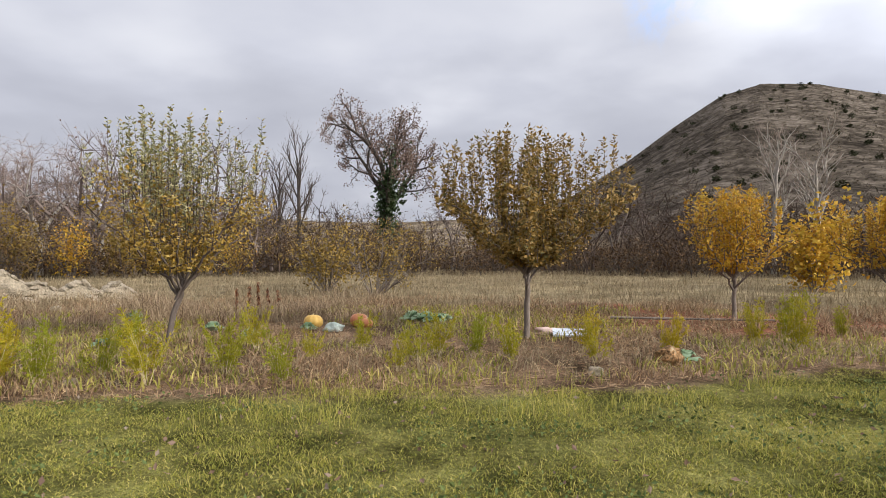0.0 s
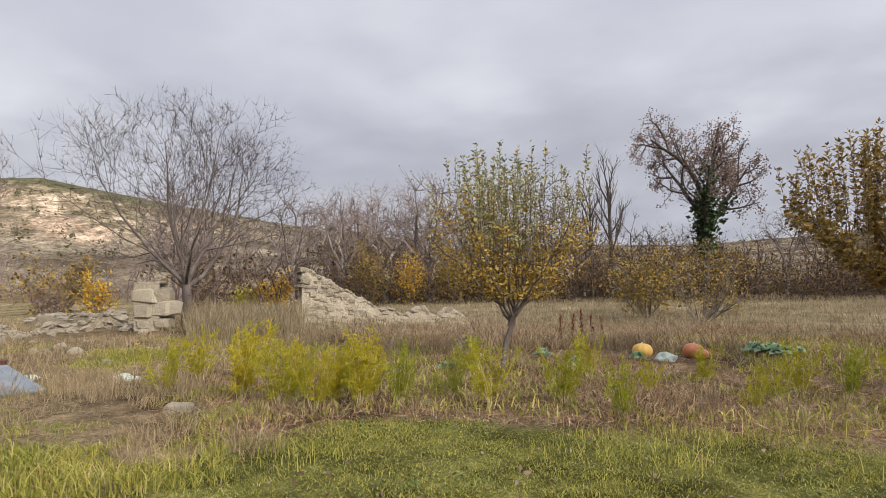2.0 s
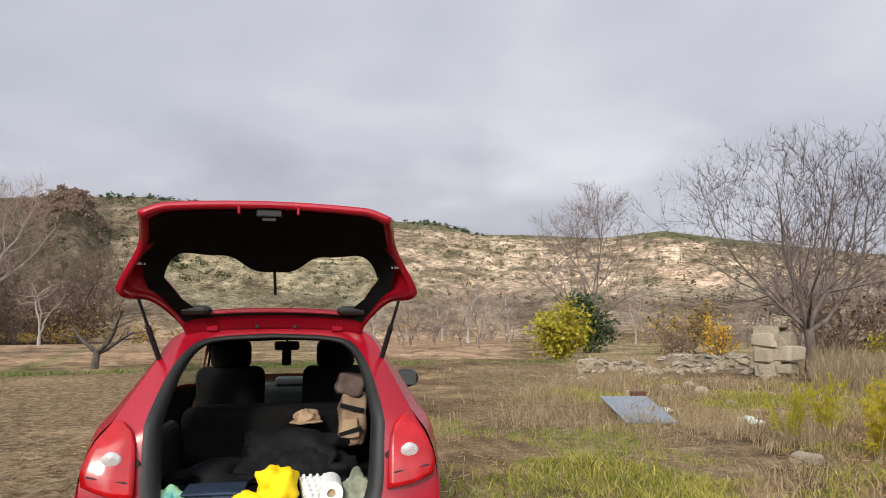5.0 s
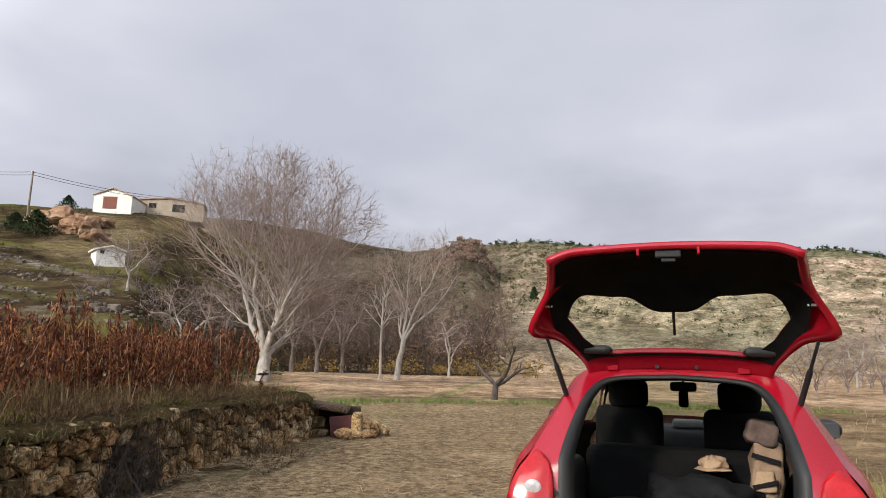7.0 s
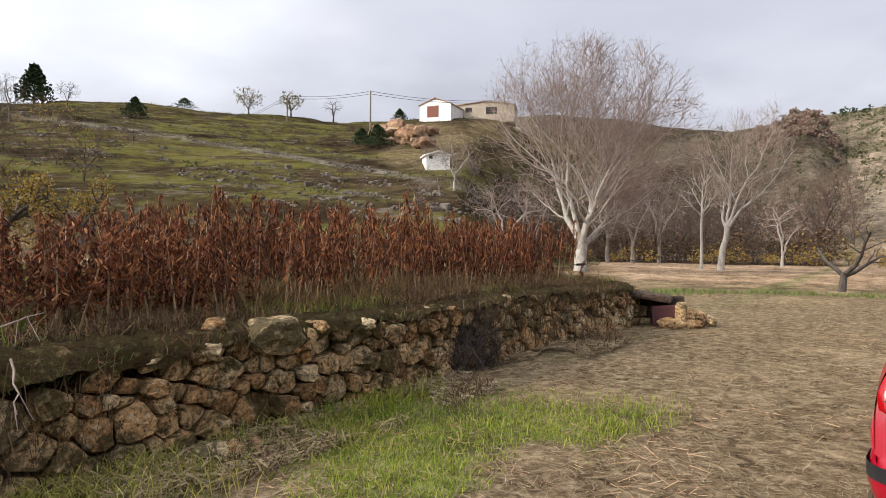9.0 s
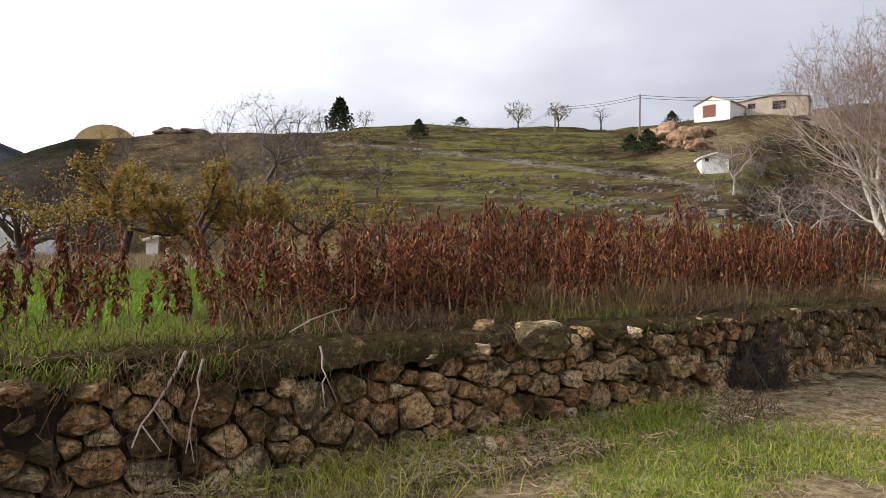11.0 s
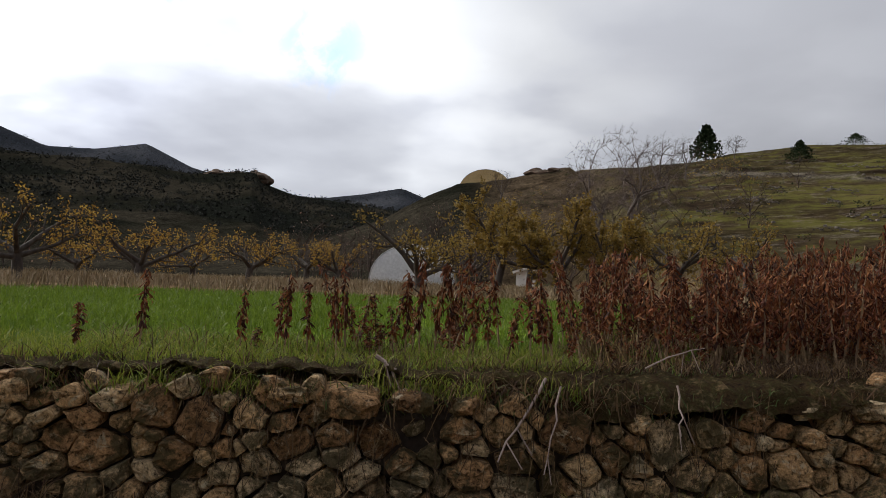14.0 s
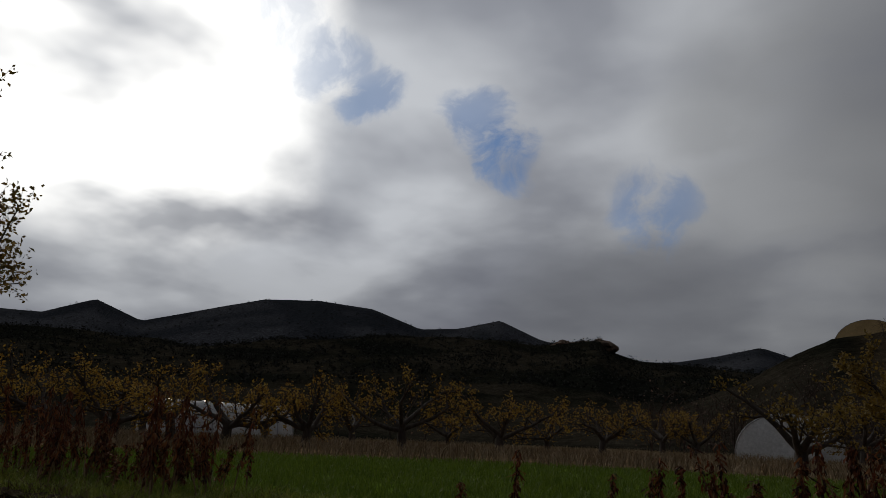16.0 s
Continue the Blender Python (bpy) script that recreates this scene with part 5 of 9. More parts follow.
    mid_x = np.abs(gg[:-1, :-1, 0] + gg[1:, 1:, 0]) / 2
    hole = (vv > .155) & (vv < .60) & (np.abs(uu) < .86) & (mid_x < .55)
    q = sheet(gg, ~hole)
    gate.data = mesh_data("tailgate", q[0], q[1], M["car_red"], smooth=True)
    thicken(gate, 0.03, 1.0)
    gate.matrix_local = swing
    inward = np.array([0, .02, -.012])
    pane = (vv > .14) & (vv < .62) & (np.abs(uu) < .88)
    ob = solid("rear_window", *sheet(gg + inward * .4, pane), M["car_glass"], gate, "faintly tinted rear window", smooth=True)
    ob.visible_shadow = False
    # black inner trim with its bulge over the wiper motor, finely cut round the glass
    P = spline(prof[::6], 30)
    Wd = spline(wide[::6], 30)

    def on_gate(u, v):
        """A point just inside the tailgate's skin."""
        q = v * (len(P) - 1)
        k = min(int(q), len(P) - 2)
        p, w = P[k] + (P[k + 1] - P[k]) * (q - k), Wd[k] + (Wd[k + 1] - Wd[k]) * (q - k)
        wrap = max(0, (abs(u) - .78) / .22) ** 1.6
        return (u * min(w[0], .64), p[0] + w[1] * wrap + .03 * u * u + .035, p[1] - .02 * u * u - .02)

    def low_edge(u):
        return .178 + min(max((abs(u) - .64) / .18, 0), 1) ** 2.2 * .10

    def high_edge(u):
        return .485 - .095 * math.exp(-(u / .26) ** 4) + .12 * max(0, abs(u) - .45) - min(max((abs(u) - .62) / .20, 0), 1) ** 2.2 * .15

    top_edge = lambda u: .935 - .05 * u ** 4
    mids, sides = np.linspace(-.82, .82, 83), np.linspace(.82, .92, 6)
    lower = np.array([[on_gate(u, .160 + (low_edge(u) - .160) * t) for u in mids] for t in np.linspace(0, 1, 5)])
    upper = np.array([[on_gate(u, high_edge(u) + (top_edge(u) - high_edge(u)) * t) for u in mids] for t in np.linspace(0, 1, 22)])
    flanks = [np.array([[on_gate(sx * u, .160 + (top_edge(u) - .160) * t) for u in (sides if sx > 0 else sides[::-1])] for t in np.linspace(0, 1, 30)]) for sx in (-1, 1)]
    v, f = joined([sheet(q) for q in (lower, upper, *flanks)])
    solid("inner_trim", v, f, M["black_felt"], gate, "black inner trim", smooth=True)
    bm = rod(bmesh.new(), (0, .28, 1.13), (0, .43, 1.30), .008, n=6)
    part("wiper_arm", bm, M["black_plastic"], gate)
    bm = box(bmesh.new(), (0, .09, .69), (.11, .035, .035), .006)
    bm = box(bm, (0, .115, .695), (.06, .02, .02), .003)
    part("latch", bm, M["black_plastic"], gate, "black latch")
    for sx in (-1, 1):
        part("latch_cover", box(bmesh.new(), (sx * .125, .085, .69), (.012, .03, .10), .003), M["car_red"], gate)
        part("bump_stop", rod(bmesh.new(), (sx * .10, .60, 1.455), (sx * .10, .60, 1.435), .010, n=10), M["black_plastic"], gate)
        part("hinge", box(bmesh.new(), (sx * .33, .58, 1.462), (.06, .06, .03), .006), M["car_red"], car)
        part("reflector", box(bmesh.new(), (sx * .60, .30, 1.02), (.05, .012, .06), .004), M["lamp_clear"], gate, "pale sticker on the flank")
        part("corner_trim", box(bmesh.new(), (sx * .41, .515, 1.36), (.17, .05, .11), .03), M["black_plastic"], gate)
        tip = swing @ Vector((sx * .63, .46, 1.12))
        foot = Vector((sx * .565, .44, 1.31))
        strut = part("gas_strut", rod(bmesh.new(), foot, foot.lerp(tip, .55), .014, n=10), M["black_plastic"], car, "black gas strut")
        part("piston", rod(bmesh.new(), foot.lerp(tip, .55), tip, .008, n=8), M["black_plastic"], strut)
    # wing mirrors
    for sx in (-1, 1):
        bm = ball(bmesh.new(), (sx * .95, 2.32, 1.06), (.105, .06, .075), 3)
        mir = part("wing_mirror", box(bm, (sx * .84, 2.36, 1.0), (.12, .04, .04), .01), M["black_plastic"], car, "black wing mirror", True)
        g0 = part("mirror_glass", box(bmesh.new(), (sx * .955, 2.257, 1.06), (.14, .006, .10), .002), M["mirror_dark"], mir)
    # wheels
    for sx in (-1, 1):
        for wy in (.62, 3.15):
            bm = rod(bmesh.new(), (sx * .70, wy, .30), (sx * .87, wy, .30), .30, n=28)
            tyre = part("wheel", bm, M["rubber"], car, "black tyre", False)
            part("rim", rod(bmesh.new(), (sx * .80, wy, .30), (sx * .878, wy, .30), .19, n=20), M["steel"], tyre)
    # inside
    part("load_floor", box(bmesh.new(), (0, .75, .60), (1.16, 1.40, .06), .02), M["black_felt"], car, "black carpeted load floor")
    for sx in (-1, 1):
        part("wheel_house", box(bmesh.new(), (sx * .62, .70, .76), (.10, .95, .32), .06, None, 3), M["black_plastic"], car)
        part("pillar_trim", box(bmesh.new(), (sx * .53, .46, 1.14), (.03, .05, .36), .012, Euler((radians(-38), radians(sx * -24), 0)).to_quaternion()), M["pale_trim"], car, "pale pillar trim")
        bm = box(bmesh.new(), (sx * .36, 1.78, .92), (.46, .16, .56), .06, Euler((radians(10), 0, 0)).to_quaternion(), 3)
        seat = part("front_seat", bm, M["black_felt"], car, "black front seat", True)
        bm = box(bmesh.new(), (sx * .36, 1.72, 1.285), (.27, .11, .20), .05, Euler((radians(8), 0, 0)).to_quaternion(), 3)
        head = part("headrest", bm, M["black_felt"], seat, "black headrest", True)
        for k in (-1, 1):
            part("headrest_rod", rod(bmesh.new(), (sx * .36 + k * .06, 1.74, 1.14), (sx * .36 + k * .06, 1.73, 1.24), .007), M["steel"], seat)
    part("folded_seat", box(bmesh.new(), (0, 1.30, .80), (1.15, .42, .36), .07, Euler((radians(-4), 0, 0)).to_quaternion(), 3), M["black_felt"], car, "black folded rear bench")
    part("cabin_floor", box(bmesh.new(), (0, 2.0, .32), (1.5, 2.2, .04), .01), M["black_felt"], car)
    bm = box(bmesh.new(), (0, 2.72, .86), (1.42, .42, .30), .08, None, 3)
    dash = part("dashboard", bm, M["black_plastic"], car, "grey black dashboard", True)
    part("display_hood", box(bmesh.new(), (.02, 2.58, 1.03), (.24, .10, .07), .025, None, 3), M["grey_lining"], dash)
    bm = bmesh.new()
    for k in range(24):
        a, b = k * math.tau / 24, (k + 1) * math.tau / 24
        f = Euler((radians(-25), 0, 0)).to_matrix()
        p, q2 = (Vector((-.36, 2.32, .97)) + f @ Vector((.185 * math.cos(t), 0, .185 * math.sin(t))) for t in (a, b))
        rod(bm, p, q2, .015, n=6)
    rod(bm, (-.54, 2.32, .97), (-.18, 2.32, .97), .015)
    part("steering_wheel", bm, M["black_plastic"], car)
    bm = box(bmesh.new(), (0, 2.16, 1.33), (.19, .04, .07), .02)
    part("interior_mirror", rod(bm, (0, 2.17, 1.36), (0, 2.15, 1.44), .01), M["black_plastic"], car)
    bm = box(bmesh.new(), (0, 2.14, 1.24), (.07, .015, .12), .015)
    part("hanging_tag", bm, M["black_felt"], car)

    # cargo: things of their own
    def cargo(name, label, category, *lumps):
        ob = thing(name, base, label, category)
        for part_name, size, seed, mat, at, turn, rough in lumps:
            lump(part_name, size, seed, mat, ob, at, turn, rough)
        return ob

    cloth = lambda name, a, b, rough=0.9: material(name, [a, b], 9, rough, 0.15, 60, vary=0.15, bump_far=0.004, spec=0.1)
    M["cloth_black"] = cloth("cloth_black", (0.006, 0.006, 0.007), (0.016, 0.016, 0.018))
    M["cloth_yellow"] = cloth("cloth_yellow", (0.75, 0.50, 0.008), (0.88, 0.62, 0.02), 0.7)
    M["cloth_brown"] = cloth("cloth_brown", (0.20, 0.13, 0.085), (0.34, 0.24, 0.17), 0.6)
    M["cloth_dusk"] = cloth("cloth_dusk", (0.07, 0.05, 0.045), (0.16, 0.115, 0.10), 0.8)
    M["cloth_blue"] = cloth("cloth_blue", (0.02, 0.07, 0.35), (0.05, 0.13, 0.5))
    M["cloth_tan"] = cloth("cloth_tan", (0.30, 0.20, 0.13), (0.42, 0.30, 0.2))
    M["cloth_olive"] = cloth("cloth_olive", (0.11, 0.12, 0.08), (0.30, 0.31, 0.24))
    M["box_blue"] = cloth("box_blue", (0.014, 0.022, 0.042), (0.03, 0.045, 0.075), 0.5)
    M["bag_teal"] = cloth("bag_teal", (0.03, 0.32, 0.42), (0.42, 0.50, 0.10), 0.4)
    M["pulp_white"] = cloth("pulp_white", (0.62, 0.61, 0.58), (0.78, 0.77, 0.74))
    cargo("blanket", "black crumpled blanket spread over the load floor", "blanket", ("cloth", (.30, .36, .14), 3, M["cloth_black"], (.10, .90, .66), 20, .8), ("fold", (.22, .20, .13), 8, M["cloth_black"], (.22, .68, .62), 60, .9), ("fold", (.30, .30, .07), 5, M["cloth_black"], (-.28, .70, .62), -20, .9))
    cargo("jacket", "bright yellow rain jacket bundled in the boot", "jacket", ("cloth", (.10, .10, .12), 4, M["cloth_yellow"], (.04, .20, .655), 25, .45), ("sleeve", (.11, .07, .05), 9, M["cloth_yellow"], (-.10, .15, .63), -30, .5))
    cargo("hat", "tan felt hat lying on the blanket", "hat", ("crown", (.07, .065, .05), 6, M["cloth_tan"], (.17, 1.0, .91), 0, .5), ("brim", (.095, .085, .015), 2, M["cloth_tan"], (.17, .99, .90), 0, .3))
    bag = thing("bag", base, "brown travel bag with dark straps standing against the side lining", "bag")

    def soft_box(name, size, at, mat, seed, puff=.02, tilt=(0, 0, 0)):
        bm = box(bmesh.new(), (0, 0, 0), size, min(size) * .22, None, 3)
        bmesh.ops.subdivide_edges(bm, edges=bm.edges[:], cuts=2, use_grid_fill=True)
        for v in bm.verts:
            v.co += v.co.normalized() * puff * (noise.noise(v.co * 11 + Vector((seed, 0, 0))) + .4 * noise.noise(v.co * 31))
        ob = part(name, bm, mat, bag, smooth=True)
        ob.matrix_local = pose(*at, *tilt)

    soft_box("body", (.15, .24, .30), (.44, .95, .93), M["cloth_brown"], 3, .03, (0, 4, 0))
    soft_box("flap", (.155, .25, .12), (.42, .95, 1.13), M["cloth_dusk"], 5, .03, (0, 10, 0))
    soft_box("pocket", (.11, .05, .11), (.42, .82, .89), M["cloth_tan"], 7, .02)
    soft_box("strap", (.14, .016, .025), (.43, .82, 1.0), M["cloth_black"], 9, .006, (0, 14, 0))
    soft_box("strap", (.13, .016, .022), (.42, .79, .87), M["cloth_black"], 11, .006, (0, -16, 0))
    cargo("pouch", "olive and pale patterned cloth pouch in the boot", "pouch", ("cloth", (.08, .08, .09), 5, M["cloth_olive"], (.43, .22, .63), 0, .6))
    cargo("bag", "teal and green shopping bag in the boot corner", "bag", ("cloth", (.065, .05, .07), 2, M["bag_teal"], (-.43, .19, .63), 30, .5))
    bx = thing("storage_box", base, "dark blue plastic storage box in the boot", "box")
    part("tub", box(bmesh.new(), (-.24, .23, .665), (.26, .20, .07), .02), M["box_blue"], bx)
    part("lid", box(bmesh.new(), (-.24, .23, .705), (.28, .22, .015), .008), M["box_blue"], bx)
    eg = thing("egg_tray", base, "stack of white moulded egg trays in the boot", "egg tray")
    for k in range(3):
        bm = box(bmesh.new(), (0, 0, 0), (.24, .24, .012), .003)
        for u in range(5):
            for w in range(5):
                rod(bm, (-.096 + u * .048, -.096 + w * .048, 0), (-.096 + u * .048, -.096 + w * .048, .035), .02, .009, 8)
        t = part("tray", bm, M["pulp_white"], eg)
        t.matrix_local = pose(.25, .24, .645 + .022 * k, 24, 4, 12 + 3 * k) @ Matrix.Scale(.74, 4)
    roll = thing("paper_roll", base, "white kitchen paper roll lying in the boot", "paper roll")
    bm = bmesh.new()
    outer = [bm.verts.new((.30 + .055 * math.cos(q), .10, .69 + .055 * math.sin(q))) for q in np.linspace(0, math.tau, 28, False)]
    hole = [bm.verts.new((.30 + .02 * math.cos(q), .10, .69 + .02 * math.sin(q))) for q in np.linspace(0, math.tau, 28, False)]
    far = [bm.verts.new((v.co.x, .32, v.co.z)) for v in outer]
    deep_ring = [bm.verts.new((v.co.x, .3, v.co.z)) for v in hole]
    for k in range(28):
        j = (k + 1) % 28
        bm.faces.new((outer[k], outer[j], hole[j], hole[k]))
        bm.faces.new((outer[j], outer[k], far[k], far[j]))
        bm.faces.new((hole[k], hole[j], deep_ring[j], deep_ring[k]))
    bm.faces.new(far)
    part("paper", bm, M["pulp_white"], roll)
    part("tube", rod(bmesh.new(), (.30, .115, .69), (.30, .30, .69), .019, n=16), M["cloth_tan"], roll)
    cargo("cloth", "crumpled blue cloth lying on the dashboard", "cloth", ("cloth", (.09, .05, .04), 6, M["cloth_blue"], (.22, 2.62, 1.0), 0, .4))
    return car


build_car()


# ---- helpers for many alike plants and stones ----
def scattered(variants, rng, xs, ys, zs, sizes, turns=None, tall=None):
    """Copies of (verts, faces) variants joined into one mesh."""
    chunks = []
    n = len(xs)
    turns = rng.uniform(0, 2 * np.pi, n) if turns is None else turns
    pick = rng.integers(0, len(variants), n)
    tall = np.ones(n) if tall is None else tall
    for k in range(n):
        v, f = variants[pick[k]]
        c, s = math.cos(turns[k]), math.sin(turns[k])
        r = np.array([[c, -s, 0], [s, c, 0], [0, 0, tall[k]]])
        chunks.append(((v @ r.T) * sizes[k] + np.array([xs[k], ys[k], zs[k]]), f))
    return joined(chunks)


def polar(rng, n, yaw0, yaw1, r0, r1, power=1.0):
    """Random places in a ring sector, evenly spread over the area (power 1) or denser near the eye (below 1)."""
    yaw = rng.uniform(yaw0, yaw1, n)
    k = 1 + power
    r = (rng.uniform(0, 1, n) * (r1 ** k - r0 ** k) + r0 ** k) ** (1 / k)
    a = np.radians(yaw)
    return -np.sin(a) * r, np.cos(a) * r, yaw, r


def stone_shape(seed, rough=0.16):
    """A quarried lump about one metre in each direction: 44 triangles."""
    rng = random.Random(seed)
    bm = bmesh.new()
    bmesh.ops.create_cube(bm, size=1.0)
    for v in bm.verts:
        v.co += Vector([rng.uniform(-rough, rough) for _ in range(3)])
    bmesh.ops.bevel(bm, geom=bm.edges[:], offset=0.13, segments=1, affect="EDGES", profile=0.6)
    for v in bm.verts:
        v.co += Vector([rng.uniform(-0.035, 0.035) for _ in range(3)])
    bmesh.ops.triangulate(bm, faces=[f for f in bm.faces if len(f.verts) > 4])
    me = bpy.data.meshes.new("stone")
    bm.to_mesh(me)
    bm.free()
    me.materials.append(M["stone"])
    return me


STONES = [stone_shape(k) for k in range(16)]
STONES_PALE = []
for k in range(8):
    me = stone_shape(100 + k, 0.13)
    me.materials[0] = M["stone_pale"]
    STONES_PALE.append(me)


def boulder_shape(seed, mat, fine=3):
    bm = ball(bmesh.new(), (0, 0, 0), (.52, .52, .52), fine, 0.55 if fine < 3 else 0.4, seed)
    rng = random.Random(seed)
    for v in bm.verts:
        v.co += Vector([rng.uniform(-.03, .03) for _ in range(3)])
    me = bpy.data.meshes.new("boulder")
    bm.to_mesh(me)
    bm.free()
    me.materials.append(mat)
    return me


BOULDERS = [boulder_shape(k, M["stone"]) for k in range(6)]


def cap_shape(seed):
    """A weathered block: rounded corners, hollowed and broken faces."""
    rng = random.Random(seed)
    bm = bmesh.new()
    bmesh.ops.create_icosphere(bm, subdivisions=3, radius=1.0)
    off = Vector((seed * 3.7, seed * 1.3, 2))
    for v in bm.verts:
        c = v.co
        k = max(abs(c.x), abs(c.y), abs(c.z))
        c = c * (0.55 + 0.45 / k) * 0.52
        c = c * (1 + .30 * noise.noise(c * 3.2 + off) + .14 * noise.noise(c * 9 + off))
        v.co = c
    me = bpy.data.meshes.new("capstone")
    bm.to_mesh(me)
    bm.free()
    me.materials.append(M["stone"])
    return me


CAPS = [cap_shape(k) for k in range(8)]


def stone_arrays(me):
    v = np.zeros(len(me.vertices) * 3, np.float32)
    me.vertices.foreach_get("co", v)
    return v.reshape(-1, 3), [np.array([list(p.vertices) for p in me.polygons if len(p.vertices) == k]) for k in (3, 4) if any(len(p.vertices) == k for p in me.polygons)]


def rubble_cells(rng, length, low, high):
    """Outlines (u, z) of fitted stones of many sizes that share their joints."""
    wide, seeds = 1.22, []
    us, zs, ws = np.zeros(0), np.zeros(0), np.zeros(0)
    for k in range(9000):
        u, z = rng.uniform(-.3, length + .3), rng.uniform(low - .12, high + .12)
        w = (0.10 + 0.19 * rng.random() ** 1.8) * (1.12 if z < .3 else 0.92) * (1 - 0.5 * k / 9000)
        if len(us) == 0 or np.min(np.hypot((us - u) / wide, zs - z) / (ws + w)) > .5:
            us, zs, ws = np.append(us, u), np.append(zs, z), np.append(ws, w)
    cells_ = []
    for i in range(len(us)):
        poly = [(-.6, -.6), (.6, -.6), (.6, .6), (-.6, .6)]
        dx, dz = (us - us[i]) / wide, zs - zs[i]
        dist = np.hypot(dx, dz)
        for j in np.argsort(dist)[1:16]:
            nx, nz, far = dx[j] / dist[j], dz[j] / dist[j], dist[j] * ws[i] / (ws[i] + ws[j])
            kept = []
            for a in range(len(poly)):
                p, q = poly[a], poly[(a + 1) % len(poly)]
                sp, sq = p[0] * nx + p[1] * nz - far, q[0] * nx + q[1] * nz - far
                if sp <= 0:
                    kept.append(p)
                if sp * sq < 0:
                    t = sp / (sp - sq)
                    kept.append((p[0] + (q[0] - p[0]) * t, p[1] + (q[1] - p[1]) * t))
            poly = kept
        if len(poly) > 2 and max(abs(c) for p in poly for c in p) < .5:
            cells_.append((us[i], zs[i], [(us[i] + a * wide, zs[i] + b) for a, b in poly]))
    return cells_


def rubble_stone(rng, poly, centre, joint=0.945):
    """A stone with that outline: rounded front with a few facets, straight sides. Local x along, -y out, z up."""
    c = np.array(centre)
    p = (np.array(poly) - c) * joint
    keep = [p[0]]
    for q in p[1:]:
        if np.hypot(*(q - keep[-1])) > 0.025:
            keep.append(q)
    p = np.array(keep)
    if len(p) < 3:
        return None
    # cut the corners and roughen the sides
    nxt, far = np.roll(p, -1, 0), np.array([[rng.uniform(.08, .24)] for _ in p])
    p = np.stack([p + (nxt - p) * far, nxt + (p - nxt) * np.array([[rng.uniform(.08, .24)] for _ in p])], 1).reshape(-1, 2)
    p = p * np.array([[rng.uniform(.88, 1.04)] for _ in p])
    n = len(p)
    size = np.sqrt(np.abs(np.sum(p[:, 0] * np.roll(p[:, 1], -1) - np.roll(p[:, 0], -1) * p[:, 1])) / 2)
    tilt = np.array([rng.uniform(-.2, .2), rng.uniform(-.2, .2)])
    rings = []
    for k, y in ((0.94, 0.18), (1.0, 0.022), (0.88, -0.012), (0.45, -0.018)):
        jit = np.array([[rng.uniform(-.10, .10) * size * (k < 1) for _ in range(2)] for _ in range(n)])
        q = p * k + jit * .6
        yy = y + (q @ tilt) * (y < .1) + np.array([rng.uniform(-.07, .07) for _ in range(n)]) * (y < .1) * size
        rings.append(np.stack([q[:, 0], yy, q[:, 1]], 1))
    v = np.array([[1, 1, 1]]) * np.concatenate(rings + [[[rng.uniform(-.1, .1) * size, -0.015 - rng.uniform(0, .12) * size, rng.uniform(-.1, .1) * size]]])
    v[:, 1] *= -1
    quads, tris = [], []
    for r in range(3):
        for i in range(n):
            j = (i + 1) % n
            quads.append((r * n + i, (r + 1) * n + i, (r + 1) * n + j, r * n + j))
    for i in range(n):
        tris.append((3 * n + (i + 1) % n, 3 * n + i, 4 * n))
    return v, [np.array(tris), np.array(quads)]


def lay(mesh, parent, m, w, t, h, rng, tilt=9):
    ob = new("stone", mesh)
    ob.parent = parent
    ob.matrix_local = m @ Euler([radians(rng.uniform(-tilt, tilt)) for _ in range(3)]).to_matrix().to_4x4() @ Matrix.Diagonal((w * 1.04, t, h * 1.05, 1))
    return ob


# ---- the dry-stone terrace wall ----
wall_turn = math.degrees(math.atan(WALL_B))


def wall_point(x, s, z):
    """s metres behind the face at the given x."""
    n = Vector((WALL_B, -1, 0)).normalized()
    p = Vector((x, WALL_A + WALL_B * x, z)) + n * s
    return p


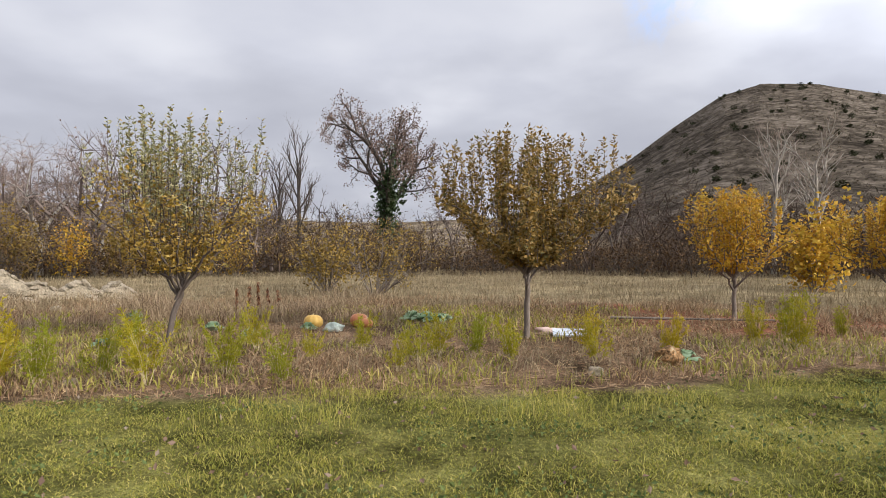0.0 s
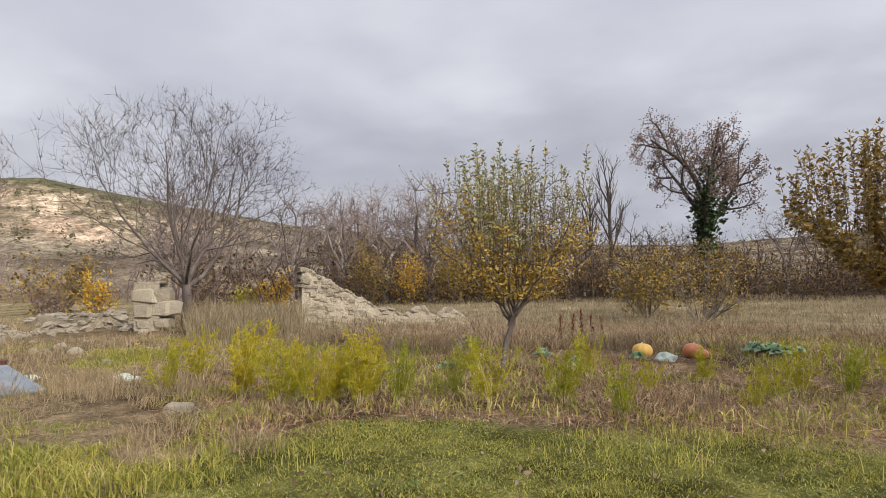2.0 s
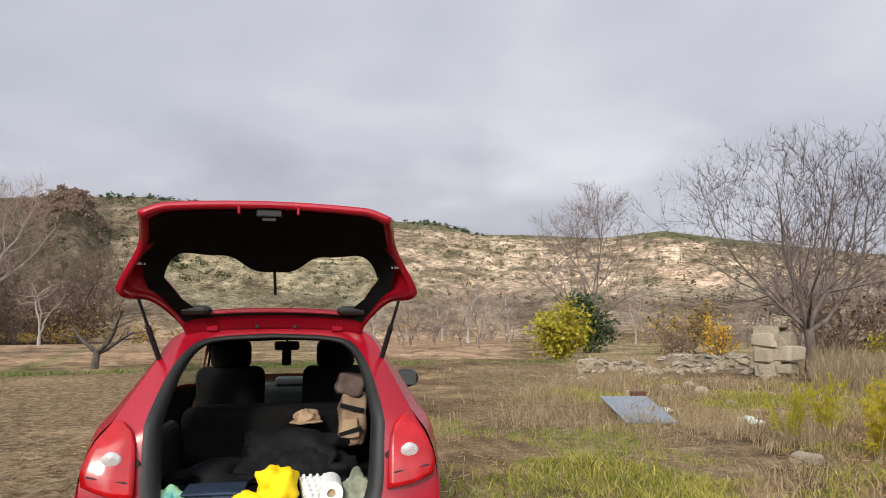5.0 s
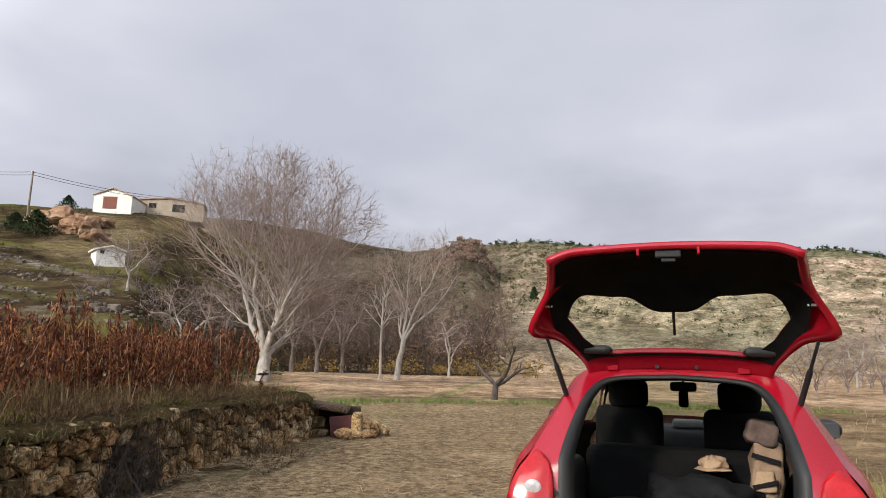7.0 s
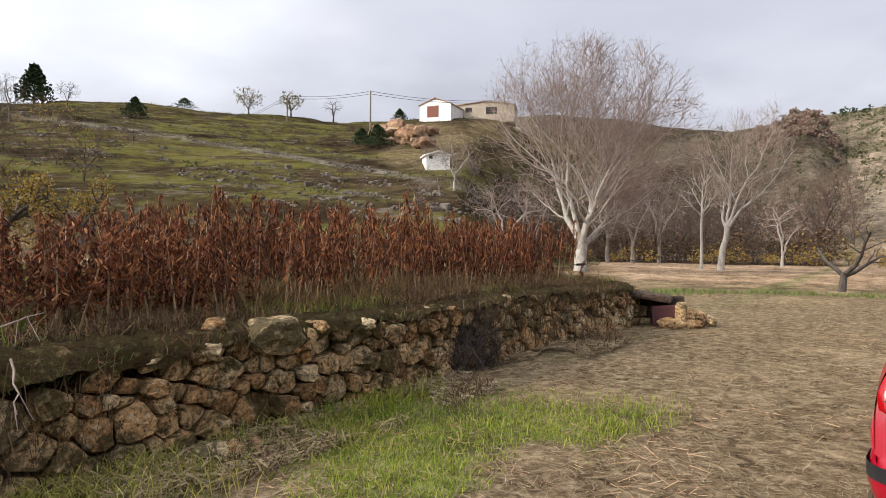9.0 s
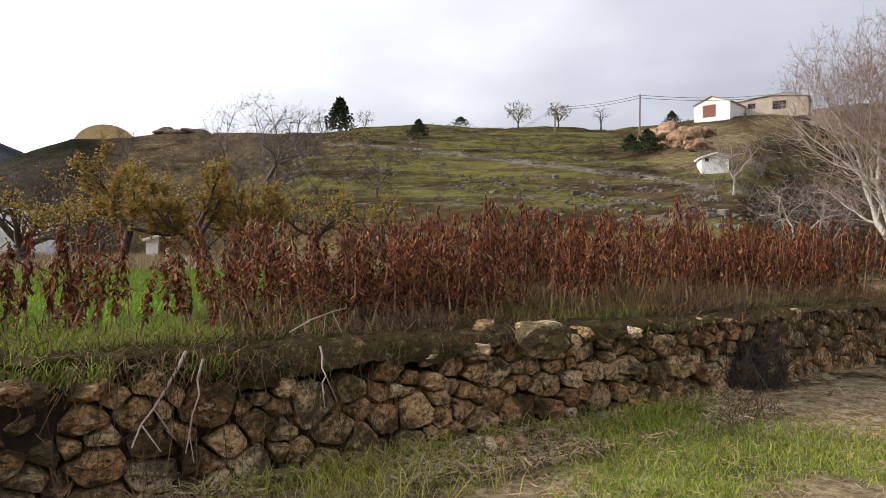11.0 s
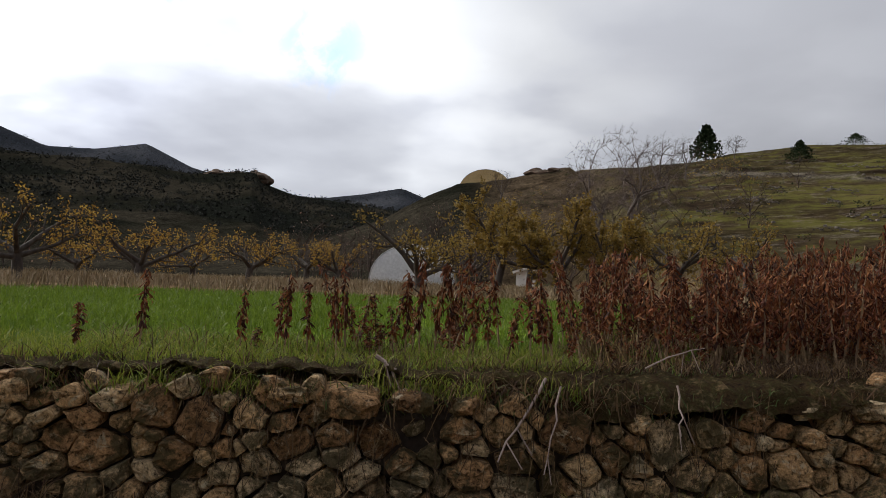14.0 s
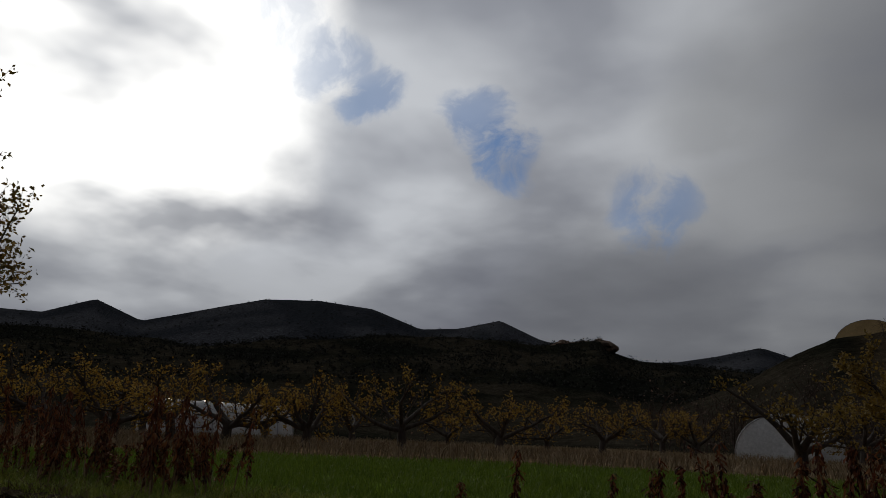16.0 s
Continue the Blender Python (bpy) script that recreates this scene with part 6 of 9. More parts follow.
def build_terrace_wall():
    rng = random.Random(12)
    x0, x1 = WALL_END, 9.0
    length = (x1 - x0) * math.sqrt(1 + WALL_B ** 2)
    wall = thing("wall_terrace", Matrix.Identity(4), "dry-stone terrace wall of rough brown limestone rubble", "wall", kind="structure")
    # earth core
    bm = bmesh.new()
    a, b = wall_point(x0, 0, 0), wall_point(x1, 0, 0)
    n = 60
    rows = []
    for k in range(n + 1):
        x = x0 + (x1 - x0) * k / n
        rows.append([bm.verts.new(wall_point(x, s + rng.uniform(-.015, .015), z)) for s, z in ((0.13, -0.15), (0.14, 0.35), (0.17, 0.54), (0.34, 0.66), (0.6, 0.5))])
    for k in range(n):
        for q in range(4):
            bm.faces.new((rows[k][q], rows[k + 1][q], rows[k + 1][q + 1], rows[k][q + 1]))
    core = part("core", bm, M["earth"], wall)
    crest = lambda x: float(np.interp(x, [-11.9, -8, -4.8, -3.6, -2.9, -2.2, -0.5, 0.2, 0.8, 3, 9], [.68, .77, .76, .70, .74, .66, .64, .74, .79, .75, .73]))
    top = lambda u: crest(x0 + u / math.sqrt(1 + WALL_B ** 2)) + 0.09 * noise.noise(Vector((u * 0.9, 3, 0))) + 0.06 * noise.noise(Vector((u * 3.1, 7, 0)))
    near_cells, far_cells = [], []
    for u, z, poly in rubble_cells(rng, length, -0.06, 0.95):
        x = x0 + u / math.sqrt(1 + WALL_B ** 2)
        poly = [(a, min(max(b, -0.12), top(u) + 0.05)) for a, b in poly]
        if z > top(u) or max(b for a, b in poly) - min(b for a, b in poly) < 0.05:
            continue
        if -6.2 < x < -5.65 and rng.random() < 0.7:      # collapsed breach
            continue
        if noise.noise(Vector((x * 0.8, z * 1.5, 4))) > 0.45 and z > 0.35:  # overgrown or fallen
            continue
        (near_cells if -3.6 < x < 2.6 else far_cells).append((x, u, z, poly))
    near_cells.sort(key=lambda r: abs(r[0] + 0.8))
    far_cells += near_cells[300:]
    chunks = []
    for k, (x, u, z, poly) in enumerate(near_cells[:300] + far_cells):
        shape = rubble_stone(rng, poly, (u, z))
        if shape is None:
            continue
        p = wall_point(x, 0.02 + rng.uniform(-0.06, 0.05) + z * 0.06, z)
        m = pose(p.x, p.y, p.z, rng.uniform(-4, 4), rng.uniform(-4, 4), wall_turn)
        if k < 300:
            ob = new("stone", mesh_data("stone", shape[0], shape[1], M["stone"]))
            ob.parent = wall
            ob.matrix_local = m
        else:
            m = np.array(m)
            chunks.append((shape[0] @ m[:3, :3].T + m[:3, 3], shape[1]))
    arrays = [stone_arrays(me) for me in STONES]
    # packing behind the face, seen in the gaps
    for k in range(420):
        v, f = rng.choice(arrays)
        p = wall_point(rng.uniform(x0 + .2, x1), rng.uniform(.17, .22), rng.uniform(0, WALL_H - .28))
        m = np.array(pose(p.x, p.y, p.z, rng.uniform(-30, 30), rng.uniform(-30, 30), rng.uniform(0, 360)) @ Matrix.Diagonal((rng.uniform(.08, .18), rng.uniform(.08, .14), rng.uniform(.06, .13), 1)))
        chunks.append((v @ m[:3, :3].T + m[:3, 3], f))
    # the wall turns the corner and runs back under the bank
    for k in range(46):
        u, z = rng.uniform(0, 3.4), rng.uniform(0.05, 0.68)
        v, f = rng.choice(arrays)
        m = np.array(pose(WALL_END - 0.25 + rng.uniform(-.08, .08), -6.1 - u, z, 0, 0, 90 + rng.uniform(-12, 12)) @ Matrix.Diagonal((rng.uniform(.2, .42), .3, rng.uniform(.13, .22), 1)))
        chunks.append((v @ m[:3, :3].T + m[:3, 3], f))
    v, f = joined(chunks)
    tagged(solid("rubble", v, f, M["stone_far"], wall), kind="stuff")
    # loose capstones on top
    caps = [(147.6, 5.55, .58, .42, .40, .78), (153.2, 5.15, .36, .26, .17, .74), (152.2, 5.45, .26, .20, .22, .86), (157.0, 4.95, .20, .16, .13, .70), (144.2, 5.95, .26, .2, .16, .80), (140.4, 6.3, .28, .2, .15, .78), (160.6, 4.75, .16, .14, .10, .68),
            (193.2, 4.12, .50, .26, .24, .72), (187.6, 4.10, .30, .2, .17, .72), (183.0, 4.16, .28, .2, .15, .70), (197.8, 4.2, .30, .24, .14, .74), (171.0, 4.45, .16, .13, .12, .72), (166.4, 4.55, .2, .16, .13, .72), (218.0, 4.7, .30, .22, .2, .74), (205.0, 4.42, .3, .2, .15, .74), (210.5, 4.5, .34, .24, .16, .72)]
    for yaw, d, w, t, h, z in caps:
        x, y = place(yaw, d)
        ob = new("capstone", rng.choice(CAPS))
        ob.parent = wall
        ob.matrix_local = pose(x, y, z - .05, rng.uniform(-8, 8), rng.uniform(-8, 8), rng.uniform(0, 360)) @ Matrix.Diagonal((w * .8, t * .8, h * .72, 1))
    # turf and moss grown over the coping
    us = np.arange(0.1, length - .05, 0.035)
    rows = []
    for s, k in ((-.035, 0), (.0, .30), (.04, .62), (.12, .86), (.22, 1.0), (.34, 1.06), (.50, 1.02)):
        row = []
        for u in us:
            x = x0 + u / math.sqrt(1 + WALL_B ** 2)
            lo = min(top(u), .80) + .01 - .20 * max(0, noise.noise(Vector((u * 1.3, 11, 2)))) * (1 if x < -.2 else .3) - .05 * noise.noise(Vector((u * 6, 3, 8)))
            hi = max(WALL_H + .02, lo + .04)
            bump = .045 * noise.noise(Vector((u * 7, s * 9, 1))) + .03 * noise.noise(Vector((u * 17, s * 21, 5)))
            p = wall_point(x, s + .05 * noise.noise(Vector((u * 4, s * 5, 3))) + (1 - k) * (.20 * max(0, noise.noise(Vector((u * 1.9, 5, 9)))) + .28 * float(sstep((x + .7) / .5))) + .02, lo + (hi - lo) * k + bump)
            row.append(tuple(p))
        rows.append(row)
    tagged(solid("turf_coping", *sheet(np.array(rows)), M["moss"], wall, "dark moss and turf over the coping", smooth=True), kind="stuff")
    return wall


build_terrace_wall()


PALE_LUMPS = [boulder_shape(80 + k, M["stone_pale"], 2) for k in range(10)]
RED_ROCKS = [boulder_shape(30 + k, M["rock_red"]) for k in range(6)]


def rock(yaw, d, size, mesh, name="rock", label="weathered limestone rock lying on the ground", z=0.0, turn=0.0, tilt=0.0, group=""):
    x, y = place(yaw, d)
    ob = new(name, mesh)
    ob.matrix_world = pose(x, y, gz(x, y) + size[2] * 0.38 + z, tilt, 0, turn) @ Matrix.Diagonal((*size, 1))
    return tagged(ob, label, "rock", group)


rng0 = random.Random(5)
for yaw, d, w in ((113.4, 13.6, .75), (112.6, 13.9, .5), (114.3, 13.3, .6), (113.0, 13.2, .4), (112.1, 14.3, .35), (114.9, 13.0, .4), (113.9, 14.2, .6), (111.7, 13.7, .3)):
    rock(yaw, d, (w, w * rng0.uniform(.6, .9), w * rng0.uniform(.35, .55)), rng0.choice(BOULDERS), label="tumbled limestone rock beside the end of the terrace wall", turn=rng0.uniform(0, 360), group="tumbled rocks")
for yaw, d, w in ((152.2, 4.80, .34), (150.6, 4.88, .30), (149.2, 4.96, .26), (153.8, 4.72, .2)):
    rock(yaw, d, (w, w * .5, w * .42), BOULDERS[int(d * 10) % 6], label="dark turf-covered stone fallen at the foot of the wall", turn=rng0.uniform(0, 60), group="fallen wall stones")
rock(47.6, 8.6, (.34, .22, .10), STONES_PALE[1], label="flat pale stone lying in dry grass", turn=30)
rock(-13.6, 8.1, (.16, .13, .10), STONES_PALE[2], label="small pale stone on the bed's edge")
rock(-19.3, 9.0, (.34, .30, .26), BOULDERS[4], label="brown clod of earth and stone", turn=20)
rock(28.5, 8.2, (.14, .12, .06), STONES_PALE[3], label="small flat stone beside the garden row")

# pit with a dark mouth at the end of the wall
def build_cellar_mouth():
    x, y = place(116.2, 13.4)
    ob = thing("cellar_mouth", pose(x, y, gz(x, y), 0, 0, 112), "low dark cellar mouth with a reddish board and slab roof", "shelter")
    part("side_slab", box(bmesh.new(), (-.62, 0, .25), (.22, .8, .62), .05), M["stone_far"], ob)
    part("side_slab", box(bmesh.new(), (.55, .05, .2), (.2, .7, .5), .05), M["stone_far"], ob)
    part("roof_slab", box(bmesh.new(), (-.15, .1, .58), (1.1, .7, .12), .04, Euler((0, radians(8), 0)).to_quaternion()), M["rock_red"], ob, "tilted stone roof slab")
    part("board", box(bmesh.new(), (.3, -.18, .2), (.5, .04, .42), .01, Euler((0, radians(-6), 0)).to_quaternion()), M["red_board"], ob, "dark red board")
    part("back", box(bmesh.new(), (0, .42, .25), (1.2, .06, .6), .02), M["earth"], ob)


M["red_board"] = material("red_board", [(0.05, 0.018, 0.018), (0.09, 0.03, 0.028)], 4, 0.85, 0.3, 60, vary=0.3)
build_cellar_mouth()


# ---- dead stalks with hanging leaves on the terrace ----
def stalk_parts(seed, leafcount=84, dense=0.8, wander=0.06):
    """A plant one metre high: (stem arrays, hanging leaf arrays). Its leaves droop, folded and curled, thickest in the upper half."""
    rng = np.random.default_rng(seed)
    pts = [np.zeros(3)]
    d = np.array([0, 0, 1.0])
    for k in range(5):
        d = d + rng.normal(size=3) * wander
        d /= np.linalg.norm(d)
        pts.append(pts[-1] + d * 0.2)
    p = np.array(pts)
    stem = tubes(p[:-1], p[1:], np.linspace(.010, .005, 5), np.linspace(.009, .003, 5), 4)
    n = leafcount
    t = 0.30 + 0.70 * rng.uniform(0, 1, n) ** 0.8
    i = np.minimum((t * 5).astype(int), 4)
    base = p[i] + (p[i + 1] - p[i]) * (t * 5 - i)[:, None]
    a = rng.uniform(0, 2 * np.pi, n)
    out = np.stack([np.cos(a), np.sin(a), 0 * a], 1)
    side = np.stack([-np.sin(a), np.cos(a), 0 * a], 1)
    shrink = (1.25 - 0.55 * t)[:, None]
    long = rng.uniform(.045, .13, n)[:, None] * dense * shrink
    wid = rng.uniform(.007, .019, n)[:, None] * dense * shrink
    zed = np.array([[0, 0, 1.0]])
    arm = rng.uniform(.008, .038, n)[:, None] * dense
    q0 = base + out * arm * .5
    q1 = base + out * arm + zed * rng.uniform(-.02, .015, n)[:, None]
    sway = out * rng.normal(0, .018, n)[:, None] + side * rng.normal(0, .022, n)[:, None]
    q2 = q1 - zed * long * .55 + sway
    q3 = q1 - zed * long + sway * rng.uniform(.2, 2.2, n)[:, None]
    rows = [q0]
    for q, w, turn in ((q1, .75, rng.normal(0, .6, n)), (q2, 1.0, rng.normal(.4, .9, n))):
        e = side * np.cos(turn)[:, None] + out * np.sin(turn)[:, None]
        rows += [q - e * wid * w, q + e * wid * w]
    v = np.stack(rows + [q3], 1)
    k = np.arange(n)[:, None] * 6
    return stem, (v.reshape(-1, 3), [np.concatenate([k + np.array([[0, 1, 2]]), k + np.array([[3, 5, 4]])]), k + np.array([[1, 3, 4, 2]])])


def build_stalks():
    rng = np.random.default_rng(77)
    variants = [stalk_parts(k) for k in range(12)]
    # thick stand along the wall
    xs, ys, hs = [], [], []

    def stand(n, x0, x1, s0, s1, h0, h1):
        x = rng.uniform(x0, x1, n)
        s = rng.uniform(s0, s1, n)
        for a, b in zip(x, s):
            p = wall_point(a, b, 0)
            xs.append(p.x)
            ys.append(p.y)
            hs.append(rng.uniform(h0 * .92, h1 * 1.04) * (0.86 + 0.18 * noise.noise(Vector((a * 0.7, b * 0.7, 2)))) * (0.55 if rng.uniform() < .2 else 1.0))

    stand(600, -11.2, -3.2, 0.75, 3.6, 1.0, 1.4)
    stand(200, -3.4, -0.9, 0.75, 2.6, 0.6, 1.12)
    stand(26, -1.0, 0.3, 0.75, 1.9, 0.55, 1.0)
    stand(8, 0.3, 1.1, 0.8, 1.7, 0.5, 0.85)
    stand(130, 5.7, 10.5, 0.75, 2.2, 0.6, 1.2)
    xs_, ys_, hs_ = np.array(xs), np.array(ys), np.array(hs)
    zs = ground_height(xs_, ys_) - 0.02
    turns = rng.uniform(0, 2 * np.pi, len(xs))
    r1 = np.random.default_rng(3)
    pick = r1.integers(0, 12, len(xs))
    stems, leaf = [], []
    for k in range(len(xs)):
        c, s = math.cos(turns[k]), math.sin(turns[k])
        lean = r1.normal(size=2) * 0.11
        m = np.array([[c, -s, lean[0]], [s, c, lean[1]], [0, 0, 1]])
        o = np.array([xs_[k], ys_[k], zs[k]])
        for src, dst in zip(variants[pick[k]], (stems, leaf)):
            dst.append(((src[0] * np.array([1, 1, hs_[k]])) @ m.T + o, src[1]))
    ob = tagged(new("dead_stalks"), "dense stand of dead red-brown stalks with hanging leaves", "dead plants", kind="stuff")
    v, f = joined(stems)
    solid("stem_mass", v, f, M["stalk_stem"], ob)
    v, f = joined(leaf)
    solid("leaf_mass", v, f, M["stalk_red"], ob)
    # single ones at the thin end of the row
    for yaw, d, h, seed in ((193.6, 5.25, .60, 1), (194.4, 5.15, .50, 2), (196.9, 5.25, .46, 3), (198.7, 5.2, .50, 4), (199.4, 5.35, .42, 5), (202.3, 5.2, .40, 6), (209.9, 5.3, .50, 7), (214.3, 5.2, .30, 8),
                            (223.7, 5.3, .17, 9), (191.6, 5.2, .2, 10), (190.9, 5.3, .2, 11), (188.6, 5.2, .55, 12), (187.4, 5.3, .62, 13), (186.2, 5.2, .62, 14), (201.2, 5.4, .16, 15), (228.5, 5.2, .22, 16), (184.8, 5.2, .6, 17), (231.5, 5.4, .3, 18), (15.9, 15.2, .55, 19), (15.0, 15.4, .6, 20), (14.2, 15.1, .5, 21), (16.8, 15.6, .5, 22), (13.4, 15.5, .45, 23)):
        stem, lf = stalk_parts(200 + seed, 96, 1.0, 0.02)
        x, y = place(yaw, d)
        ob = thing("dead_stalk", pose(x, y, gz(x, y) - 0.02, seed * 7 % 9 - 4, seed * 5 % 9 - 4, seed * 40), "single dead brown stalk with withered hanging leaves", "dead plant", "single stalks")
        h *= 1.25
        solid("stem", stem[0] * np.array([.8, .8, h]), stem[1], M["stalk_stem"], ob)
        solid("withered_foliage", lf[0] * np.array([.8, .8, h]) + np.array([0, 0, .02]), lf[1], M["stalk_red"], ob)


build_stalks()


# dry sticks hanging over the wall
def stick(yaw, d, z0, yaw1, d1, z1, r=0.012, seed=0):
    a, b = Vector((*place(yaw, d), z0)), Vector((*place(yaw1, d1), z1))
    rng = random.Random(seed)
    bm = bmesh.new()
    p = a
    for k in range(5):
        q = a.lerp(b, (k + 1) / 5) + Vector([rng.uniform(-.015, .015) for _ in range(3)])
        rod(bm, p, q, r * (1 - k * .12), r * (1 - (k + 1) * .12), 6)
        if k in (2, 3):
            rod(bm, q, q + Vector((rng.uniform(-.1, .1), .06, -.14)), r * .5, r * .3, 5)
        p = q
    tagged(part("dry_stick", bm, M["twig_pale"], None), "bleached dry stick leaning on the stone wall", "stick", "sticks on the wall")


stick(176.5, 4.3, .82, 180.3, 3.95, .38, .011, 1)
stick(175.2, 4.15, .80, 176.3, 3.98, .30, .007, 2)
stick(166.0, 4.4, .82, 165.5, 4.2, .55, .007, 3)
stick(191.0, 4.3, .92, 189.3, 4.25, .84, .016, 4)
stick(168.5, 4.5, .9, 164.0, 4.7, 1.05, .006, 5)


# tumbled field walls along the terraces of the green hill
def build_field_walls():
    rng = np.random.default_rng(61)
    r = np.linspace(40, 149, 220)
    xs, ys, ss = [], [], []
    for off, a0, a1, per in ((0.0, 136, 166, 9), (-1.1, 130, 172, 9), (-2.1, 128, 176, 8), (-3.1, 130, 170, 6), (0.75, 140, 160, 6), (-4.0, 134, 160, 4)):
        for a in np.arange(a0, a1, 1 / per):
            if noise.noise(Vector((a * .35, off * 3, 2))) < -.02:
                continue
            el = np.interp(a, [130, 134, 137.3, 146.7, 155.5, 163.3, 170], [4.8, 5.5, 6.15, 7.5, 8.55, 9.0, 9.2]) + off + .25 * noise.noise(Vector((a * .3, off, 7))) + rng.normal() * .05
            b = radians(a)
            h = ground_height(-np.sin(b) * r, np.cos(b) * r)
            up = np.degrees(np.arctan2(h - EYE, r))
            hit = np.argmax(up > el)
            if up[hit] > el:
                d = r[hit] + rng.normal() * .5
                xs.append(-math.sin(b) * d)
                ys.append(math.cos(b) * d)
                ss.append(rng.uniform(.12, .30) * (2.2 if rng.uniform() < .10 else 1))
    xs, ys, ss = np.array(xs), np.array(ys), np.array(ss)
    v, f = scattered([stone_arrays(me) for me in STONES[:8]], rng, xs, ys, ground_height(xs, ys) + ss * .15, ss, tall=rng.uniform(.5, .9, len(xs)))
    tagged(solid("field_wall", v, f, M["field_stone"]), "tumbled grey field walls along the terraces of the hill", "stones", kind="stuff")


M["field_stone"] = material("field_stone", [(0.075, 0.06, 0.047), (0.19, 0.16, 0.13)], 0.4, 0.95, 0.5, 5, vary=0.4, island=0.6)
build_field_walls()


# ---- grass, straw and weeds: too many to count ----
def sown(name, label, rng, x, y, height, width, mat, lean=0.35, sink=0.01, category="grass"):
    z = ground_height(x, y) - sink
    v, f = blades(rng, np.stack([x, y, z], 1), height, width, lean)
    ob = solid(name, v, f, mat)
    return tagged(ob, label, category, kind="stuff")


def strewn(name, label, rng, x, y, length, width, mat, lift=0.03):
    """Straws lying about at all angles."""
    n = len(x)
    a = rng.uniform(0, 2 * np.pi, n)
    d = np.stack([np.cos(a), np.sin(a), rng.normal(0, .22, n)], 1) * (length * rng.uniform(.4, 1.3, n))[:, None] / 2
    s = np.stack([-np.sin(a), np.cos(a), rng.normal(0, .5, n)], 1) * width / 2
    c = np.stack([x, y, ground_height(x, y) + rng.uniform(0, lift, n)], 1)
    v = np.stack([c - d - s, c - d + s, c + d + s, c + d - s], 1).reshape(-1, 3)
    f = np.arange(n)[:, None] * 4 + np.array([[0, 1, 2, 3]])
    return tagged(solid(name, v, f, mat), label, "straw", kind="stuff")


def sow_all():
    rng = np.random.default_rng(31)
    # lawn in front of the garden
    x, y, yaw, r = polar(rng, 210000, -44, 62, 2.4, 10.5, 0.6)
    clump = fbm(x, y, 1.6, 3, 13)
    ok = (r < lawn_edge(yaw) + (clump - .5) * 1.2) & (rng.uniform(0, 1, len(x)) < 0.35 + 0.9 * clump) & (rng.uniform(0, 1, len(x)) < 1.0 - 0.75 * sstep((yaw - 42) / 14))
    sown("lawn_grass", "short green lawn grass with yellow dry blades", rng, x[ok], y[ok], 0.022 + 0.045 * clump[ok] ** 2, 0.007, M["grass_green"], 1.0)
    x, y, yaw, r = polar(rng, 16000, -44, 58, 5.4, 10.6, 0.8)
    clump = fbm(x, y, 1.1, 3, 17)
    ok = (np.abs(r - lawn_edge(yaw) + 0.4) < 1.0) & (clump > 0.47)
    sown("tall_grass", "longer grass tufts along the edge of the bed", rng, x[ok], y[ok], 0.10 + 0.10 * clump[ok], 0.007, M["grass_green"], 0.5)
    # broad-leaved weeds and dead leaves in the lawn
    for n, size, name, leaf, label, gate in ((11000, .024, "lawn_weeds", "cabbage_dark", "dark broad-leaved weeds spreading through the lawn", .54), (900, .03, "fallen_leaves", "leaf_rust", "brown dead leaves scattered in the lawn", .45)):
        x, y, yaw, r = polar(rng, n, -44, 60, 2.6, 9.5, 0.6)
        ok = (fbm(x, y, 1.3, 4, int(size * 1000) + n % 7) > gate) & (r < lawn_edge(yaw))
        x, y = x[ok], y[ok]
        v, f = leaves(rng, np.stack([x, y, ground_height(x, y) + rng.uniform(.01, .05, len(x))], 1), size, up=.1)
        tagged(solid(name, v, f, M[leaf]), label, "weeds", kind="stuff")
    # mown straw
    x, y, yaw, r = polar(rng, 200000, 52, 172, 2.6, 19, 0.3)
    s = wall_gap(x, y)
    clump = fbm(x, y, 0.9, 3, 19)
    worn = sstep((1.7 - np.abs(r * np.sin(np.radians(yaw - 78)))) / .8)
    ok = ((s > 0.05) | (x < WALL_END - .3)) & (rng.uniform(0, 1, len(x)) < (0.25 + clump) * (1 - .8 * worn))
    strewn("straw", "mown dry straw and hay lying on bare earth", rng, x[ok], y[ok], 0.09, 0.0026, M["straw"])
    x, y, yaw, r = polar(rng, 30000, 56, 172, 2.6, 14, 0.45)
    s = wall_gap(x, y)
    ok = ((s > 0.05) | (x < WALL_END - .3)) & (fbm(x, y, 1.3, 3, 83) > .56)
    strewn("dark_litter", "dark rotting stalks among the straw", rng, x[ok], y[ok], 0.14, 0.005, M["weed_brown"])
    x, y, yaw, r = polar(rng, 22000, -40, 50, 6.8, 16, 0.45)
    ok = r > lawn_edge(yaw) - .2
    strewn("bed_litter", "dead stems lying over the garden bed", rng, x[ok], y[ok], 0.17, 0.006, M["weed_brown"], .06)
    # green patches near the wall and about the yard
    x, y, yaw, r = polar(rng, 150000, 55, 175, 2.6, 12, 0.5)
    s = wall_gap(x, y)
    n1 = fbm(x, y, 0.5, 4, 41)
    a = sstep((n1 - 0.44) / 0.12) * sstep((yaw - 112) / 6) * sstep((150 - yaw) / 10) * sstep((7.2 - r) / 1.5)
    b = sstep((1.1 - s) / 0.9) * sstep((yaw - 132) / 8) * 0.9
    c = sstep((n1 - 0.56) / 0.06) * sstep((82 - yaw) / 6) * 0.5
    dry = (s > 0.02) & (rng.uniform(0, 1, len(x)) < b * .85 * (fbm(x, y, 1.6, 3, 42) > .44))
    sown("foot_grass", "long dry grass clumps at the foot of the wall", rng, x[dry], y[dry], 0.10 + 0.16 * n1[dry], 0.006, M["grass_green"], 0.8)
    ok = (s > 0.02) & (rng.uniform(0, 1, len(x)) < np.maximum(np.maximum(a, b * .26), c))
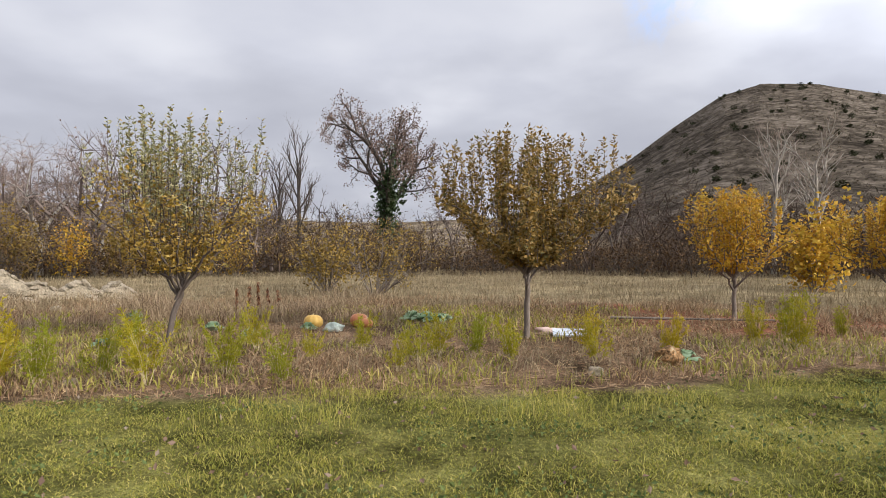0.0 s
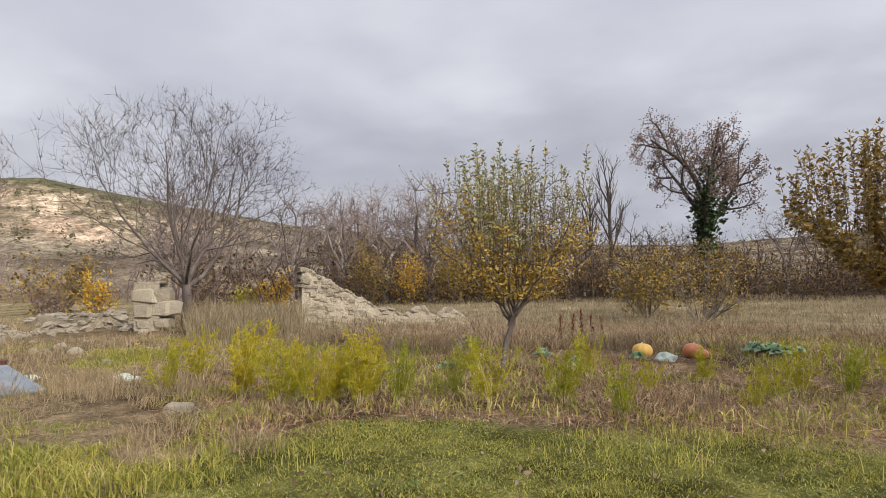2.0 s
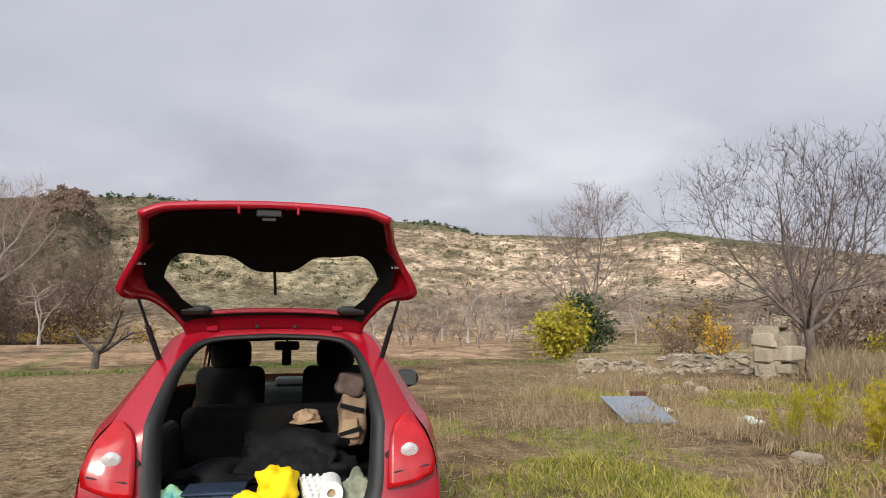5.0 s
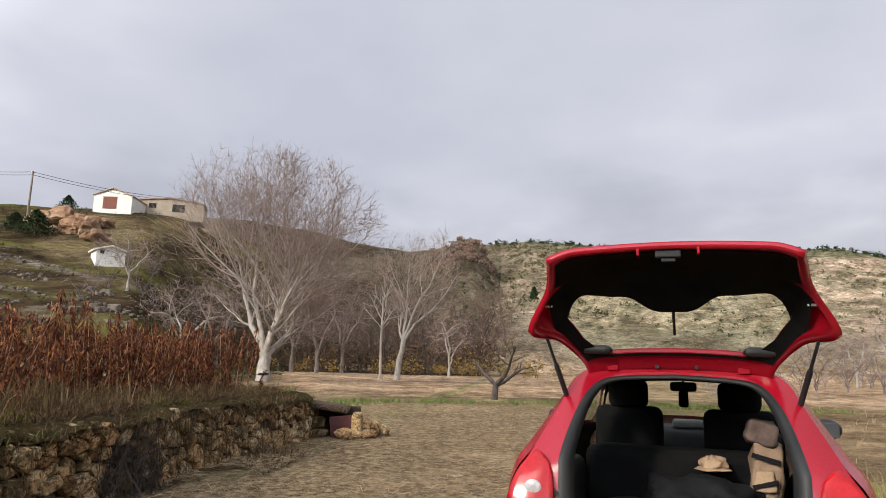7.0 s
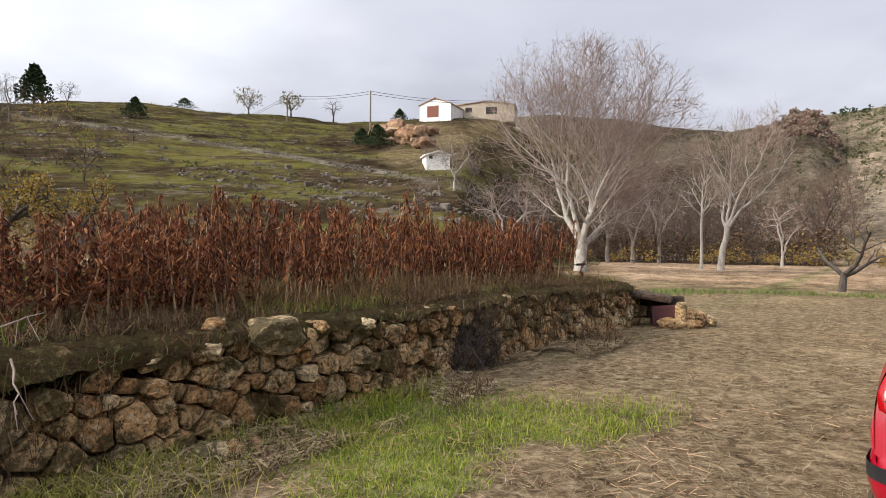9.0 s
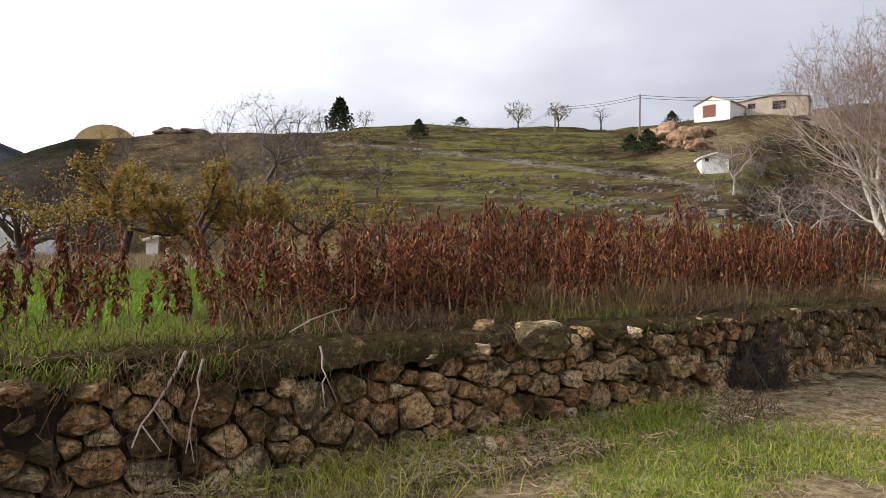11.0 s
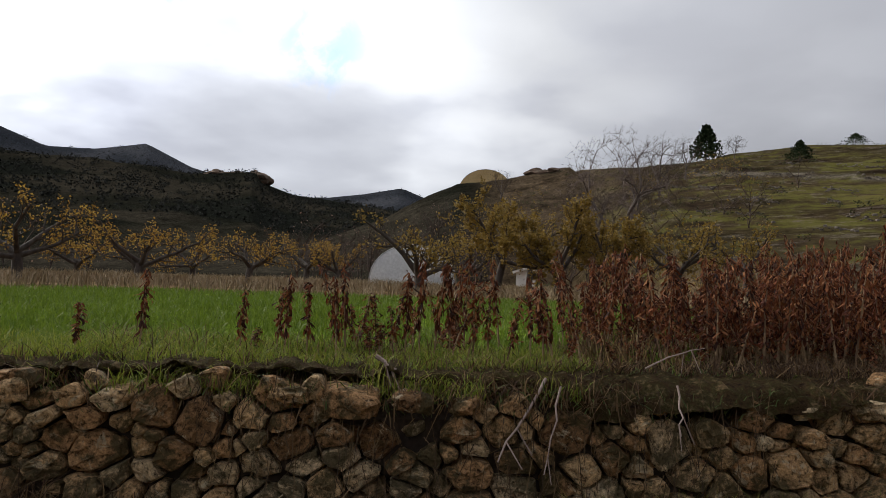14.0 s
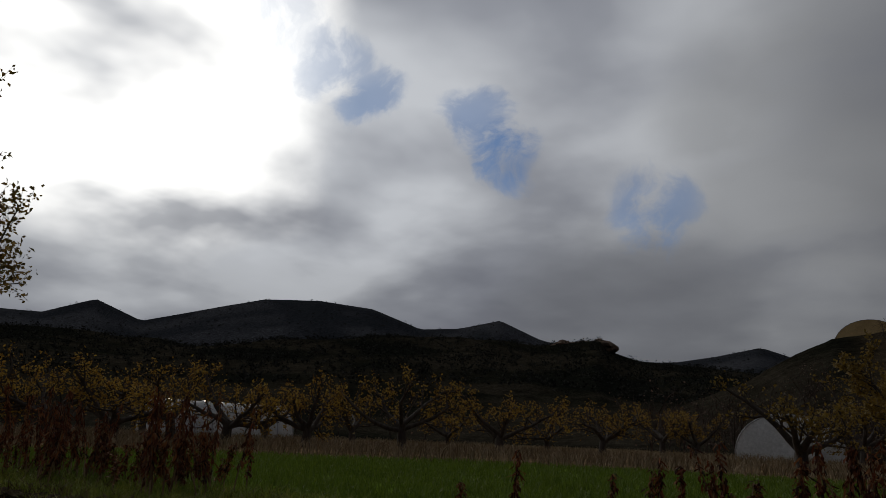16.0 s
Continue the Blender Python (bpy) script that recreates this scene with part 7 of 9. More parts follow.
    sown("yard_grass", "patches of fresh grass among the straw", rng, x[ok], y[ok], 0.06 + 0.10 * sstep((0.9 - s[ok]) / 0.8) + 0.03 * n1[ok], 0.008, M["grass_fresh"], 0.7)
    # dead stems in the garden bed
    x, y, yaw, r = polar(rng, 60000, -40, 46, 6.8, 20, 0.4)
    clump = fbm(x, y, 0.7, 4, 23)
    ok = (r > lawn_edge(yaw) + (clump - .5)) & (clump > 0.46) & ~((yaw < -9) & (r > 11.5) & (clump < .55))
    sown("dead_weeds", "brown dead weeds and straw covering the garden bed", rng, x[ok], y[ok], 0.06 + 0.26 * (clump[ok] - .35) * (1 + 0.6 * sstep((r[ok] - 11) / 4)), 0.010, M["weed_brown"], 1.1, category="weeds")
    x, y, yaw, r = polar(rng, 26000, -36, 48, 7.5, 19, 0.6)
    clump = fbm(x, y, 0.8, 3, 29)
    ok = (clump > 0.46) & (r > lawn_edge(yaw) + .3)
    sown("bed_straw", "pale dry stems in the garden bed", rng, x[ok], y[ok], 0.12 + 0.22 * (clump[ok] - .4), 0.008, M["grass_dry"], 0.9, category="weeds")
    x, y, yaw, r = polar(rng, 16000, -36, 46, 7.4, 17, 0.6)
    clump = fbm(x, y, 0.6, 3, 37)
    ok = (clump > 0.50) & (r > lawn_edge(yaw) + .3)
    sown("green_weeds", "low green weeds in the garden bed", rng, x[ok], y[ok], 0.14, 0.02, M["grass_green"], 0.7, category="weeds")
    # tall dry growth behind the bed
    x, y, yaw, r = polar(rng, 15000, 2, 34, 13.5, 20, 0.8)
    clump = fbm(x, y, 0.45, 3, 43)
    ok = clump > 0.47
    sown("tall_weeds", "tall brown dead weeds behind the garden", rng, x[ok], y[ok], 0.20 + 1.5 * (clump[ok] - .45), 0.009, M["weed_mix"], 0.85, category="weeds")
    # meadow
    x, y, yaw, r = polar(rng, 38000, -42, 49, 16.5, 44, 0.35)
    clump = fbm(x, y, 0.25, 3, 47)
    sown("meadow_grass", "pale dry meadow grass gone to seed", rng, x, y, 0.14 + 0.26 * clump, 0.014, M["grass_dry"], 0.7)
    x, y, yaw, r = polar(rng, 22000, 44, 84, 9, 34, 0.4)
    clump = fbm(x, y, 0.5, 3, 53)
    ok = (clump > 0.45) & (rng.uniform(0, 1, len(x)) < 1 - 0.92 * sstep((yaw - 62) / 7))
    sown("rough_grass", "rough dry grass and weeds by the ruined walls", rng, x[ok], y[ok], 0.12 + 0.7 * (clump[ok] - .42), 0.012, M["hay"], 0.6)
    # mixed tufts over the yard between the lawn and the ruined walls
    x, y, yaw, r = polar(rng, 60000, 36, 76, 5.5, 19, 0.5)
    clump, other = fbm(x, y, 0.9, 4, 57), fbm(x, y, 0.6, 3, 58)
    ok = (clump > .5) & (rng.uniform(0, 1, len(x)) < np.where(yaw < 50, 1, .85) * (1 - .9 * sstep((yaw - 66) / 6)))
    g = ok & (other > .52)
    sown("yard_weeds", "green weeds between dry tufts in the yard", rng, x[g], y[g], 0.05 + 0.5 * (clump[g] - .48), 0.012, M["grass_green"], 0.9)
    g = ok & (other <= .52)
    sown("yard_tufts", "grey dry grass tufts standing in the yard", rng, x[g], y[g], 0.08 + 1.1 * (clump[g] - .48), 0.006, M["hay"], 0.7)
    x, y, yaw, r = polar(rng, 5000, 38, 47, 17, 22, 1)
    sown("reeds", "pale dry reeds between the ruined walls", rng, x, y, 0.35 + 0.7 * fbm(x, y, 0.9, 3, 60), 0.014, M["grass_dry"], 0.3)
    # verge and field edge beyond the car
    x, y, yaw, r = polar(rng, 20000, 62, 122, 22, 30, 1)
    ok = np.abs(r - 25 + 0.12 * (yaw - 105) + (fbm(x, y, .5, 4, 41) - .5) * 2) < 0.9
    ok &= fbm(x, y, .8, 3, 43) > .42
    sown("verge_grass", "low dark green verge along the field", rng, x[ok], y[ok], 0.17, 0.022, M["verge"], 0.9)
    # terrace: young crop, bank grass, orchard floor
    x, y, yaw, r = polar(rng, 56000, 163, 256, 4.9, 17.5, 0.35)
    s = wall_gap(x, y)
    ok = (-s > 1.25 + (fbm(x, y, 0.9, 3, 59) - .5)) & (r < 17)
    sown("young_crop", "bright green young cereal crop", rng, x[ok], y[ok], 0.12, 0.016, M["grass_lush"], 0.45)
    def bank(n, s0, s1):
        u, q = rng.uniform(WALL_END + .2, 9.5, n), rng.uniform(s0, s1, n)
        p = np.array([wall_point(a, b, 0) for a, b in zip(u, q)])
        return p[:, 0], p[:, 1], u, q

    x, y, u, q = bank(44000, 0.12, 1.7)
    clump = fbm(x, y, 1.3, 4, 67)
    ok = (clump > 0.40) & (rng.uniform(0, 1, len(x)) < np.where(x > -0.4, 0.14, 0.95))
    sown("bank_weeds", "dark withered brush matted over the bank above the wall", rng, x[ok], y[ok], 0.06 + 0.40 * (clump[ok] - .35) * (0.6 + q[ok] * .6), 0.007, M["bank_brown"], 1.0, category="weeds")
    x, y, u, q = bank(46000, 0.15, 1.6)
    clump = fbm(x, y, 1.1, 4, 69)
    ok = (rng.uniform(0, 1, len(x)) < np.where(x > -0.6, 0.9, np.where(clump > .58, .3, .03)))
    sown("bank_grass", "yellowish grass growing on the bank above the wall", rng, x[ok], y[ok], 0.05 + 0.15 * clump[ok], 0.006, M["grass_fresh"], 0.8)
    u, q = rng.uniform(-.5, 9.2, 9000), rng.uniform(.02, .40, 9000)
    p = np.array([wall_point(a, b, 0) for a, b in zip(u, q)])
    p[:, 2] = np.maximum(ground_height(p[:, 0], p[:, 1]), .72 + rng.uniform(-.05, .03, len(u)))
    ok = fbm(p[:, 0], p[:, 1], 1.4, 3, 66) > .43
    v, f = blades(rng, p[ok], 0.05 + 0.12 * rng.uniform(0, 1, int(ok.sum())) ** 2, 0.006, 1.0)
    tagged(solid("edge_grass", v, f, M["grass_fresh"]), "rough green grass along the top of the wall", "grass", kind="stuff")
    x, y, u, q = bank(16000, 0.5, 2.6)
    ok = (x < -0.6) & (fbm(x, y, 0.8, 3, 68) > .42)
    sown("stand_weeds", "tangled brown and green weeds under the dead stalks", rng, x[ok], y[ok], 0.16 + 0.34 * fbm(x[ok], y[ok], 1.5, 2, 70), 0.007, M["bank_mix"], 0.7, category="weeds")
    x, y, yaw, r = polar(rng, 26000, 160, 258, 16.6, 46, 0.3)
    sown("orchard_grass", "dry brown grass under the orchard", rng, x, y, 0.28 + 0.2 * fbm(x, y, .3, 3, 71), 0.022, M["hay"], 0.5)
    # dry brush over the mound at the end of the wall
    n = 14000
    u, q = rng.uniform(-15.2, WALL_END + .3, n), rng.uniform(-.1, 4.2, n)
    p = np.array([wall_point(a, b, 0) for a, b in zip(u, q)])
    clump = fbm(p[:, 0], p[:, 1], 0.9, 3, 75)
    ok = (clump > .42) & (rng.uniform(0, 1, n) < 1.2 - np.abs(u - WALL_END) / 4)
    sown("mound_brush", "dry brown grass and brush over the end of the bank", rng, p[ok, 0], p[ok, 1], 0.10 + 0.7 * (clump[ok] - .4), 0.008, M["bank_brown"], 0.8, category="weeds")
    n = 4200
    u, q = rng.uniform(-14.6, WALL_END + .3, n), rng.uniform(.0, 4.0, n)
    p = np.array([wall_point(a, b, 0) for a, b in zip(u, q)])
    sown("mound_grass", "pale dry grass on the end of the bank", rng, p[:, 0], p[:, 1], 0.22, 0.006, M["hay"], 0.8)
    # straw and dead grass drifted against the foot of the wall
    n = 26000
    u, q = rng.uniform(-9.5, 6.0, n), -0.04 - rng.uniform(0, 1, n) ** 1.6 * 0.75
    p = np.array([wall_point(a, b, 0) for a, b in zip(u, q)])
    clump = fbm(p[:, 0], p[:, 1], 1.2, 3, 77)
    ok = clump > .46 - .10 * sstep((q + .3) / .2)
    strewn("foot_straw", "dry brown straw drifted against the foot of the wall", rng, p[ok, 0], p[ok, 1], 0.14, 0.006, M["hay"], 0.09)
    ok = (clump > .50) & (rng.uniform(0, 1, n) < .32)
    sown("foot_tufts", "withered tufts at the foot of the wall", rng, p[ok, 0], p[ok, 1], 0.08 + 0.8 * (clump[ok] - .48), 0.006, M["bank_brown"], 1.0, category="weeds")
    # roots and dead growth spilling down the face of the wall
    n = 2000
    u = rng.uniform(-11.5, 8.0, n)
    m = fbm(u, u * 0 + 1.3, 0.9, 3, 73)
    ok = rng.uniform(0, 1, n) < sstep((m - .50) / .08)
    u = u[ok]
    p = np.array([wall_point(a, -0.06 + b, 0) for a, b in zip(u, rng.uniform(-.02, .12, len(u)))])
    top = rng.uniform(.25, .86, len(u))
    a0 = np.stack([p[:, 0], p[:, 1], top], 1)
    a1 = a0 + np.stack([rng.normal(0, .05, len(u)), rng.uniform(0, .07, len(u)), -rng.uniform(.06, .3, len(u))], 1)
    v, f = tubes(a0, a1, np.full(len(u), .003), np.full(len(u), .0015), 3)
    tagged(solid("hanging_roots", v, f, M["mat_brown"]), "dead roots and stems hanging over the stones", "roots", kind="stuff")
    # matted growth hanging over the coping
    for count, mat, label, up, gate in ((17000, "bank_brown", "withered brown mat over the coping of the wall", .12, .38), (6000, "cabbage_dark", "mossy grass over the coping of the wall", .06, .50)):
        u = rng.uniform(-11.6, 9.0, count)
        m = fbm(u, u * 0 + up * 40, 0.8, 3, 97)
        u = u[(m > gate) & (rng.uniform(0, 1, count) < np.where((u > .2) & (mat == "bank_brown"), .35, 1))]
        p = np.array([wall_point(a, b, 0) for a, b in zip(u, rng.uniform(-.02, .46, len(u)))])
        p[:, 2] = np.maximum(ground_height(p[:, 0], p[:, 1]), rng.uniform(.56, .74, len(u))) + .02
        v, f = blades(rng, p, np.full(len(u), up), 0.008, 1.3)
        tagged(solid("coping_mat", v, f, M[mat]), label, "weeds", kind="stuff")
    # brush in the breach
    n = 1500
    q = np.array([wall_point(a, b, 0) for a, b in zip(rng.uniform(-6.4, -5.5, n), rng.uniform(-.1, .5, n))])
    a0 = np.stack([q[:, 0], q[:, 1], rng.uniform(0, .5, n)], 1)
    a1 = a0 + rng.normal(size=(n, 3)) * np.array([.12, .1, .2])
    v, f = tubes(a0, a1, np.full(n, .005), np.full(n, .002), 3)
    tagged(solid("brushwood", v, f, M["bark_dark"]), "dark brushwood filling the breach in the wall", "brush", kind="stuff")


sow_all()


# ---- woods, bushes and far trees ----
def bush_shape(seed, height=1.0, stems=14, twigs=5, fine=3, spread=0.45, r=0.012):
    """A many-stemmed bare bush, one metre high: arrays of its wood and points for its leaves."""
    rng = np.random.default_rng(seed)
    segs, needles = [], []
    tips = []
    for k in range(stems):
        a = rng.uniform(0, 2 * np.pi)
        p = np.array([np.cos(a), np.sin(a), 0]) * rng.uniform(0, .12)
        d = np.array([np.cos(a) * spread, np.sin(a) * spread, 1.0]) + rng.normal(size=3) * .18
        length = rng.uniform(.55, 1.05)
        chain = [p]
        for j in range(3):
            d = d / np.linalg.norm(d) + rng.normal(size=3) * .14 + np.array([0, 0, .05])
            d /= np.linalg.norm(d)
            q = p + d * length / 3
            segs.append((p, q, r * (1 - j * .2), r * (.8 - j * .2)))
            for _ in range(twigs + 1 if j > 0 else 1):
                e = d + rng.normal(size=3) * .55
                e /= np.linalg.norm(e)
                b = p + (q - p) * rng.uniform()
                t = b + e * rng.uniform(.10, .24)
                needles.append((b, t, r * .5))
                tips.append(t)
                for _ in range(fine):
                    e2 = e + rng.normal(size=3) * .5
                    t2 = b + (t - b) * rng.uniform(.3, 1)
                    t3 = t2 + e2 / np.linalg.norm(e2) * rng.uniform(.05, .12)
                    needles.append((t2, t3, r * .3))
                    tips.append(t3)
            p = q
    p0, p1, r0, r1 = (np.array(q) for q in zip(*segs))
    n0, n1, nr = (np.array(q) for q in zip(*needles))
    return joined([tubes(p0, p1, r0, r1, 3), spikes(n0, n1, nr)]), np.array(tips)


def dome_shape(seed, tips=105, low=0.2, fork=0.14, wide=0.85):
    """A small many-forked bare tree, one metre high: arrays of its wood and points for its leaves."""
    segs = dome(np.random.default_rng(seed), 6.0, 6.0 * wide, tips, 0.13, low, fork, forks=(4, 4))
    v, f = wood_mesh(segs, (4, 3, 3, 3))
    return (v / 6.0, f), np.array([s[1] for s in segs[-1]]) / 6.0


CROWNS = [dome_shape(70 + k, wide=w) for k, w in enumerate((.7, .85, 1.0, .8, .95))]
CROWNS_WIDE = [dome_shape(80 + k, 90, .05, .05, w) for k, w in enumerate((1.2, 1.4, 1.1, 1.5))]


def thicket(name, label, rng, x, y, sizes, wood, leaf=None, leafcount=40, leafsize=0.05, shapes=None, tall=None, chance=1.0):
    """A tangle of bushes as one thing of kind stuff: wood and, on some, leaves."""
    z = ground_height(x, y) - 0.05
    n = len(x)
    pick = rng.integers(0, len(shapes), n)
    tall = np.ones(n) if tall is None else tall
    wchunks, pts = [], []
    for k in range(n):
        (v, f), tips = shapes[pick[k]]
        a = rng.uniform(0, 2 * np.pi)
        c, s = math.cos(a), math.sin(a)
        m = np.array([[c, -s, 0], [s, c, 0], [0, 0, tall[k]]]).T * sizes[k]
        o = np.array([x[k], y[k], z[k]])
        wchunks.append((v @ m + o, f))
        if leaf is not None and rng.uniform() < chance:
            pts.append(tips[rng.integers(0, len(tips), leafcount)] @ m + o + rng.normal(size=(leafcount, 3)) * .02 * sizes[k])
    ob = tagged(new(name), label, "bushes", kind="stuff")
    v, f = joined(wchunks)
    solid("stems", v, f, wood, ob)
    if pts:
        v, f = leaves(rng, np.concatenate(pts), leafsize)
        solid("foliage", v, f, leaf, ob)
    return ob


def build_woods():
    rng = np.random.default_rng(91)
    # dark hedge behind the meadow
    x, y, yaw, r = polar(rng, 150, -42, 37, 40, 58)
    thicket("thicket", "dense bare brown thicket behind the meadow", rng, x, y, 1.8 + 4.4 * rng.uniform(0, 1, len(x)) ** 1.6, M["twig_brown"], M["leaf_brown"], 260, 0.075, CROWNS_WIDE, chance=.7)
    x, y, yaw, r = polar(rng, 130, -42, 37, 37, 46)
    thicket("undergrowth", "low dark undergrowth at the edge of the wood", rng, x, y, rng.uniform(1.3, 2.6, len(x)), M["bark_dark"], M["leaf_brown"], 200, 0.08, CROWNS_WIDE)
    x, y, yaw, r = polar(rng, 15, 9, 37, 38, 50)
    thicket("bushes", "bushes with ochre and yellow autumn leaves", rng, x, y, rng.uniform(1.8, 5.2, len(x)), M["twig_brown"], M["leaf_ochre"], 420, 0.075, CROWNS_WIDE)
    x, y, yaw, r = polar(rng, 16, -4, 10, 38, 46)
    thicket("bushes", "half-bare ochre brown bushes before the wood", rng, x, y, rng.uniform(2.4, 4.2, len(x)), M["twig_brown"], M["leaf_ochre"], 300, 0.07, CROWNS_WIDE)
    x, y, yaw, r = polar(rng, 80, 14, 48, 42, 66)
    thicket("saplings", "grey bare trees above the thicket", rng, x, y, rng.uniform(5.6, 10.0, len(x)), M["twig_mauve"], M["leaf_rust"], 60, .10, CROWNS, chance=.4)
    x, y, yaw, r = polar(rng, 30, -8, 15, 48, 64)
    thicket("saplings", "rusty brown bare saplings above the thicket", rng, x, y, rng.uniform(4.0, 7.4, len(x)), M["twig_brown"], M["leaf_rust"], 60, 0.10, CROWNS, chance=.6)
    x, y, yaw, r = polar(rng, 44, -42, -8, 44, 64)
    thicket("saplings", "grey bare saplings at the foot of the hill", rng, x, y, rng.uniform(4.6, 7.4, len(x)), M["twig_brown"], shapes=CROWNS)
    # bushes round the ruined walls and under the cliffs
    x, y, yaw, r = polar(rng, 46, 49, 86, 50, 84)
    thicket("bushes", "grey bare bushes below the cliffs", rng, x, y, rng.uniform(2.4, 5.2, len(x)), M["twig_mauve"], M["leaf_ochre"], 60, 0.13, CROWNS_WIDE, chance=.3)
    x, y, yaw, r = polar(rng, 18, 34, 50, 34, 46)
    thicket("bushes", "dark bare bushes behind the ruined walls", rng, x, y, rng.uniform(2.0, 3.6, len(x)), M["twig_brown"], M["leaf_brown"], 120, 0.12, CROWNS_WIDE, chance=.6)
    # dark wood at the far edge of the field
    x, y, yaw, r = polar(rng, 90, 103, 128, 72, 98)
    thicket("wood_edge", "dark bare wood at the edge of the ploughed field", rng, x, y, rng.uniform(5.0, 9.5, len(x)), M["twig_brown"], M["leaf_rust"], 60, 0.16, CROWNS, chance=.4)
    x, y, yaw, r = polar(rng, 60, 101, 119, 84, 140)
    thicket("wood_edge", "brown bare trees up the slope behind the field", rng, x, y, rng.uniform(5.5, 9.0, len(x)), M["twig_warm"], M["leaf_rust"], 120, 0.10, CROWNS, chance=.5)
    x, y, yaw, r = polar(rng, 75, 103, 128, 70, 92)
    thicket("wood_edge", "dark undergrowth at the edge of the ploughed field", rng, x, y, rng.uniform(2.4, 4.4, len(x)), M["bark_dark"], M["leaf_brown"], 170, .17, CROWNS_WIDE)
    x, y, yaw, r = polar(rng, 40, 97, 124, 66, 72)
    thicket("bushes", "low yellowing bushes along the field", rng, x, y, rng.uniform(1.0, 2.2, len(x)), M["twig_brown"], M["leaf_ochre"], 70, 0.14, CROWNS_WIDE, chance=.7)
    # slope behind the orchard
    x, y, yaw, r = polar(rng, 40, 160, 258, 55, 110)
    thicket("slope_wood", "dark bare brushwood on the slope behind the orchard", rng, x, y, rng.uniform(3.0, 6.5, len(x)), M["twig_brown"], M["leaf_rust"], 40, 0.12, CROWNS_WIDE, chance=.35)
    x, y, yaw, r = polar(rng, 40, 181, 199, 58, 110)
    thicket("slope_wood", "dark brown bare wood on the slope behind the white tunnel", rng, x, y, rng.uniform(3.5, 7.0, len(x)), M["twig_brown"], M["leaf_rust"], 50, 0.12, CROWNS_WIDE, chance=.4)
    x, y, yaw, r = polar(rng, 70, 158, 188, 45, 120)
    thicket("bushes", "grey brown bare bushes below the green hill", rng, x, y, rng.uniform(2.2, 4.6, len(x)), M["twig_brown"], M["leaf_ochre"], 60, 0.14, CROWNS_WIDE, chance=.4)
    x, y, yaw, r = polar(rng, 26, 124, 136, 45, 80)
    thicket("bushes", "grey bare bushes on the slope below the farm", rng, x, y, rng.uniform(1.6, 3.0, len(x)), M["twig_mauve"], shapes=CROWNS_WIDE)


build_woods()


def scrub(name, label, rng, n, yaw0, yaw1, r0, r1, size, mat, keep=None, per=46, power=1.0):
    """Scattered low bushes on a hillside: each a ragged tuft of leaves."""
    x, y, yaw, r = polar(rng, n, yaw0, yaw1, r0, r1, power)
    if keep is not None:
        ok = keep(x, y, yaw, r)
        x, y = x[ok], y[ok]
    z = ground_height(x, y)
    s = rng.uniform(.5, 1.3, len(x)) * size
    d = rng.normal(size=(len(x), per, 3))
    d /= np.linalg.norm(d, axis=2, keepdims=True)
    d *= rng.uniform(.5, 1, (len(x), per, 1)) * np.array([1, 1, .8])
    at = np.stack([x, y, z + s * .45], 1)[:, None] + d * s[:, None, None]
    v, f = leaves(rng, at.reshape(-1, 3), size * 0.42, long=1.3)
    return tagged(solid(name, v, f, mat), label, "bushes", kind="stuff")


def build_scrub():
    rng = np.random.default_rng(17)
    scrub("hill_scrub", "dark juniper bushes dotted over the round hill", rng, 130, -50, -8, 110, 268, 0.9, M["juniper"], per=60)
    scrub("hill_scrub", "small dry tufts over the round hill", rng, 3400, -50, -8, 95, 266, 0.55, M["leaf_thyme"], per=9)
    scrub("cliff_scrub", "green scrub on the rocky hillside", rng, 1900, 36, 112, 120, 305, 0.8, M["leaf_scrub"], per=12)
    scrub("cliff_scrub", "small dark pines on the ridge", rng, 120, 72, 106, 290, 312, 1.4, M["needle"], per=30)
    scrub("slope_scrub", "dark bushes on the bouldered slope", rng, 700, 95, 112, 140, 300, 0.9, M["leaf_scrub"], per=16)
    scrub("crown_scrub", "rusty brown bushes crowning the slope", rng, 150, 102.5, 108.0, 165, 192, 1.0, M["leaf_rust"], per=40)
    scrub("meadow_scrub", "small tufts on the terraced green hill", rng, 3200, 118, 180, 50, 148, 0.34, M["leaf_scrub"], keep=lambda x, y, yaw, r: fbm(yaw * .22, np.degrees(np.arctan2(ground_height(x, y) - EYE, r)) * 1.5, 1.0, 4, 87) < .49, per=9)
    scrub("mountain_wood", "dark holm oak wood on the mountain slope", rng, 2400, 182, 256, 190, 418, 1.7, M["far_wood"], per=12)
    scrub("mountain_ridge", "dark trees along the far ridges", rng, 1000, 184, 256, 700, 1195, 2.2, M["far_wood"], per=12)


build_scrub()


# ---- single trees ----
def ivy_tree():
    rng = np.random.default_rng(41)
    segs = grow(rng, [dict(B(1, 4.6, .42, wander=.05, joints=5, taper=.6), count=1), B(6, 5.0, .20, 38, .06, .14, 5, .55, .3, .1), B(6, 2.4, .08, 42, .02, .18, 4, .3, .35), B(6, 1.1, .035, 45, .02, .2, 3, .25, .4), B(4, .6, .015, 45, 0, .2, 2, .2, .4)], lean=(.06, 0, 1))
    segs = fitted(segs, 12.4, 8.8)
    ob = plant("ivy_tree", 4.6, 48, "tall old tree with russet leaves and an ivy-clad trunk", "tree", segs, M["bark_dark"], leaves(rng, along(rng, segs[4], 9500, .12), .085), M["leaf_rust"], 200)
    pts = along(rng, segs[0] * 3 + segs[1][:8], 2200, .36)
    v, f = leaves(rng, pts, .20)
    solid("ivy", v, f, M["leaf_ivy"], ob, "dark ivy on the trunk")


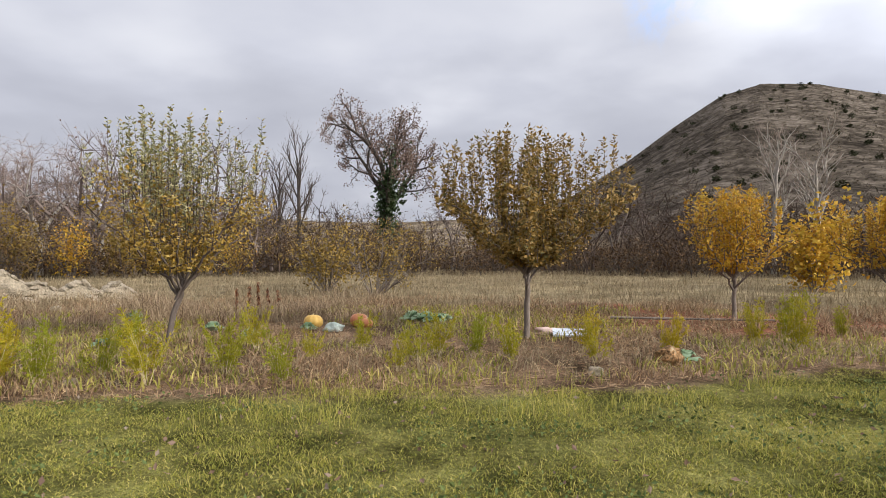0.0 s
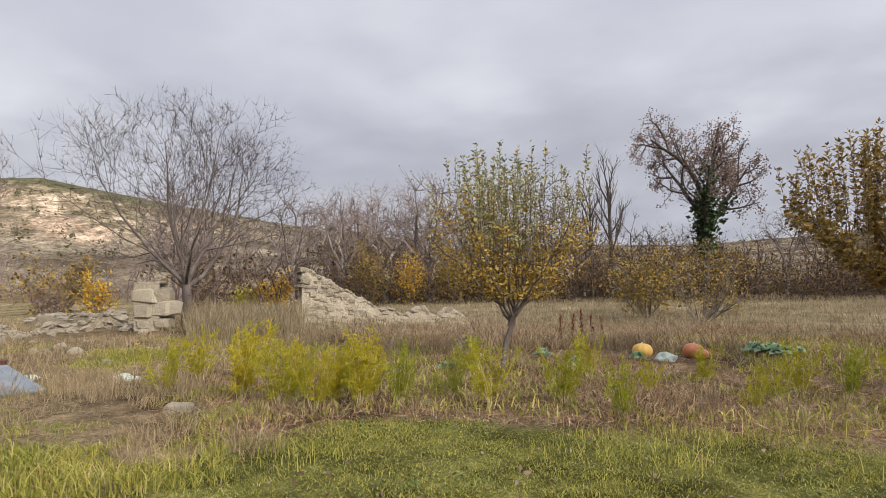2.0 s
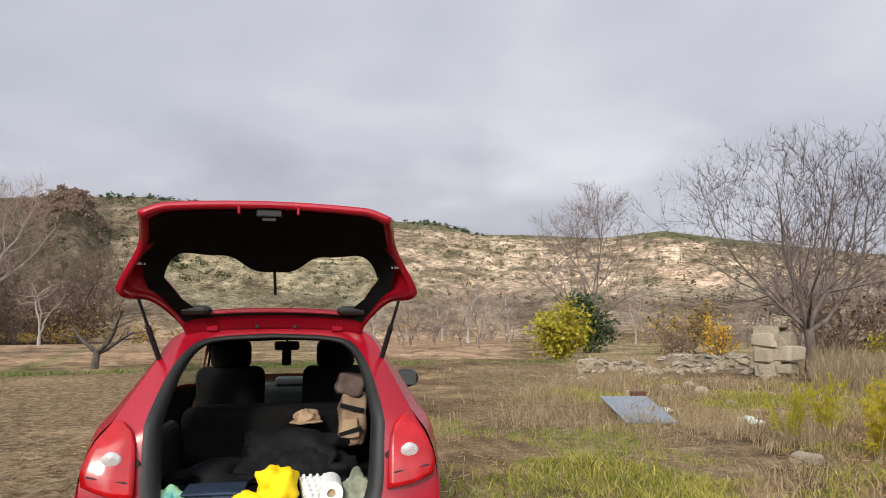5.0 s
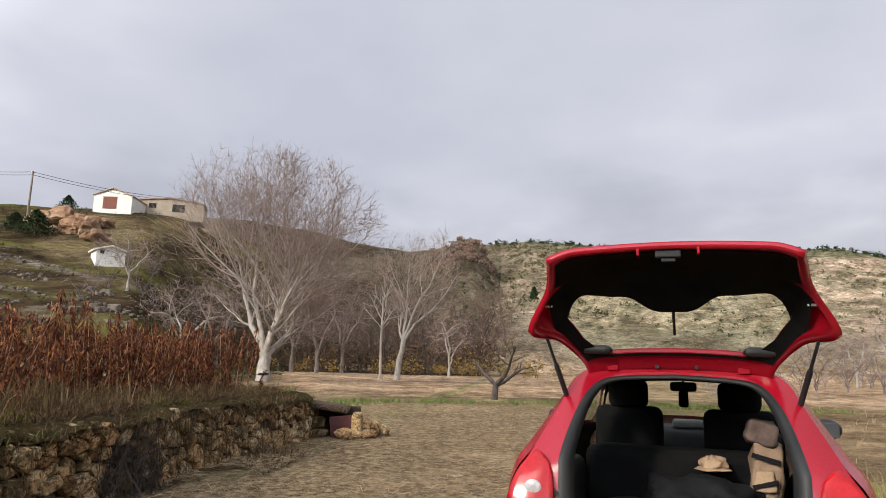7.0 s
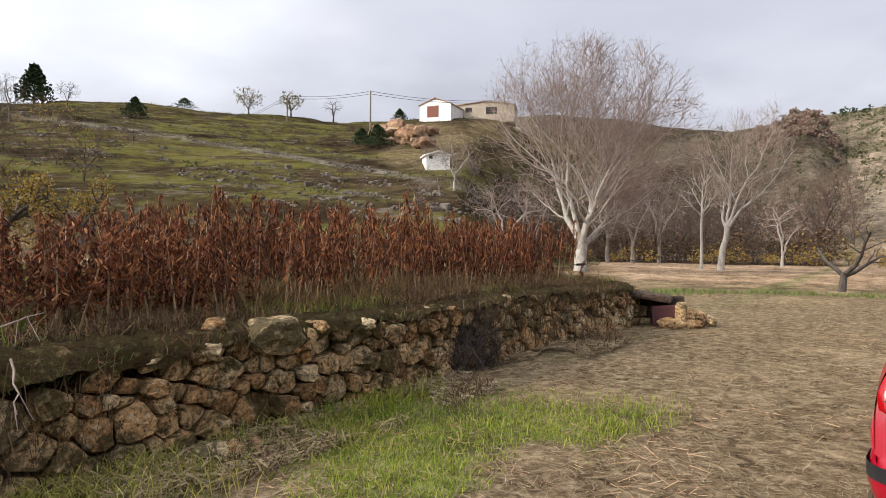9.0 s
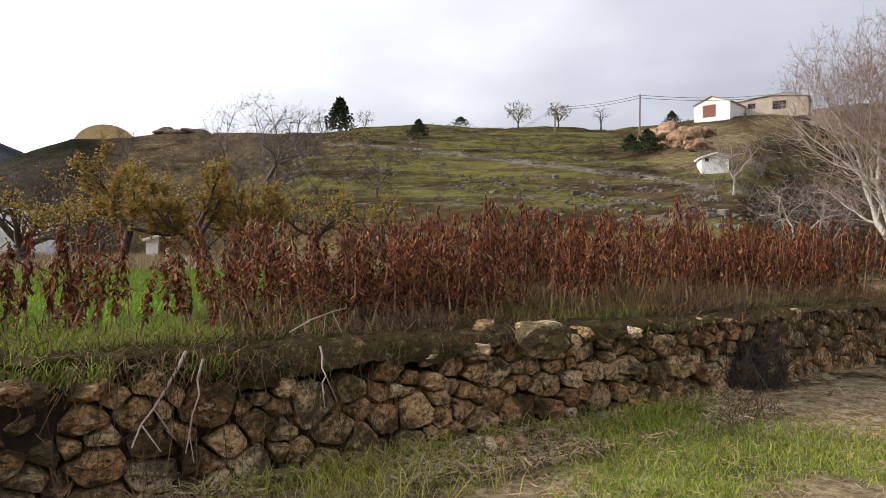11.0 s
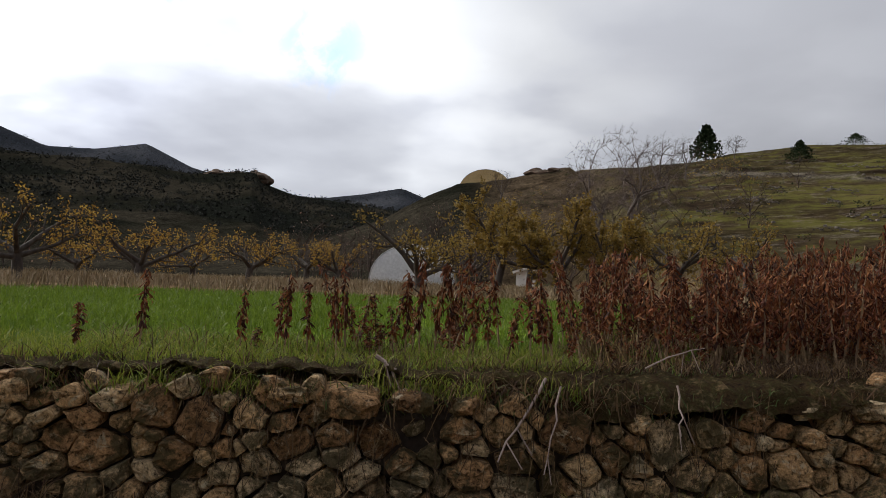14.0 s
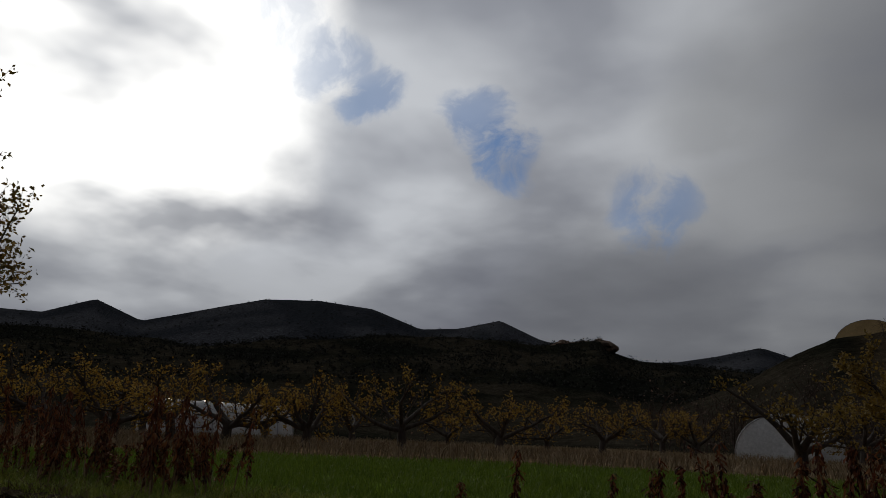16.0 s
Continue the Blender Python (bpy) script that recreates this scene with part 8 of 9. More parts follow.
ivy_tree()
NARROW = [dict(B(1, 6.5, .20, wander=.03, joints=7, taper=.3), count=1), B(10, 2.8, .07, 24, .16, .08, 4, .3, .35), B(6, 1.3, .03, 26, .14, .1, 3, .25, .35), B(5, .7, .015, 28, .1, .12, 2, .2, .4)]
bare_tree(12.0, 46, 51, 10.6, 3.0, "tall narrow bare poplar standing above the thicket", "bark_dark", levels=NARROW, radius=.2)
bare_tree(13.6, 49, 52, 8.6, 2.8, "tall narrow bare poplar standing above the thicket", "bark_dark", levels=NARROW, radius=.2)
bare_tree(-1.0, 50, 53, 6.2, 5.0, "bare twiggy tree in the wood edge", "bark_grey")
bare_tree(31.0, 45, 54, 8.4, 7.6, "whitish bare tree behind the meadow", "bark_pale", tips=1000)
bare_tree(27.0, 46, 55, 8.8, 7.4, "whitish bare tree behind the meadow", "bark_pale", tips=1000)
bare_tree(34.6, 46, 56, 8.0, 7.4, "whitish bare tree behind the meadow", "bark_pale", tips=1000)
bare_tree(-26.4, 45, 57, 9.4, 3.4, "slender bare poplar at the foot of the hill", "bark_pale", levels=NARROW)
bare_tree(-29.6, 44, 58, 9.2, 3.8, "slender bare poplar at the foot of the hill", "bark_pale", levels=NARROW)
bare_tree(-14.5, 48, 59, 7.0, 6.0, "bare tree at the foot of the hill", "bark_grey")


def leafy(yaw, d, seed, height, width, leaf, label, count=1500, size=.10, name="leafy_bush", bark="bark_grey", category="bush"):
    rng = np.random.default_rng(seed)
    (v, f), tips = bush_shape(seed, stems=16, twigs=5, fine=3, spread=.75, r=.014)
    k = np.array([width / 1.5, width / 1.5, height / 1.05])
    x, y = place(yaw, d)
    ob = thing(name, pose(x, y, gz(x, y) - .05, 0, 0, seed * 50), label, category)
    solid("wood", v * k, f, M[bark], ob)
    pts = tips[rng.integers(0, len(tips), count)] * k + rng.normal(size=(count, 3)) * .10 * height / 2
    pts = np.concatenate([pts, np.array([[0, 0, height * .35]]) + rng.normal(size=(count // 3, 3)) * np.array([width * .22, width * .22, height * .15])])
    v, f = leaves(rng, pts, size)
    solid("crown", v, f, M[leaf], ob)
    return ob


leafy(65.7, 32, 61, 2.7, 2.7, "leaf_yellow", "rounded bush with bright yellow leaves by the track", 2600, .12)
leafy(63.2, 42, 62, 3.6, 2.6, "leaf_ivy", "dark evergreen bush at the foot of a bare tree", 1800, .16)
leafy(55.8, 42, 63, 3.0, 4.5, "leaf_apple_b", "greenish bush behind the ruined wall", 1300, .13)
leafy(53.2, 36, 64, 2.2, 1.6, "leaf_gold", "small fruit tree with sparse orange leaves", 420, .11)
leafy(56.6, 37, 65, 2.0, 2.0, "leaf_rust", "small bare fruit tree with few reddish leaves", 260, .10)
leafy(40.2, 38, 66, 2.0, 2.2, "leaf_gold", "small bush with yellow orange leaves", 900, .11)
leafy(42.6, 38, 67, 1.3, 1.4, "leaf_yellow", "low bush with yellow leaves", 500, .10)
leafy(-29.4, 27, 68, 3.6, 2.3, "leaf_gold", "young poplar with dull orange leaves", 2200, .11)
leafy(9.5, 24, 69, 2.7, 2.6, "leaf_ochre", "half-bare ochre bush in the meadow", 1300, .07)
leafy(5.5, 22, 70, 2.3, 3.0, "leaf_ochre", "half-bare brown bush in the meadow", 700, .06)
leafy(32.4, 39, 71, 3.4, 2.6, "leaf_ochre", "bush with yellow and orange leaves at the wood's edge", 1800, .09)
leafy(25.4, 39, 76, 4.2, 2.4, "leaf_ochre", "tall bush with yellow leaves at the wood's edge", 1700, .09)
leafy(17.0, 40, 77, 3.0, 2.2, "leaf_gold", "bush with thin orange leaves at the wood's edge", 700, .08)
leafy(29.0, 39, 72, 3.6, 2.2, "leaf_gold", "bush with orange leaves at the wood's edge", 1000, .09)
VASE = [dict(B(1, .75, .14, wander=.05, joints=3, taper=.8), count=1), B(3, 1.6, .085, 55, .08, .10, 4, .85, .4, 0), B(5, .8, .025, 45, .12, .16, 3, .3, .4), B(4, .45, .010, 45, .12, .18, 2, .2, .4)]
bare_tree(102.5, 27.5, 73, 2.5, 4.6, "low vase-shaped bare fruit tree in the field", "bark_dark", levels=VASE, radius=.1, name="fruit_tree", leaf="leaf_ochre", leafcount=120, leafsize=.06)
SLIM = [dict(B(1, 4.5, .13, wander=.04, joints=6, taper=.4), count=1), B(8, 2.0, .05, 36, .1, .1, 4, .5, .35), B(6, 1.0, .025, 38, .08, .13, 3, .25, .35), B(5, .5, .012, 40, .05, .15, 2, .2, .4)]
bare_tree(112.1, 52, 74, 8.4, 3.2, "slender bare tree with thin pale trunk", "bark_pale", levels=SLIM, radius=.15)
bare_tree(117.4, 62, 75, 8.5, 7.5, "bare tree with grey trunk before the wood", "bark_grey")
bare_tree(106.3, 64, 76, 6.2, 5.5, "pale bare tree at the field's edge", "bark_pale")
bare_tree(119.4, 62, 77, 9.5, 7.0, "tall bare grey tree at the edge of the wood", "bark_grey", radius=.22)
bare_tree(115.3, 66, 78, 10.0, 8.0, "tall bare grey tree at the edge of the wood", "bark_grey", radius=.2)
bare_tree(132.3, 56, 79, 5.2, 6.0, "bare tree with white trunk below the farm", "bark_pale")
bare_tree(128.0, 50, 80, 7.0, 7.5, "bare grey tree on the slope", "bark_pale")
bare_tree(125.4, 58, 81, 9.0, 8.0, "bare grey tree on the slope", "bark_grey")
for k, (yaw, d, h) in enumerate(((73.3, 66, 7.6), (72.2, 70, 6.2), (69.9, 66, 6.0), (81.3, 78, 5.0), (84.5, 80, 4.6), (75.5, 75, 5.5), (78.5, 82, 4.5), (59.5, 62, 5.0), (50.0, 60, 4.5))):
    bare_tree(yaw, d, 90 + k, h, h * .72, "pale bare tree below the cliffs", "bark_pale", group="pale trees below the cliffs")
M["leaf_dull"] = material("leaf_dull", [(0.16, 0.14, 0.07), (0.28, 0.24, 0.12)], 2.5, 0.8, 0, 50, island=0.7)
# on the crest of the green hill
for k, (yaw, d, h, w, leaf) in enumerate(((149.5, 146, 6.2, 7.0, "leaf_dull"), (146.1, 146, 5.6, 6.0, "leaf_dull"), (142.6, 147, 5.6, 5.2, None))):
    bare_tree(yaw, d, 110 + k, h, w, "lone almond tree on the crest of the green hill", "bark_dark", "almond trees on the crest", leaf=leaf, leafcount=420 if leaf else 0, leafsize=.24, radius=.22)
for k, (yaw, d, h) in enumerate(((171.2, 50, 12.2), (168.2, 90, 8.5), (173.0, 78, 7.5), (166.2, 110, 7.0), (162.6, 130, 5.0), (170.2, 66, 6.5), (181.2, 120, 7.0))):
    bare_tree(yaw, d, 120 + k, h, h * .85, "bare grey tree on the slope behind the orchard", "bark_mid", "bare trees on the slope", twig="twig_mauve" if d == 50 else "twig_brown", tips=1500 if d == 50 else 800)


def conifer(yaw, d, seed, height, width, label, name="conifer"):
    rng = np.random.default_rng(seed)
    x, y = place(yaw, d)
    ob = thing(name, pose(x, y, gz(x, y) - .1, 0, 0, 0), label, "tree")
    part("trunk", rod(bmesh.new(), (0, 0, 0), (0, 0, height * .9), height * .03, height * .005, 7), M["bark_dark"], ob)
    n = 1500
    t = rng.uniform(.06, 1, n) ** .8
    a = rng.uniform(0, 2 * np.pi, n)
    lobes = 1 + .30 * np.sin(a * 5 + t * 23) + .18 * np.sin(t * 31 + a)
    rr = width * .5 * (1 - t) ** .75 * lobes * rng.uniform(.5, 1, n)
    v, f = leaves(rng, np.stack([np.cos(a) * rr, np.sin(a) * rr, t * height * .97], 1), height * .06, up=.5)
    solid("crown", v, f, M["needle"], ob)


conifer(164.7, 149, 131, 7.8, 7.6, "dark pointed conifer on the crest of the green hill")
conifer(158.0, 118, 132, 3.4, 4.6, "dark round juniper on the green hill", "juniper")
conifer(137.0, 148, 133, 2.8, 4.2, "dark round juniper beside the farm", "juniper")
conifer(138.9, 100, 134, 3.4, 5.5, "dark juniper below the farm", "juniper")
conifer(140.2, 104, 135, 2.6, 4.0, "dark juniper below the farm", "juniper")
conifer(97.5, 150, 136, 4.6, 2.8, "dark young cypress on the slope")
conifer(99.2, 152, 137, 4.4, 2.4, "dark young cypress on the slope")
conifer(154.4, 150, 138, 2.4, 5.6, "olive green bush on the crest", "juniper")


# ---- orchard on the terrace ----
def orchard_tree(yaw, d, seed, height, width, label, leaf="leaf_ochre", count=1500, size=.075, lean=(0, 0, 1)):
    rng = np.random.default_rng(seed)
    segs = grow(rng, [dict(B(1, .95, .19, wander=.07, joints=4, taper=.85), count=1), B(5, 2.2, .11, 62, .07, .14, 5, .72, .4, 0), B(6, 1.1, .038, 48, .12, .16, 4, .25, .4), B(6, .62, .014, 42, .30, .15, 3, .15, .4)], lean=lean)
    segs = fitted(segs, height, width)
    return plant("orchard_tree", yaw, d, label, "tree", segs, M["bark_dark"], leaves(rng, along(rng, segs[3], count, .05), size), M[leaf], rng.uniform(0, 360), group="old orchard trees")


M["leaf_orchard"] = material("leaf_orchard", [(0.20, 0.10, 0.02), (0.40, 0.23, 0.04), (0.50, 0.35, 0.07)], 6, 0.8, 0, 40, island=0.6, through_light=0.35)
row = "old spreading orchard tree with dark trunk and ochre leaves"
for k, (yaw, d, h, w) in enumerate(((187.9, 21, 2.6, 4.0), (202.2, 33, 2.6, 4.6), (210.4, 30, 2.9, 4.8), (218.4, 27.5, 3.2, 5.2), (226.2, 26, 2.8, 4.4), (232.5, 25, 2.8, 4.2), (236.5, 27, 3.0, 4.6), (240.5, 25, 2.8, 4.4), (245, 26, 2.8, 4.4), (250, 27, 3, 4.6),
                                    (206.5, 40, 3.0, 5.0), (214.5, 38, 3.0, 5.0), (222.5, 36, 3.0, 5.0), (229.5, 36, 3.0, 5.0), (197.5, 44, 3.0, 5.0), (238.5, 40, 3.0, 5.0), (194.9, 43, 2.6, 3.6), (247, 38, 3.0, 5.0))):
    orchard_tree(yaw, d, 140 + k, h, w, row, "leaf_orchard" if d > 22 else "leaf_ochre", count=1300, size=.06)
for k, (yaw, d, h, w, n) in enumerate(((181.3, 30, 4.6, 5.0, 6000), (176.2, 30, 4.2, 4.4, 5600), (171.5, 31, 3.6, 4.4, 4800), (166.5, 32, 3.4, 4.4, 1800), (161.5, 34, 3.2, 4.2, 1500), (184.0, 36, 4.2, 4.4, 1600), (178.6, 38, 4.8, 5.0, 2200))):
    orchard_tree(yaw, d, 170 + k, h, w, "orchard tree thick with ochre yellow leaves behind the crop", "leaf_ochre", n, .085)
# a leafy tree at the side of the yard
rngt = np.random.default_rng(301)
segs = fitted(grow(rngt, [dict(B(1, 1.6, .12, wander=.05, joints=4, taper=.8), count=1), B(7, 2.6, .06, 45, .08, .12, 4, .6, .4, 0), B(6, 1.2, .025, 40, .08, .14, 3, .25, .4), B(6, .6, .01, 40, .1, .15, 3, .2, .4)]), 6.2, 4.6)
plant("walnut_sapling", 257.0, 14.5, "leafy dark green tree at the side of the crop", "tree", segs, M["bark_grey"], leaves(rngt, along(rngt, segs[3], 6000, .06), .06), M["leaf_apple_b"])


# ---- asparagus row and garden things ----
def fern_shape(seed):
    rng = np.random.default_rng(seed)
    stems, fine = [], []
    for k in range(9):
        a = rng.uniform(0, 2 * np.pi)
        p = np.array([np.cos(a), np.sin(a), 0]) * rng.uniform(0, .05)
        d = np.array([np.cos(a) * .30, np.sin(a) * .30, 1.0]) + rng.normal(size=3) * .08
        h = rng.uniform(.6, 1.0)
        for j in range(5):
            d = d / np.linalg.norm(d) + rng.normal(size=3) * .07
            d /= np.linalg.norm(d)
            q = p + d * h / 5
            stems.append((p, q, .006 - j * .0009, .0052 - j * .0009))
            if j >= 1:
                for _ in range(9):
                    e = d * .7 + rng.normal(size=3) * .6
                    e /= np.linalg.norm(e)
                    b = p + (q - p) * rng.uniform()
                    t = b + e * rng.uniform(.06, .18) * (1.15 - j * .12)
                    fine.append((b, t))
            p = q
    p0, p1, r0, r1 = (np.array(q) for q in zip(*stems))
    wood = tubes(p0, p1, r0, r1, 4)
    b, t = np.array([q[0] for q in fine]), np.array([q[1] for q in fine])
    n = len(b)
    chunks = [spikes(b, t, np.full(n, .0045))]
    i = rng.integers(0, n, n * 5)
    at = b[i] + (t[i] - b[i]) * rng.uniform(.1, 1, (n * 5, 1))
    e = (t[i] - b[i]) * .25 + rng.normal(size=(n * 5, 3)) * .026
    chunks.append(spikes(at, at + e, np.full(n * 5, .0062)))
    return wood, joined(chunks)


def build_asparagus():
    rng = random.Random(8)
    shapes = []
    for k in range(5):
        wood, frond = fern_shape(400 + k)
        shapes.append((mesh_data("stems", wood[0], wood[1], M["stem_straw"]), mesh_data("fronds", frond[0], frond[1], M["fern"])))
    spots = ((33.2, 8.6), (30.6, 8.1), (26.5, 8.4), (23.1, 7.9), (17.3, 8.2), (14.9, 9.9), (12.6, 7.4), (3.1, 8.0), (1.4, 8.6), (-0.3, 9.1), (-3.2, 9.1), (-6.6, 8.7), (-13.6, 8.9), (-12.4, 9.8), (-19.2, 9.4), (-25.6, 11.3),
             (-28.6, 10.7), (24.7, 10.6), (6.2, 9.8), (10.3, 8.9), (-31.2, 12.8), (-27.5, 12.0), (40.4, 8.4), (37.6, 8.0), (36.2, 8.3), (33.9, 8.1), (43.2, 8.9), (48.8, 9.9), (46.0, 10.9), (39.0, 8.7), (41.8, 10.4), (38.6, 8.9), (35.0, 8.9))
    for k, (yaw, d) in enumerate(spots):
        x, y = place(yaw, d)
        h = rng.uniform(.62, .92) * (1.22 if yaw > 28 else 1.0)
        if yaw in (3.1, -31.2, 10.3, 6.2):
            h *= .75
        ob = thing("asparagus", pose(x, y, gz(x, y) - .02, 0, 0, rng.uniform(0, 360)) @ Matrix.Diagonal((h * 1.0, h * 1.0, h, 1)), "feathery asparagus plant turning yellow green", "plant", "row of asparagus")
        for name, me in zip(("stem", "foliage"), shapes[k % 5]):
            c = new(name, me)
            c.parent = ob


build_asparagus()
M["pumpkin"] = material("pumpkin", [(0.42, 0.15, 0.07), (0.55, 0.22, 0.10)], 5, 0.5, 0.2, 60)
M["pumpkin_yellow"] = material("pumpkin_yellow", [(0.55, 0.33, 0.07), (0.65, 0.42, 0.12)], 5, 0.5, 0.2, 60)
M["sheet_grey"] = material("sheet_grey", [(0.15, 0.175, 0.20), (0.21, 0.235, 0.265)], 3, 0.85, 0.2, 60, vary=0.12)
M["sheet_white"] = material("sheet_white", [(0.44, 0.49, 0.58), (0.56, 0.60, 0.67)], 3, 0.5, 0.2, 60, vary=0.12)
M["plastic_white"] = material("plastic_white", [(0.30, 0.36, 0.30), (0.52, 0.56, 0.50)], 9, 0.45, 0.5, 40, vary=0.2)
M["cabbage"] = material("cabbage", [(0.07, 0.13, 0.06), (0.16, 0.25, 0.13), (0.28, 0.36, 0.24)], 3, 0.5, 0.2, 40, island=.5, through_light=.2)
M["pink_sack"] = material("pink_sack", [(0.55, 0.36, 0.30), (0.68, 0.52, 0.46)], 4, 0.6, 0.4, 50)
M["rust"] = material("rust", [(0.07, 0.03, 0.02), (0.15, 0.075, 0.05)], 6, 0.9, 0.4, 60)


def gourd(yaw, d, size, mat, label):
    x, y = place(yaw, d)
    ob = thing("pumpkin", pose(x, y, gz(x, y), 0, 8, yaw * 9), label, "pumpkin")
    bm = bmesh.new()
    bmesh.ops.create_uvsphere(bm, u_segments=40, v_segments=16, radius=1)
    for v in bm.verts:
        a = math.atan2(v.co.y, v.co.x)
        k = 1 + .06 * abs(math.sin(a * 5)) - .25 * max(0, abs(v.co.z) - .75)
        v.co = Vector((v.co.x * k * size, v.co.y * k * size, v.co.z * k * size * .8 + size * .74))
    part("rind", bm, M[mat], ob, smooth=True)
    part("stalk", rod(bmesh.new(), (0, 0, size * 1.35), (.02, .01, size * 1.65), .02, .012, 6), M["stem_straw"], ob)


gourd(10.5, 12.6, .17, "pumpkin_yellow", "large pale yellow pumpkin lying in dead weeds")
gourd(6.7, 12.8, .17, "pumpkin", "large orange brown pumpkin lying in dead weeds")
gourd(6.1, 12.7, .12, "pumpkin", "small orange brown pumpkin beside a larger one")


def leafy_rosette(yaw, d, r, label, seed):
    rng = np.random.default_rng(seed)
    x, y = place(yaw, d)
    ob = thing("cabbage", pose(x, y, gz(x, y), 0, 0, seed * 30), label, "plant", "cabbages in the bed")
    chunks = []
    for k in range(26):
        a, t = rng.uniform(0, 2 * np.pi), rng.uniform(.2, 1)
        out = np.array([np.cos(a), np.sin(a), 0])
        side = np.array([-np.sin(a), np.cos(a), 0])
        p = [out * r * t * s + np.array([0, 0, r * (.9 - .6 * t) * hh]) for s, hh in ((.15, .3), (.55, 1.0), (.85, 1.15), (1.05, .85))]
        w = [.05, .28, .30, .10]
        v = np.array([q for pp, ww in zip(p, w) for q in (pp - side * ww * r, pp + out * .02 - np.array([0, 0, .03 * r]), pp + side * ww * r)])
        f = np.array([(i * 3 + j, i * 3 + j + 1, i * 3 + j + 4, i * 3 + j + 3) for i in range(3) for j in range(2)])
        chunks.append((v, f))
    v, f = joined(chunks)
    solid("leaf_head", v, f, M["cabbage"], ob, smooth=True)


for k, (yaw, d, r) in enumerate(((1.2, 13.4, .30), (0.2, 13.2, .28), (2.2, 13.7, .26), (-.6, 13.6, .22), (10.9, 12.3, .18), (24.5, 14.5, .3), (-20.6, 9.3, .2), (18.5, 12.5, .22), (26.5, 11.0, .2), (15.6, 11.5, .2))):
    leafy_rosette(yaw, d, r, "blue-green cabbage growing in the garden bed", 500 + k)


def litter(name, yaw, d, size, mat, label, turn=0.0, tilt=0.0, category="litter", detail=3, seed=1):
    x, y = place(yaw, d)
    ob = thing(name, pose(x, y, gz(x, y) + .0, tilt, 0, turn), label, category)
    lump("sheet", size, seed, M[mat], ob, (0, 0, 0), 0, .6, detail)
    return ob


litter("plastic_bag", 8.8, 12.2, (.17, .13, .11), "plastic_white", "crumpled white plastic bag in the bed", seed=3)
litter("plastic_bag", 51.4, 11.9, (.24, .14, .055), "plastic_white", "crumpled white plastic sheeting in dry grass", seed=5)
litter("plastic_bag", 57.6, 12.7, (.22, .13, .05), "plastic_white", "crumpled pale plastic beside the grey board", seed=8)
litter("feed_sack", -9.4, 11.9, (.22, .16, .09), "pink_sack", "pinkish empty sack beside a tree trunk", seed=4)
litter("plastic_bag", 24.0, 12.6, (.16, .12, .06), "plastic_white", "scrap of pale plastic in the weeds", seed=6)


def panel(yaw, d, w, l, turn, tilt, mat, name, label, z=0.03, thick=.02):
    x, y = place(yaw, d)
    ob = thing(name, pose(x, y, gz(x, y) + z, tilt, 0, turn), label, "panel")
    part("sheet", box(bmesh.new(), (0, 0, 0), (w, l, thick), .004), M[mat], ob)
    part("rim", box(bmesh.new(), (0, -l / 2 + .015, .008), (w + .01, .03, thick + .012), .003), M[mat], ob)
    return ob


panel(59.5, 11.6, 0.80, 1.55, 77, 9, "sheet_grey", "board", "grey painted board lying tilted in dry grass", .14)
panel(-11.4, 11.5, .62, .42, -6, 10, "sheet_white", "white_sheet", "pale plastic panel lying by the apple tree", .06)
x, y = place(59.4, 13.2)
can = thing("rusty_drum", pose(x, y, gz(x, y), 0, 0, 0), "rusty dark drum among rubble", "drum")
part("shell", rod(bmesh.new(), (0, 0, 0), (0, 0, .26), .15, .14, 18), M["rust"], can)
part("rim", rod(bmesh.new(), (0, 0, .26), (0, 0, .285), .155, .155, 18), M["rust"], can)
x, y = place(-20.5, 14.2)
pl = new("pole_on_ground", None)
pl.matrix_world = pose(x, y, gz(x, y) + .06, 0, 0, -18)
tagged(pl, "long weathered wooden pole lying across the bed", "pole")
part("shaft", rod(bmesh.new(), (-1.5, 0, 0), (1.6, .1, .03), .026, .02, 8), M["bark_grey"], pl)


